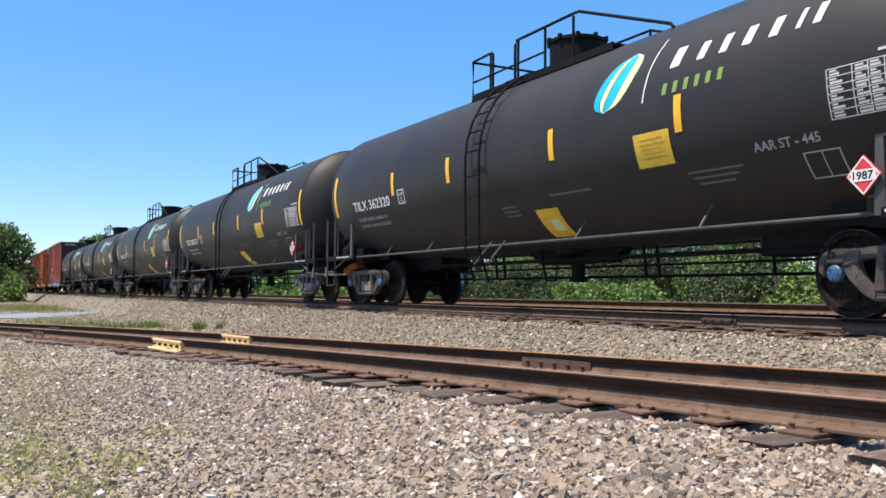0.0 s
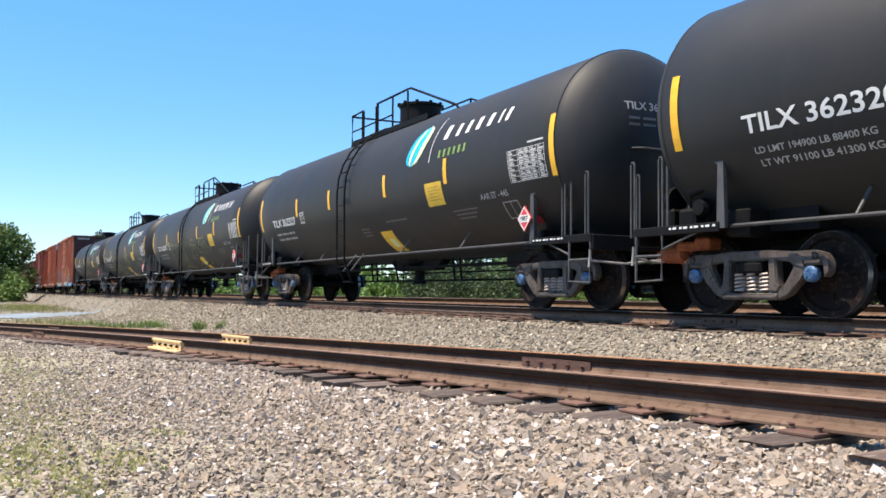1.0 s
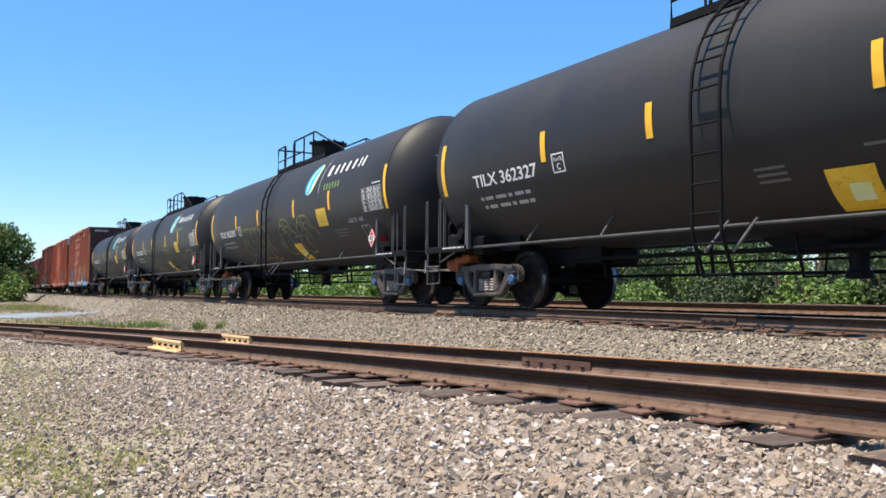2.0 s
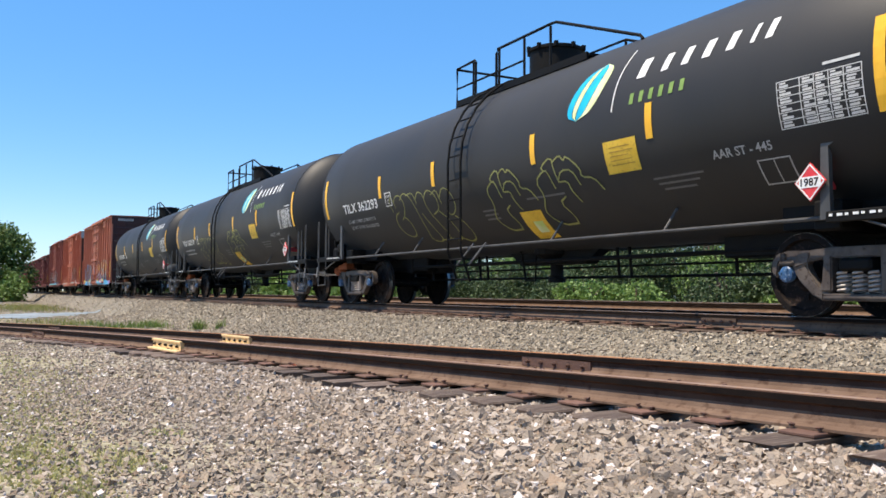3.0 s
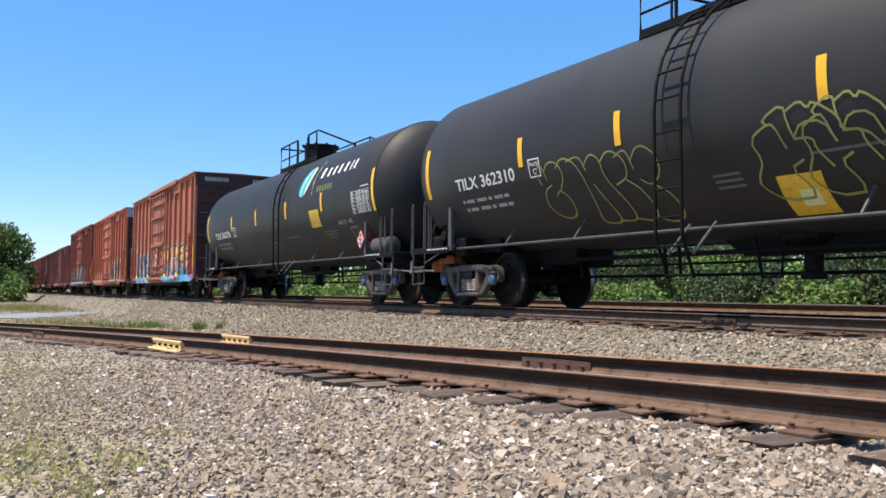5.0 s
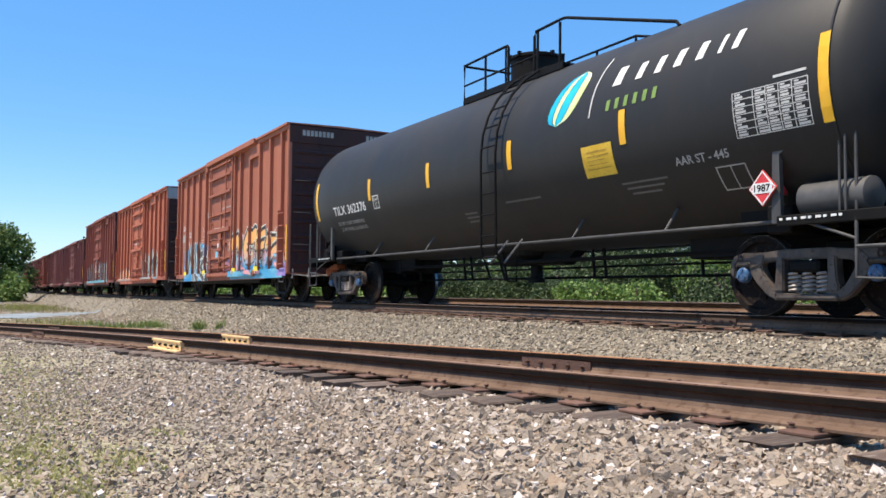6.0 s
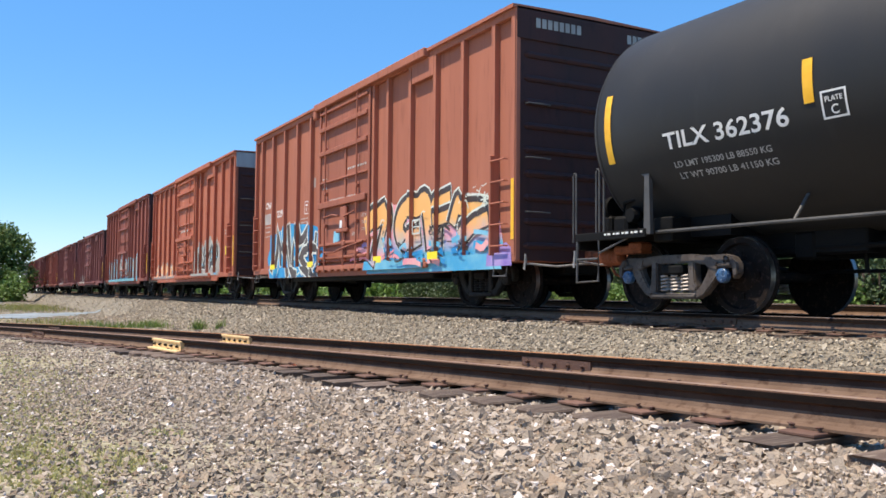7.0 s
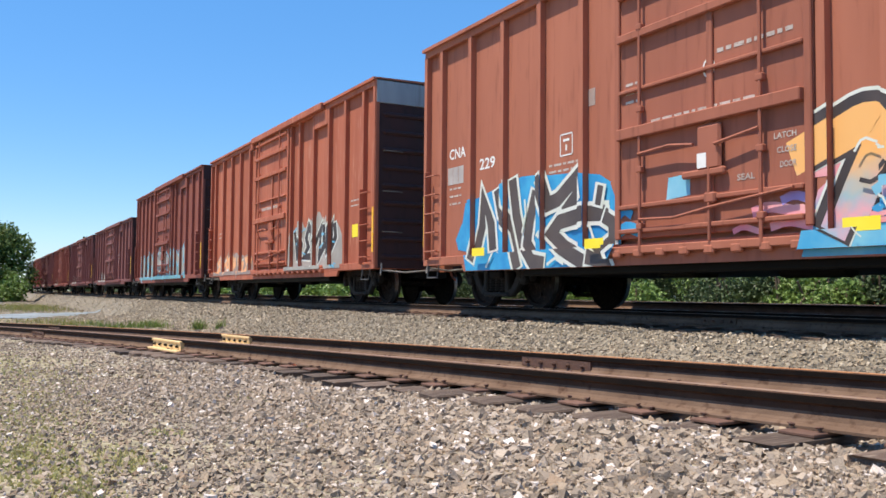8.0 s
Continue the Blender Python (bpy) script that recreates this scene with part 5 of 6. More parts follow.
def clip(pts, axis, limit, above):
    """The part of an (x, z) outline on one side of a straight line."""
    out = []
    for i, p in enumerate(pts):
        q = pts[(i + 1) % len(pts)]
        a, c = (p[axis] >= limit) == above, (q[axis] >= limit) == above
        if a:
            out.append(p)
        if a != c:
            k = (limit - p[axis]) / (q[axis] - p[axis])
            out.append((p[0] + (q[0] - p[0]) * k, p[1] + (q[1] - p[1]) * k))
    return out


def onto_side(m, h, z0=0.75):
    """Lays flat paint over the posts, the lower chord and the recessed panels of a box car's side."""
    posts = sorted([s * (2.42 + (h - 2.42 - 0.68) * k / 4) for s in (-1, 1) for k in range(5)] + [-h + 0.055, h - 0.055])
    cuts = [-99.0]
    for x in posts:
        cuts += [x - 0.057, x + 0.057]
    cuts += [-1.75, 1.75, 99.0]
    cuts.sort()
    out = Mesh()
    for f in m.f:
        pts = clip([(m.v[i][0], m.v[i][2]) for i in f], 1, z0 - 0.146, True)
        if len(pts) < 3:
            continue
        y = m.v[f[0]][1]
        y = -1.6085 + (y + 1.6085) * 0.5
        low, high = clip(pts, 1, z0 + 0.142, False), clip(pts, 1, z0 + 0.142, True)
        lip, low = (clip(low, 1, z0 - 0.052, k) if len(low) > 2 else [] for k in (False, True))
        if len(lip) > 2:
            sheet(out, lip, y)
        for a, c, dy in ((-99.0, -1.8, 0.0), (-1.8, 4.36, 0.104), (4.36, 99.0, 0.0)):
            p = clip(clip(low, 0, a, True), 0, c, False) if len(low) > 2 else []
            if len(p) > 2:
                sheet(out, p, y - dy)
        for a, c in zip(cuts, cuts[1:]):
            p = clip(clip(high, 0, a, True), 0, c, False) if len(high) > 2 else []
            if len(p) > 2:
                x = (a + c) / 2
                proud = abs(x) < 1.75 or any(abs(x - q) < 0.057 for q in posts)
                sheet(out, p, y if proud else y + 0.104)
    return out


def cloud(x0, x1, zb, zt, seed, lumps=6):
    """A lumpy painted cloud with a flat foot."""
    r = random.Random(seed)
    pts = [(x1, zb), (x0, zb)]
    n = 26
    ph = [r.uniform(0, 6) for _ in range(3)]
    for i in range(n + 1):
        t = i / n
        k = math.sin(math.pi * t) ** 0.18
        z = zb + (zt - zb) * k * (0.86 + 0.08 * math.sin(lumps * 2 * t * math.pi + ph[0]) + 0.06 * math.sin(13 * t + ph[1]))
        pts.append((x0 + (x1 - x0) * t, z))
    return pts


def wild_letter(x, z, w, h, seed):
    """A bent angular stroke like one sprayed letter."""
    r = random.Random(seed)
    kind = seed % 4
    j = lambda a: a + r.uniform(-0.07, 0.07)
    shapes = [[(0.1, 0.1), (0.0, 0.7), (0.35, 1.0), (0.3, 0.3), (0.7, 0.55), (0.6, 1.0)], [(0.05, 0.95), (0.3, 0.1), (0.55, 0.75), (0.9, 0.55), (0.75, 0.0)],
              [(0.9, 0.6), (0.5, 1.0), (0.1, 0.75), (0.35, 0.35), (0.0, 0.02), (0.7, 0.08)], [(0.0, 0.5), (0.4, 0.9), (0.3, 0.05), (0.85, 0.3), (0.7, 1.0)]]
    return [(x + w * j(a), max(z, z + h * j(b))) for a, b in shapes[kind]]


def piece(car, seed, x0, x1, zb, zt, back, inner, outer, foot=None, letters_n=4, y=-1.6095, rim=None, bold=0.34, h=7.45, tall=0.56):
    """A sprayed piece: a backing cloud, outlined angular strokes and a few flecks."""
    r = random.Random(seed)
    part("graffiti_backing", onto_side(sheet(Mesh(), cloud(x0 - 0.2, x1 + 0.2, zb, zb + (zt - zb) * 1.06, seed), y), h), back, car, "sprayed backing cloud")
    if foot:
        part("graffiti_foot", onto_side(sheet(Mesh(), cloud(x0 - 0.1, x1 + 0.1, zb, zb + (zt - zb) * 0.45, seed + 3, 9), y - 0.002), h), foot, car, "sprayed lower band")
    edge, core, fleck, halo = Mesh(), Mesh(), Mesh(), Mesh()
    w = (x1 - x0) / letters_n
    for k in range(letters_n):
        path = wild_letter(x0 + w * (k + 0.1), zb + 0.2 * (zt - zb), w * 0.8, (zt - zb) * tall, seed * 7 + k)
        if rim:
            flat_stroke(halo, path, w * (bold + 0.16), y - 0.004)
        flat_stroke(edge, path, w * bold, y - 0.006)
        flat_stroke(core, path, w * (bold - 0.11), y - 0.0085)
    for k in range(9):
        fx, fz = r.uniform(x0, x1 - 0.3), r.uniform(zb + 0.1, zt - 0.25)
        flat_stroke(fleck, [(fx, fz), (fx + r.uniform(0.1, 0.3), fz + r.uniform(-0.12, 0.12))], r.uniform(0.03, 0.07), y - 0.011)
    if rim:
        part("graffiti_halo", onto_side(halo, h), rim, car, "sprayed pale rim")
    part("graffiti_outline", onto_side(edge, h), outer, car, "sprayed letter outline")
    part("graffiti_core", onto_side(core, h), inner, car, "sprayed letter core")
    part("graffiti_flecks", onto_side(fleck, h), G_SKY if seed % 2 else G_WHITE, car)


def mural(car, z0, h):
    """A broad sprayed mural: fading ground, four swelling letters edged in black and white, loose strokes."""
    r = random.Random(12)
    y = -1.6095
    zb = z0 - 0.13

    def lay(name, m, material, label):
        part(name, onto_side(m, h), material, car, label)

    lay("mural_ground", sheet(Mesh(), cloud(1.42, 7.05, zb, z0 + 1.28, 5, 4), y), G_GROUND, "sprayed ground fading from blue to pink")
    lay("mural_ground", sheet(Mesh(), cloud(1.55, 3.1, z0 + 0.7, z0 + 1.52, 3, 2), y - 0.0003), G_PINK, "sprayed pink upper corner")
    lay("mural_ground", sheet(Mesh(), cloud(6.55, 7.36, zb + 0.05, z0 + 0.36, 9, 3), y - 0.0006), G_PURPLE, "sprayed purple corner")
    words = [([(1.42, 1.72), (1.8, 1.86), (2.18, 2.0), (2.34, 1.8), (2.12, 1.4), (1.9, 0.95)], 0.4),
             ([(3.75, 1.34), (3.15, 1.2), (2.82, 1.5), (2.98, 1.86), (3.4, 1.98), (3.75, 1.9), (4.05, 2.08), (4.2, 1.7), (4.32, 1.2)], 0.37),
             ([(4.62, 1.1), (4.64, 1.55), (4.62, 1.92), (5.02, 1.98)], 0.27), ([(4.66, 1.62), (5.0, 1.66)], 0.22),
             ([(5.22, 1.55), (5.34, 1.78), (5.46, 1.93), (5.66, 1.72), (6.1, 1.72), (6.5, 1.62)], 0.24), ([(6.4, 1.5), (5.95, 1.42), (5.62, 1.22)], 0.24)]
    for k, (path, w) in enumerate(words):
        path = rounded(path)
        d = y - 0.003 - 0.008 * k
        lay("mural_rim", flat_stroke(Mesh(), [(a - 0.01, c + 0.045) for a, c in path], w + 0.22, d), G_WHITE, "sprayed white rim")
        lay("mural_edge", flat_stroke(Mesh(), [(a - 0.01, c + 0.03) for a, c in path], w + 0.17, d - 0.002), G_BLACK, "sprayed black edge")
        lay("mural_form", flat_stroke(Mesh(), path, w, d - 0.004), G_FADE, "sprayed letter fading from blue to peach")
    y -= 0.06

    def strokes(n, x0, x1, za, zc, wide, thin, tall, material, label, k0):
        for k in range(n):
            x, z = r.uniform(x0, x1), z0 + r.uniform(za, zc)
            path = [(x, z), (x + r.uniform(0.08, 0.2) * wide, z + r.uniform(-0.7, 1.0) * tall), (x + r.uniform(0.2, 0.42) * wide, max(z0, z + r.uniform(-1, 0.9) * tall))]
            lay("mural_stroke", flat_stroke(Mesh(), rounded(path, 1), r.uniform(0.5, 1.3) * thin, y - 0.0016 * (k0 + k)), material, label)

    strokes(9, 1.5, 6.1, 0.0, 0.34, 1.6, 0.13, 0.1, G_BLUE, "sprayed deep blue stroke", 0)
    strokes(7, 1.4, 6.2, 0.02, 0.3, 1.3, 0.1, 0.1, G_PINK, "sprayed pink stroke", 9)
    strokes(12, 1.5, 6.0, 0.05, 0.7, 1.1, 0.05, 0.16, G_BLACK, "sprayed black stroke", 16)
    strokes(7, 1.5, 6.2, 0.3, 0.75, 1.2, 0.09, 0.14, G_SKY, "sprayed pale blue stroke", 28)
    strokes(10, 1.5, 6.3, 0.1, 1.3, 0.6, 0.022, 0.14, G_WHITE, "sprayed white highlight", 35)
    strokes(9, 5.75, 6.5, 1.14, 1.36, 0.4, 0.016, 0.12, G_WHITE, "thin white scribble", 45)
    fr = Mesh()
    for a, c, e, g in ((3.62, 3.98, 1.38, 1.41), (3.62, 3.98, 1.65, 1.68), (3.62, 3.65, 1.38, 1.68), (3.95, 3.98, 1.38, 1.68), (3.79, 3.81, 1.38, 1.68), (3.62, 3.98, 1.52, 1.54)):
        sheet(fr, [(a, e), (c, e), (c, g), (a, g)], y - 0.088)
    lay("mural_tag", fr, G_WHITE, "small white framed tag")
    for a in range(4):
        q = a * math.pi / 4
        lay("mural_star", flat_stroke(Mesh(), [(6.45 - 0.13 * math.cos(q), 1.84 - 0.13 * math.sin(q)), (6.45 + 0.13 * math.cos(q), 1.84 + 0.13 * math.sin(q))], 0.03, y - 0.09 - 0.001 * a), G_WHITE, "white sprayed star")


def flat_words(car, words, x, z, width, height, material=None, y=-1.5035, name="lettering"):
    v, f = letters(words, width, height)
    part(name, Mesh().add([(x + p[0], y, z + p[1]) for p in v], f), material or M_WHITE, car, "white stencilled lettering")


def small_bars(car, x, z, w, rows, gap, seed, y=-1.5035, h=0.035):
    r = random.Random(seed)
    m = Mesh()
    for k in range(rows):
        xx = x
        while xx < x + w - 0.05:
            e = min(xx + r.uniform(0.06, 0.2), x + w)
            sheet(m, [(xx, z - k * gap), (e, z - k * gap), (e, z - k * gap + h), (xx, z - k * gap + h)], y)
            xx = e + 0.04
    part("fine_print", m, M_DIRTYW, car, "rows of small white stencilling")


def lettered_tag(car, z0, h):
    """Bent angular letters in charcoal with white rims on a blue cloud."""
    y = -1.6095
    cloud_edge = [(-5.75, 0.61), (-5.85, 0.95), (-6.2, 1.0), (-6.3, 1.2), (-6.05, 1.5), (-5.95, 1.84), (-5.5, 1.9), (-4.97, 1.99), (-4.6, 2.05), (-4.1, 2.12), (-3.75, 2.1), (-3.3, 2.05), (-2.7, 2.02), (-2.1, 1.92), (-1.72, 1.72), (-1.5, 1.3), (-1.52, 0.9), (-1.76, 0.61)]
    part("graffiti_backing", onto_side(sheet(Mesh(), cloud_edge, y), h), G_BLUE, car, "sprayed blue backing cloud")
    paths = [[(-5.57, 0.85), (-5.34, 1.38), (-5.31, 1.85), (-5.05, 1.4), (-5.0, 1.02)], [(-4.83, 1.92), (-4.72, 1.58), (-4.35, 1.3), (-4.2, 0.94), (-4.1, 0.68)],
             [(-4.36, 2.04), (-4.25, 1.5), (-4.08, 1.04)], [(-3.7, 1.77), (-3.85, 1.38), (-3.93, 1.02), (-3.65, 0.72), (-3.39, 0.68)],
             [(-3.54, 1.97), (-3.35, 1.6), (-3.09, 1.65), (-2.65, 1.92), (-2.6, 1.68), (-2.88, 1.46)], [(-1.98, 1.36), (-2.4, 1.38), (-3.05, 1.3), (-3.25, 1.14), (-2.88, 0.9), (-2.36, 0.68)],
             [(-1.92, 1.3), (-1.72, 1.2), (-1.72, 0.97), (-1.98, 0.84), (-1.85, 0.66), (-2.2, 0.74)], [(-2.06, 1.72), (-2.11, 1.52)]]
    for k, path in enumerate(paths):
        w = 0.13 if k == 7 else 0.23
        part("graffiti_rim", onto_side(flat_stroke(Mesh(), path, w + 0.12, y - 0.004 - 0.006 * k), h), G_WHITE, car, "sprayed white letter rim")
        part("graffiti_letter", onto_side(flat_stroke(Mesh(), path, w, y - 0.007 - 0.006 * k), h), G_CHAR, car, "sprayed charcoal letter")
    for k, path in enumerate(([(-4.05, 1.2), (-3.95, 1.5), (-3.98, 1.72)], [(-2.75, 1.18), (-2.3, 1.2), (-2.2, 1.0)], [(-5.0, 0.66), (-4.8, 0.9)], [(-3.2, 0.66), (-3.0, 0.75), (-2.8, 0.66)])):
        part("graffiti_highlight", onto_side(flat_stroke(Mesh(), path, 0.045, y - 0.058 - 0.001 * k), h), G_WHITE, car, "white sprayed highlight")


def style_first(car, h, z0, z1):
    lettered_tag(car, z0, h)
    for k, (x, z, w, t, m) in enumerate(((0.8, 0.4, 0.5, 0.12, G_PINK), (1.05, 0.22, 0.5, 0.1, G_PINK), (0.5, 0.2, 0.35, 0.07, G_PINK), (1.2, 0.5, 0.35, 0.1, G_PURPLE), (1.3, 0.33, 0.25, 0.14, G_PINK), (-1.5, 0.32, 0.35, 0.16, G_BLUE), (-1.5, 0.55, 0.2, 0.12, G_BLUE))):
        part("overspray", flat_stroke(Mesh(), rounded([(x, z0 + z), (x + 0.4 * w, z0 + z + 0.05), (x + w, z0 + z - 0.02)], 1), t, -1.6165 - 0.001 * k), m, car, "sprayed haze on the door")
    mural(car, z0, h)
    for x in (-5.35, -2.18, 2.0, 4.55):
        m = sheet(Mesh(), [(x, z0 + 0.1), (x + 0.42, z0 + 0.1), (x + 0.42, z0 + 0.24), (x, z0 + 0.24)], -1.715)
        part("reflector_strip", m, G_YEL, car, "yellow reflective patch")
    flat_words(car, "CNA", -6.56, 2.70, 0.6, 0.2)
    flat_words(car, "229", -5.46, 2.38, 0.52, 0.2)
    m = Mesh()
    for k in range(3):
        sheet(m, [(-6.62 + 0.2 * k, z0 + 1.48), (-6.43 + 0.2 * k, z0 + 1.48), (-6.43 + 0.2 * k, z0 + 1.8), (-6.62 + 0.2 * k, z0 + 1.8)], -1.5045)
    part("overpainted_mark", m, spray("pale_overpaint", (0.5, 0.47, 0.45), (0.36, 0.31, 0.29)), car, "pale overpainted mark")
    small_bars(car, -6.55, z0 + 1.38, 0.5, 3, 0.14, 3)
    small_bars(car, -3.35, z0 + 1.42, 0.85, 2, 0.1, 8)
    bx = Mesh()
    for a, b, c, d in ((-3.06, -2.74, 1.95, 1.97), (-3.06, -2.74, 2.27, 2.29), (-3.06, -3.04, 1.95, 2.29), (-2.76, -2.74, 1.95, 2.29), (-2.98, -2.82, 2.17, 2.21), (-2.92, -2.88, 2.03, 2.12)):
        sheet(bx, [(a, z0 + c - 0.4), (b, z0 + c - 0.4), (b, z0 + d - 0.4), (a, z0 + d - 0.4)], -1.5045)
    part("stencil_box", bx, M_WHITE, car, "small white outlined stencil")
    part("primer_patch", sheet(Mesh(), [(-2.5, z0 + 2.2), (-2.2, z0 + 2.2), (-2.2, z0 + 2.45), (-2.5, z0 + 2.45)], -1.5045), G_GHOST, car)
    small_bars(car, -1.4, z0 + 2.27, 0.3, 3, 0.12, 5, -1.6165)
    small_bars(car, -0.9, z0 + 1.68, 1.8, 1, 0.1, 6, -1.6165, 0.06)
    small_bars(car, 0.25, z0 + 2.35, 1.1, 1, 0.1, 7, -1.6165, 0.05)
    part("number_patch", sheet(Mesh(), [(-0.62, z0 + 0.66), (-0.2, z0 + 0.69), (-0.2, z0 + 0.96), (-0.58, z0 + 0.94)], -1.617), G_SKY, car, "pale blue painted patch")
    part("primer_patch", sheet(Mesh(), [(0.0, z0 + 0.98), (0.15, z0 + 0.98), (0.15, z0 + 1.16), (0.0, z0 + 1.16)], -1.7025), M_WHITE, car, "white label")
    flat_words(car, "SEAL", 0.55, z0 + 0.78, 0.26, 0.075, M_DIRTYW, -1.6165)
    for k, words in enumerate(("LATCH", "CLOSE", "DOOR")):
        flat_words(car, words, 1.08 + 0.04 * k, z0 + 1.18 - 0.16 * k, 0.3 - 0.04 * k, 0.07, M_DIRTYW, -1.6165)
    ring = [(0.12 + 0.09 * math.cos(a), z0 + 2.2 + 0.11 * math.sin(a)) for a in np.linspace(0, 2 * math.pi, 17)]
    part("stencil_ring", flat_stroke(flat_stroke(Mesh(), ring, 0.025, -1.6165), [(0.12, z0 + 2.14), (0.12, z0 + 2.26)], 0.03, -1.6165), M_WHITE, car, "small white ringed stencil")
    for yy, n in ((-1.2, 8), (0.75, 5)):
        m = Mesh()
        for k in range(n):
            m.add([(h + 0.0225, yy + 0.12 * k, z1 - 0.28), (h + 0.0225, yy + 0.12 * k + 0.09, z1 - 0.28), (h + 0.0225, yy + 0.12 * k + 0.09, z1 - 0.12), (h + 0.0225, yy + 0.12 * k, z1 - 0.12)], [(0, 1, 2, 3)])
        part("end_lettering", m, G_GREY, car, "grey stencil blocks on the end")


def style_second(car, h, z0, z1):
    piece(car, 15, 1.75, 5.3, z0 + 0.05, z0 + 1.5, G_GREY, G_BLACK, G_WHITE, None, 4, h=h)
    piece(car, 22, -6.6, -2.2, z0 + 0.02, z0 + 0.75, G_GHOST, G_PEACH, G_GHOST, None, 5, h=h)
    part("reflector_strip", sheet(Mesh(), [(6.0, z0 + 0.75), (6.35, z0 + 0.75), (6.35, z0 + 1.05), (6.0, z0 + 1.05)], -1.505), G_YEL, car, "yellow reflective patch")
    small_bars(car, -0.9, z0 + 1.9, 1.5, 1, 0.1, 16, -1.6165, 0.08)
    small_bars(car, 5.9, z0 + 1.6, 0.8, 2, 0.12, 17)
    small_bars(car, -6.5, z0 + 1.5, 0.5, 2, 0.14, 18)


def style_third(car, h, z0, z1):
    piece(car, 31, -5.9, 4.6, z0 + 0.0, z0 + 1.5, G_TEAL, G_GREY, G_SKY, None, 7, h=h)
    small_bars(car, -6.5, z0 + 1.8, 0.6, 2, 0.2, 19)


def style_plain(car, h, z0, z1):
    small_bars(car, -6.6, z0 + 1.7, 1.0, 3, 0.2, 23)
    piece(car, 44, -5.6, -2.4, z0 + 0.02, z0 + 0.7, G_GHOST, G_GREY, G_GHOST, None, 4, h=h)
    small_bars(car, 2.2, z0 + 1.6, 0.9, 3, 0.2, 24)


# ---- plants and far buildings ----
def leaves(name, blobs, per, size, material, seed, parent=None, droop=0.25):
    """Single leaves over a set of lumps (centre, radii), thinning inwards."""
    rs = np.random.RandomState(seed)
    out = []
    for (c, rad) in blobs:
        k = int(per * (rad[0] * rad[1] + rad[1] * rad[2] + rad[0] * rad[2]))
        d = rs.normal(size=(k, 3))
        d /= np.linalg.norm(d, axis=1)[:, None]
        rr = rs.uniform(0.45, 1.0, k) ** 0.4 * (1 + 0.16 * np.sin(d[:, 0] * 5 + d[:, 2] * 7 + rs.uniform(0, 6)) + 0.1 * np.sin(d[:, 1] * 11 + d[:, 2] * 4))
        out.append(np.array(c) + d * np.array(rad) * rr[:, None])
    p = np.concatenate(out)
    k = len(p)
    a = rs.normal(size=(k, 3))
    a[:, 2] -= droop
    a /= np.linalg.norm(a, axis=1)[:, None]
    b = np.cross(a, rs.normal(size=(k, 3)))
    b /= np.linalg.norm(b, axis=1)[:, None]
    s = (size * rs.uniform(0.6, 1.4, k))[:, None]
    fold = np.cross(a, b) * s * 0.22
    v = np.stack([p, p + a * s * 0.5 + b * s * 0.42 + fold, p + a * s * 1.05, p + a * s * 0.5 - b * s * 0.42 + fold], 1)
    i = (np.arange(k) * 4)[:, None]
    f = np.concatenate([i + np.array([[0, 1, 2]]), i + np.array([[0, 2, 3]])])
    me = soup(name, v.reshape(-1, 3), f, material)
    ob = new(name, me)
    ob.parent = parent
    return ob


def bush(x, y, w, hgt, seed, dark=False, dens=230, size=0.13):
    r = random.Random(seed)
    z = float(ground_z(x, y))
    top = tagged(empty("bush", (x, y, z - 0.05)), "dense leafy bush behind the tracks, shade put into its leaf colour" if dark else "sunlit vine-covered bush behind the tracks", "bush", group="bushes behind the tracks")
    blobs = []
    for k in range(6):
        s = r.uniform(0.35, 0.6)
        blobs.append(((r.uniform(-0.6, 0.6) * w, r.uniform(-0.3, 0.4) * w, hgt * r.uniform(0.2, 0.72)), (w * s, w * s * 0.8, hgt * r.uniform(0.24, 0.36))))
    blobs.append(((0, 0, hgt * 0.25), (w * 0.95, w * 0.6, hgt * 0.3)))
    # dark bushes take the leaf copy that has shade in its colour
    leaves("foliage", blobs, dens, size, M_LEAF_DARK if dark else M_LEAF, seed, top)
    for k in range(5):
        a = r.uniform(-0.5, 0.5) * w
        st = Mesh().tube([(a * 0.3, r.uniform(-0.2, 0.2), 0), (a * 0.7, r.uniform(-0.3, 0.3), hgt * 0.35), (a, r.uniform(-0.4, 0.4), hgt * 0.75)], 0.03, 5)
        part("stem", st, M_BARK, top)


def tree(x, y, hgt, w, seed, leaf=0.3, dens=60, label="broad leafy tree in full summer leaf"):
    r = random.Random(seed)
    z = float(ground_z(x, y))
    top = tagged(empty("tree", (x, y, z - 0.1)), label, "tree")
    tk = Mesh()
    trunk = [(0, 0, 0), (0.1, 0, hgt * 0.2), (0.0, 0.1, hgt * 0.45), (0.1, 0, hgt * 0.8)]
    for k in range(3):
        tk.tube([trunk[k], trunk[k + 1]], 0.035 * hgt * (1 - 0.27 * k), 9)
    blobs = []
    for k in range(15):
        a, q = r.uniform(0, 6.28), r.uniform(0.15, 0.72)
        zz = hgt * r.uniform(0.26, 0.86)
        sp = w * q * (1.1 - 0.5 * zz / hgt)
        c = (sp * math.cos(a), sp * math.sin(a), zz)
        tk.tube([(0, 0, zz * 0.6), (c[0] * 0.5, c[1] * 0.5, zz * 0.85), c], 0.008 * hgt, 5)
        s = w * r.uniform(0.3, 0.44)
        blobs.append((c, (s, s, s * 0.8)))
    part("trunk", tk, M_BARK, top)
    leaves("crown", blobs, dens, leaf, M_LEAF_TREE, seed, top)


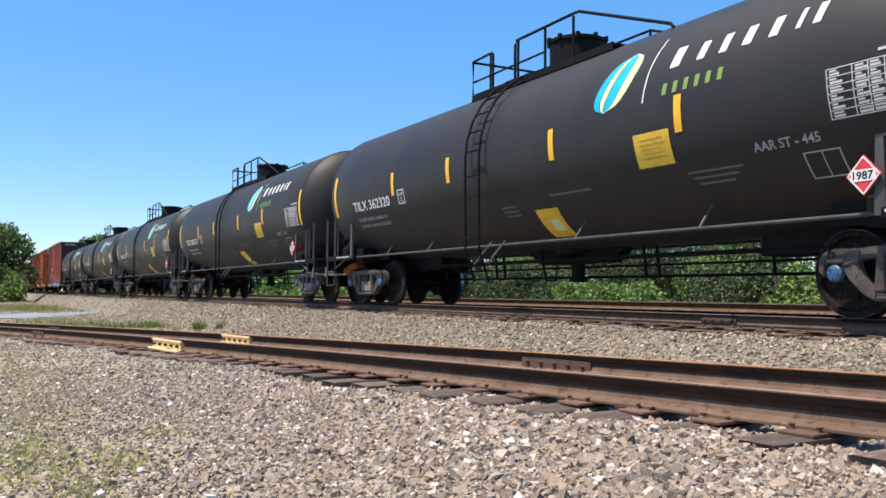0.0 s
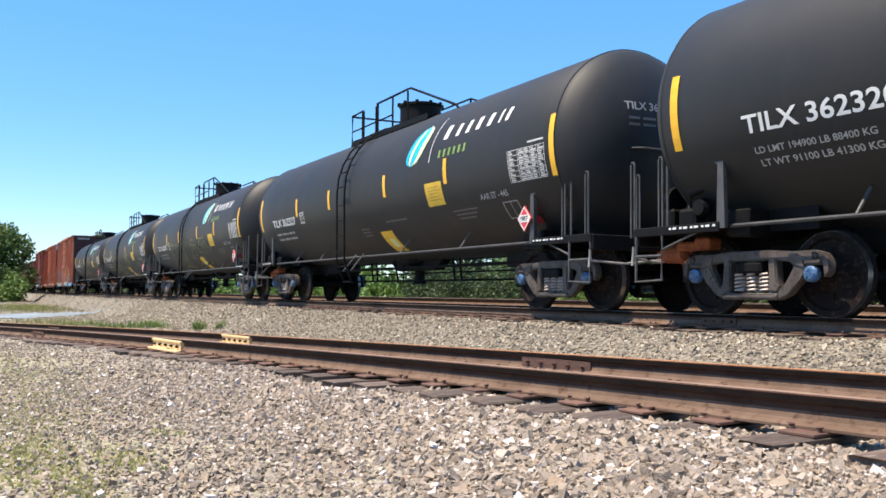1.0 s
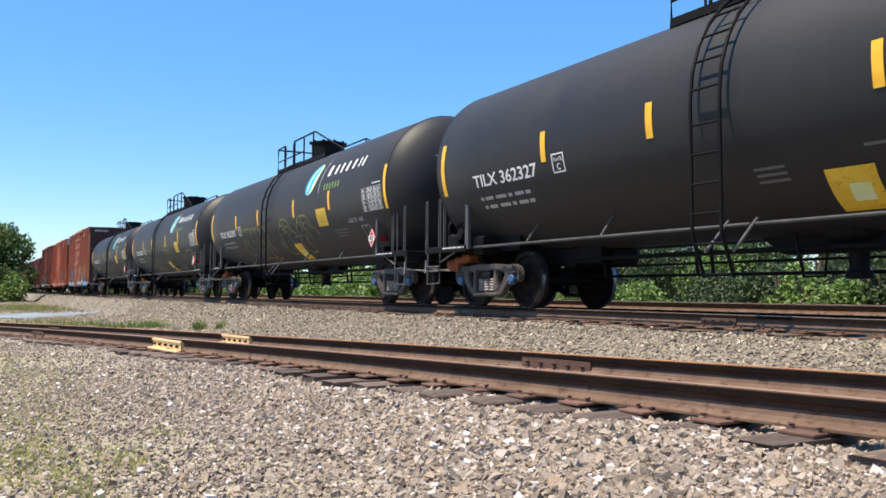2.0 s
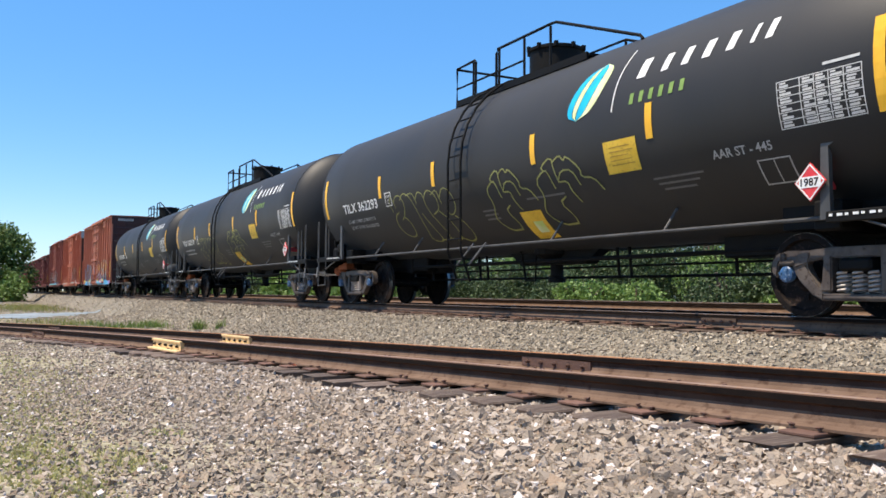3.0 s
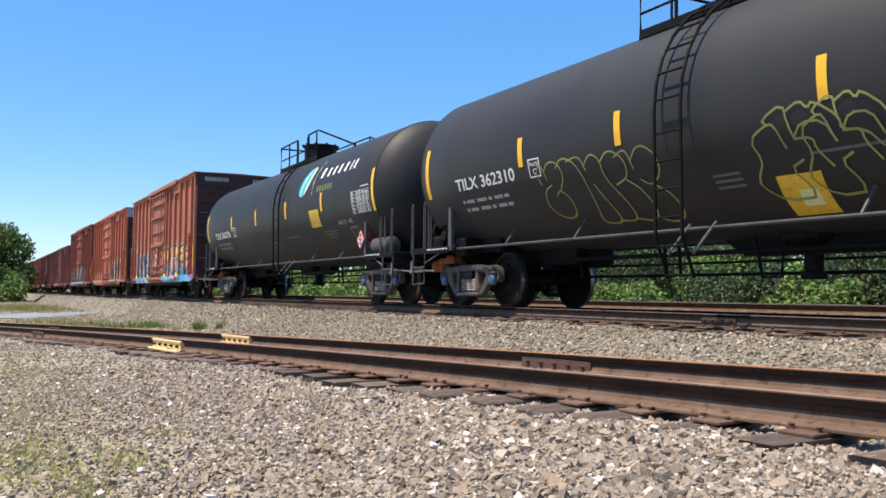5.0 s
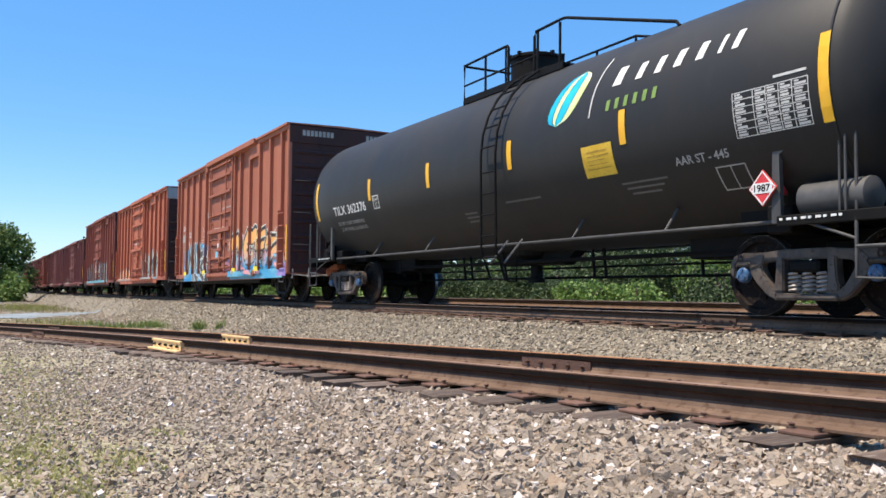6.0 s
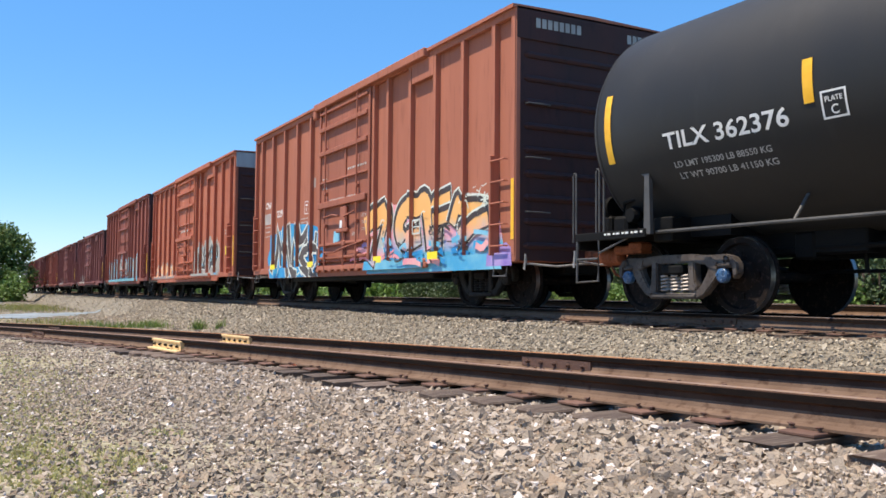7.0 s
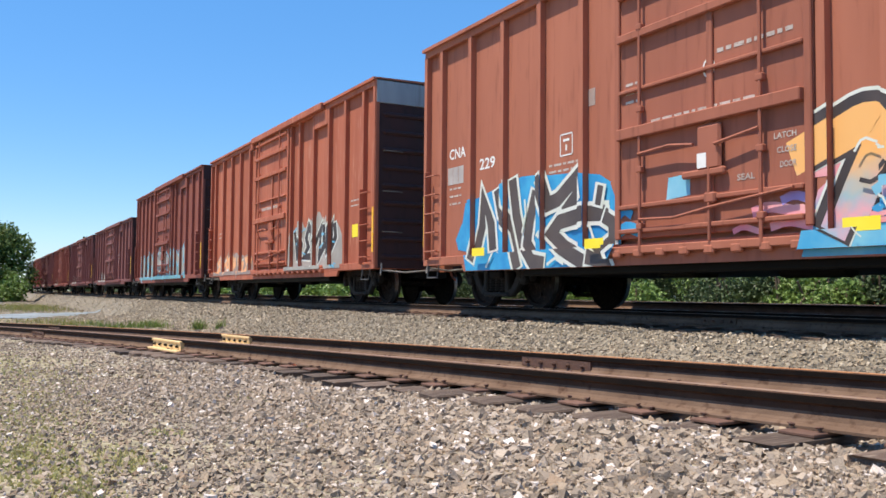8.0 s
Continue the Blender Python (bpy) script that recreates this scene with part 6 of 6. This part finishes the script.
def grass_tuft(name, label, spots, material, seed, tall):
    """Blades of grass and weeds round a few spots."""
    rs = np.random.RandomState(seed)
    vs = []
    for x, y, rx, ry, n, hgt in spots:
        px, py = x + rs.normal(0, rx, n), y + rs.normal(0, ry, n)
        pz = ground_z(px, py) - 0.01
        hh = hgt * rs.uniform(0.35, 1.2, n)
        a = rs.uniform(0, 6.28, n)
        lean = hh * rs.uniform(0.1, 0.6, n)
        dx, dy = np.cos(a), np.sin(a)
        wd = 0.006 + 0.004 * rs.rand(n) * tall
        p = np.stack([px, py, pz], -1)
        s = np.stack([-dy * wd, dx * wd, 0 * wd], -1)
        mid = p + np.stack([dx * lean * 0.35, dy * lean * 0.35, hh * 0.6], -1)
        tip = p + np.stack([dx * lean, dy * lean, hh], -1)
        vs.append(np.stack([p - s, p + s, mid + s * 0.8, mid - s * 0.8, tip], 1))
    v = np.concatenate(vs)
    i = (np.arange(len(v)) * 5)[:, None]
    f = np.concatenate([i + np.array([[0, 1, 2]]), i + np.array([[0, 2, 3]]), i + np.array([[3, 2, 4]])])
    return tagged(new(name, soup(name, v.reshape(-1, 3), f, material)), label, "grass", kind="stuff")


def house(x, y, w, d, hgt, wall, label, turn=0.0):
    z = float(ground_z(x, y)) - 0.05
    top = tagged(empty("house"), label, "house")
    top.matrix_basis = pose(x, y, z, 0, 0, turn)
    part("wall", Mesh().box(-w / 2, w / 2, -d / 2, d / 2, 0, hgt), wall, top)
    g = Mesh()
    g.v += [(-w / 2, -d / 2, hgt), (-w / 2, d / 2, hgt), (-w / 2, 0, hgt + d * 0.3), (w / 2, -d / 2, hgt), (w / 2, d / 2, hgt), (w / 2, 0, hgt + d * 0.3)]
    g.f += [(0, 1, 2), (3, 5, 4), (0, 2, 5, 3), (1, 4, 5, 2), (0, 3, 4, 1)]
    part("gable", g, M_CLAD, top, "white gable")
    rf = Mesh()
    for s in (-1, 1):
        rf.add([(-w / 2 - 0.3, s * (d / 2 + 0.3), hgt - 0.1), (w / 2 + 0.3, s * (d / 2 + 0.3), hgt - 0.1), (w / 2 + 0.3, 0, hgt + d * 0.3 + 0.06), (-w / 2 - 0.3, 0, hgt + d * 0.3 + 0.06),
                (-w / 2 - 0.3, s * (d / 2 + 0.3), hgt + 0.02), (w / 2 + 0.3, s * (d / 2 + 0.3), hgt + 0.02), (w / 2 + 0.3, 0, hgt + d * 0.3 + 0.18), (-w / 2 - 0.3, 0, hgt + d * 0.3 + 0.18)],
               [(0, 1, 2, 3), (4, 7, 6, 5), (0, 4, 5, 1), (1, 5, 6, 2), (2, 6, 7, 3), (3, 7, 4, 0)])
    part("roof", rf, M_ROOF, top, "grey shingle roof")
    for k in (-0.28, 0.28) if wall is M_CLAD else ():
        wdw = part("window", Mesh().box(w * k - 0.5, w * k + 0.5, -d / 2 - 0.04, -d / 2 + 0.02, 0.95, 2.1, 0.01), M_CLAD, top, "white framed window")
        part("pane", Mesh().box(w * k - 0.42, w * k + 0.42, -d / 2 - 0.05, -d / 2 - 0.041, 1.03, 2.02), M_PANE, wdw)


# ---- build: setting ----
ground()
siding_line = lambda x: (siding_y(x), siding_z(x))
main_line = lambda x: (Y0, RAIL_Z)
second_line = lambda x: (Y2, RAIL2_Z)
rnd = random.Random(11)
side_xs = list(np.arange(-34, 10.1, 0.5))
siding = track("siding_track", "rusty disused siding with weathered timber ties", siding_line, side_xs, [-33 + 0.545 * k for k in range(78)], lambda x: -22 < x < 4, M_RAILTOP, -0.06, 3)
far_xs = [-900, -500, -300, -200, -120, -60, -30, 0, 30, 60, 120]
main = track("main_track", "main line track on grey ballast under the train", main_line, far_xs, [-130 + 0.5 * k for k in range(480)], lambda x: -26 < x < 2, M_RAILSHINE, 0.0, 4, M_RAILMAIN)
second = track("second_track", "second main track behind the train", second_line, far_xs, [-70 + 0.5 * k for k in range(300)], lambda x: -24 < x < -4, M_RAILSHINE, 0.0, 5, M_RAILMAIN)
joint_bar(siding, siding_line, -6.66, 0.7525, -1, M_RUSTBAR, "rusty bolted joint bar", 0.95, 5)
joint_bar(siding, siding_line, -13.06, -0.7525, -1, M_YBAR, "yellow painted joint clamp", 1.15, 5, True)
joint_bar(siding, siding_line, -14.1, 0.7525, -1, M_YBAR, "yellow painted joint clamp", 1.05, 5, True)
joint_bar(siding, siding_line, -20.47, -0.7525, -1, M_RUSTBAR, "rusty bolted joint bar", 0.9, 4)
joint_bar(siding, siding_line, -24.53, 0.7525, -1, M_RUSTBAR, "rusty bolted joint bar", 0.9, 4)
joint_bar(main, main_line, -8.35, -0.7525, -1, M_RAILMAIN, "brown bolted joint bar", 0.6, 4)


mark = Mesh().plate([(-0.06, -0.1665), (-0.05, -0.156), (0.0, -0.1535), (0.05, -0.156), (0.07, -0.1665)], -0.0765, -0.0735)
mk = part("paint_mark", mark, M_ORANGE, siding, "orange spray mark on the rail")
mk.matrix_basis = along(-9.0, siding_line) @ pose(0, -0.7525, 0)


def off_rails(x, y, rs):
    """Keeps stones off the rails and mostly off the ties."""
    side = (y - (4.70 + 0.067 * x - 0.003 * x * x)) * 0.98
    hit = (np.abs(np.abs(side) - 0.7525) < 0.075) | (np.abs(np.abs(y - Y0) - 0.7525) < 0.09)
    lean = 0.067 - 0.006 * x
    along_x = x + side * lean
    on_tie = (np.abs((along_x + 33 + 0.2725) % 0.545 - 0.2725) < 0.135) & (np.abs(side) < 1.12 + 0.1 * np.sin(np.floor((along_x + 33.2725) / 0.545) * 2.1)) & (rs.rand(len(x)) < 0.72 + 0.25 * np.sin(np.floor((along_x + 33.2725) / 0.545) * 3.7))
    on_tie |= (np.abs((x + 130 + 0.25) % 0.5 - 0.25) < 0.12) & (np.abs(y - Y0) < 1.3) & (rs.rand(len(x)) < 0.85)
    return ~(hit | on_tie)


def ballast_foot(x):
    """Where the tan stone of the siding gives way to the grey shoulder of the main line."""
    return np.minimum(6.2, 6.1 + 0.1 * (x + 8))


def near_siding(x, y, rs):
    bare = smooth01(0.35, 0.9, 0.5 + 0.5 * np.sin(x * 1.3 + 2 * np.sin(y * 1.9)) * np.cos(y * 2.1 + x * 0.4) - 0.25 * (y - 1.2))
    return off_rails(x, y, rs) & (y + rs.normal(0, 0.35, len(x)) < ballast_foot(x)) & (y > -0.4) & (rs.rand(len(x)) > 0.45 * bare)


def on_ballast(x, y, rs):
    return off_rails(x, y, rs) & (y + rs.normal(0, 0.35, len(x)) >= ballast_foot(x)) & (y < 8.5)


def far_off(x, y, rs):
    px = np.interp(y, [-6, -2.5, 1.3, 3.8, 5.8, 7.2], [-40, -43, -46, -49.5, -53, -57])
    half = np.interp(y, [-6, 1.3, 5.8, 7.2], [3.5, 3.6, 2.2, 1.2])
    return (y > -1.5) & (y < 8.4) & ((np.abs(x - px) > half) | (y > 7.4)) & ((x < -34) | off_rails(x, y, rs))


stones("siding_gravel", "loose tan and white crushed stone along the siding", 84000, 2.6, 9.0, 0.0119, near_siding, M_STONE, 1)
def coarse(x, y, rs):
    return near_siding(x, y, rs) & (rs.rand(len(x)) < np.clip((y - 0.6) / 2.2, 0.06, 1))


stones("coarse_gravel", "scattered larger tan and white stones", 26000, 2.6, 10.0, 0.0178, coarse, M_STONE, 8)
stones("far_siding_gravel", "loose tan crushed stone along the siding", 88000, 9.0, 24.0, 0.0162, near_siding, M_STONE, 2)
stones("ballast", "grey crushed stone ballast shoulder", 185000, 6.5, 26.0, 0.0165, on_ballast, M_BALL, 3)
stones("middle_ballast", "grey crushed stone on the ballast shoulder", 50000, 26.0, 46.0, 0.0255, on_ballast, M_BALL, 9, 70)
stones("far_ballast", "grey crushed stone along the distant line", 85000, 24.0, 122.0, 0.035, far_off, M_BALL, 4, 69.5)

# pale stone path across the ballast
pm = Mesh()
route = [(-40, -6.0, 3.5), (-43, -2.5, 3.5), (-46, 1.3, 3.6), (-49.5, 3.8, 3.2), (-52.5, 5.4, 1.9), (-55, 6.6, 0.5)]
steps_n = 8
for i in range((len(route) - 1) * steps_n + 1):
    k, q = min(i // steps_n, len(route) - 2), i / steps_n - min(i // steps_n, len(route) - 2)
    x, y, half = (u + (w - u) * q for u, w in zip(route[k], route[k + 1]))
    for c in np.linspace(-1, 1, 9):
        px, py = x + c * half * (1 + 0.12 * math.sin(i * 0.7 + c)), y + c * 0.25
        pm.v.append((px, py, float(ground_z(px, py)) + 0.06 - 0.04 * c * c))
pm.f = [(9 * i + c, 9 * i + c + 1, 9 * i + c + 10, 9 * i + c + 9) for i in range((len(route) - 1) * steps_n) for c in range(8)]
tagged(part("path", pm, mat("pale_stone_dust", (0.17, 0.205, 0.225), (0.26, 0.3, 0.32), (0.19, 0.185, 0.16), scale=0.35, rough=0.9, bump=0.3, coords="Object")), "pale blue-grey stone path beside the line", "path", kind="structure")

# ---- build: plants and buildings behind ----
tree(-110, 2.5, 8.5, 4.9, 21, 0.27, 115)
for k, (bx, by) in enumerate(((-103, 1.0), (-106, 3.9), (-101, -1.4))):
    bush(bx, by, 2.6, 3.6, 140 + k, False, 60, 0.28)
tree(-120, -5.5, 10.5, 5.0, 22, 0.36, 45)
tree(-117, 25, 11.8, 4.0, 23, 0.36, 40)
tree(-190, 23, 13.0, 5.0, 24, 0.45, 25)
tree(-172, 1.0, 8.0, 4.0, 25, 0.45, 25)
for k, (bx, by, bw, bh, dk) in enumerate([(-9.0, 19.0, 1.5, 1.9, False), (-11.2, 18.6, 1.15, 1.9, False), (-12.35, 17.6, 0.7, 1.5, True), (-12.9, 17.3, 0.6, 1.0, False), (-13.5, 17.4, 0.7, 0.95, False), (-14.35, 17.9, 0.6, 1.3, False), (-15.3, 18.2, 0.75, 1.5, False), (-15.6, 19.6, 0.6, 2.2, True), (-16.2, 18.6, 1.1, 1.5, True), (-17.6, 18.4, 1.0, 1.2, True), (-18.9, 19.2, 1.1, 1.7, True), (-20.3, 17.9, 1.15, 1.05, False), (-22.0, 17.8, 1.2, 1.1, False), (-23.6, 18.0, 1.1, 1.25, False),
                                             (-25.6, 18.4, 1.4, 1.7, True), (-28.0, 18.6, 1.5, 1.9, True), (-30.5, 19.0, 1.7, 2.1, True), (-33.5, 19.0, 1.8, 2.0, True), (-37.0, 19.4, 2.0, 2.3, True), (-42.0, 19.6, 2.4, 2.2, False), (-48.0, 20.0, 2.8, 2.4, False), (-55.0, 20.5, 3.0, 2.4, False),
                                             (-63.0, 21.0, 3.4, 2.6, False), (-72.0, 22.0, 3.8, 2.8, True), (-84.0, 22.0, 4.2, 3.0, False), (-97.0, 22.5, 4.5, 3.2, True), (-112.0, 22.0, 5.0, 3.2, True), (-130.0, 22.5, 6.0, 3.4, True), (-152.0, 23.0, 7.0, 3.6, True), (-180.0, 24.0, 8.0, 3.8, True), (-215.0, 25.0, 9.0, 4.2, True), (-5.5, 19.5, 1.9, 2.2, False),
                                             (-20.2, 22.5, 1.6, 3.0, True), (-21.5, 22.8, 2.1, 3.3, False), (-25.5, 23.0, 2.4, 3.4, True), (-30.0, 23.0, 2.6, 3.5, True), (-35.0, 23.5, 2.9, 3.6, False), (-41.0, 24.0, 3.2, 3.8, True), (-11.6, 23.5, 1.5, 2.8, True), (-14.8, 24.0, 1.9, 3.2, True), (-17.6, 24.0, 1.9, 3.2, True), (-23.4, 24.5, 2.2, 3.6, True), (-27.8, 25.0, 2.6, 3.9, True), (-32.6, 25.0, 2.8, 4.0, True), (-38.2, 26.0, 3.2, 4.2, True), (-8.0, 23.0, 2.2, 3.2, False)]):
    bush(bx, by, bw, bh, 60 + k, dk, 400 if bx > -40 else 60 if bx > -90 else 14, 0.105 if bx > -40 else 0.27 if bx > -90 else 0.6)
house(-20.6, 31.0, 3.4, 6.0, 2.3, M_BRICK, "low red brick building with white gables behind the bushes", 4)
house(-36.5, 34.0, 5.0, 6.0, 2.9, M_CLAD, "white clad house behind the bushes", -6)
grass_tuft("weeds", "green weeds beside the siding", [(-31.0, 4.3, 0.7, 0.3, 200, 0.26), (-29.8, 5.2, 0.6, 0.3, 420, 0.3), (-27.5, 6.3, 0.22, 0.1, 170, 0.36), (-26.2, 6.6, 0.1, 0.06, 60, 0.28), (-33.5, 3.8, 1.2, 0.4, 200, 0.2)], M_WEED, 5, 2.0)
grass_tuft("sparse_grass", "sparse dry grass in the crushed stone", [(-4.2, 0.27, 0.35, 0.1, 1500, 0.028), (-3.5, 0.4, 0.2, 0.06, 900, 0.028), (-5.6, 0.3, 0.6, 0.16, 1500, 0.026), (-4.05, 0.62, 0.14, 0.06, 420, 0.03), (-4.9, 0.95, 0.12, 0.05, 160, 0.03), (-7.4, 0.5, 0.9, 0.22, 2000, 0.026), (-10, 0.5, 1.8, 0.4, 1600, 0.035), (-5.0, 1.8, 0.2, 0.1, 120, 0.03), (-6.5, 1.9, 0.3, 0.12, 160, 0.03)], M_DRY, 6, 0.6)
grass_tuft("far_grass", "dry grass along the foot of the ballast", [(-37, 3.0, 2, 0.8, 900, 0.16), (-66, 3.5, 5, 1.0, 2600, 0.3), (-31, 1.6, 2, 0.5, 500, 0.12)], M_GRASS, 7, 3.0)

# ---- build: the train ----
SPEED = 11.66
PITCH_T = 17.81
train = []
LABELS = ["black tank car with a blue leaf emblem and yellow strips", "black tank car with a blue leaf emblem and yellow strips", "black tank car with lime bubble graffiti and a leaf emblem", "black tank car with lime bubble graffiti and a leaf emblem", "black tank car coupled ahead of the red box cars"]
LOADS = [("LD LMT 194900 LB 88400 KG", "LT WT 91100 LB 41300 KG"), None, ("LD LMT 194900 LB 88400 KG", "LT WT 91100 LB 41300 KG"), None, ("LD LMT 195300 LB 88550 KG", "LT WT 90700 LB 41150 KG")]
for k, number in enumerate(("TILX 362320", "TILX 362327", "TILX 362293", "TILX 362310", "TILX 362376")):
    car, sets = tank_car(number, LOADS[k], (0, 0, 3, 8, 0)[k], M_TANK_OLD if k in (2, 3) else M_TANK, LABELS[k], (LAYOUT_A, LAYOUT_A, LAYOUT_C, LAYOUT_A, LAYOUT_B)[k])
    train.append((car, sets, -12.46 - PITCH_T * k))
PAINT = [box_paint("brown_red_paint", (0.36, 0.127, 0.078), (0.41, 0.15, 0.094), (0.26, 0.092, 0.06)), box_paint("orange_red_paint", (0.45, 0.143, 0.083), (0.36, 0.107, 0.062), (0.52, 0.25, 0.17)),
         box_paint("dull_red_paint", (0.22, 0.068, 0.05), (0.28, 0.09, 0.066), (0.15, 0.056, 0.046)), box_paint("faded_red_paint", (0.17, 0.056, 0.05), (0.21, 0.08, 0.073), (0.26, 0.135, 0.125)), box_paint("grey_green_paint", (0.224, 0.235, 0.213), (0.302, 0.302, 0.28), (0.202, 0.157, 0.134))]
DOORPAINT = box_paint("dirty_brown_door_paint", (0.31, 0.108, 0.069), (0.36, 0.13, 0.084), (0.2, 0.074, 0.05))
CAPPAINT = box_paint("grey_primer", (0.3, 0.31, 0.32), (0.36, 0.37, 0.38), (0.24, 0.22, 0.2))
BOXES = [(-93.55, -108.4, 5.02, 0, style_first, None, "brown-red box car with blue and orange graffiti"), (-110.8, -125.75, 5.02, 1, style_second, CAPPAINT, "orange-red box car with a grey end panel and worn graffiti"),
         (-127.1, -142.1, 5.12, 2, style_third, None, "dull red box car with pale teal graffiti"), (-143.7, -159.6, 4.3, 3, style_plain, None, "low faded red box car")]
for k in range(5):
    BOXES.append((-161.2 - 17.1 * k, -176.7 - 17.1 * k, 4.28, (3, 2, 3, 2, 4)[k], style_plain, None, "low faded red box car" if k < 4 else "low grey-green box car at the rear"))
for a, b, top_z, pk, style, cap_mat, label in BOXES:
    car, sets = box_car(a - b, top_z, PAINT[pk], PAINT[pk], label, style, cap_mat, DOORPAINT if pk == 0 else None)
    train.append((car, sets, (a + b) / 2))


def motions():
    """The train rolls by at a nearly steady pace, and its wheels turn."""
    turn = math.degrees(SPEED / WHEEL_R)
    drag = {7.0: 0.03, 7.5: 0.085, 8.0: 0.09}
    for k, (car, sets, x) in enumerate(train):
        walk(car, [(t, pose(x + SPEED * t - drag.get(t, 0.0), Y0, 0)) for t in (0, 2, 4, 6, 6.5, 7.0, 7.5, 8.0)])
        if k < 7:
            for w, wx in sets:
                walk(w, [(i / 30, pose(wx, 0, AXLE_Z, 0, turn * i / 30, 0)) for i in range(0, 241)])


motions()
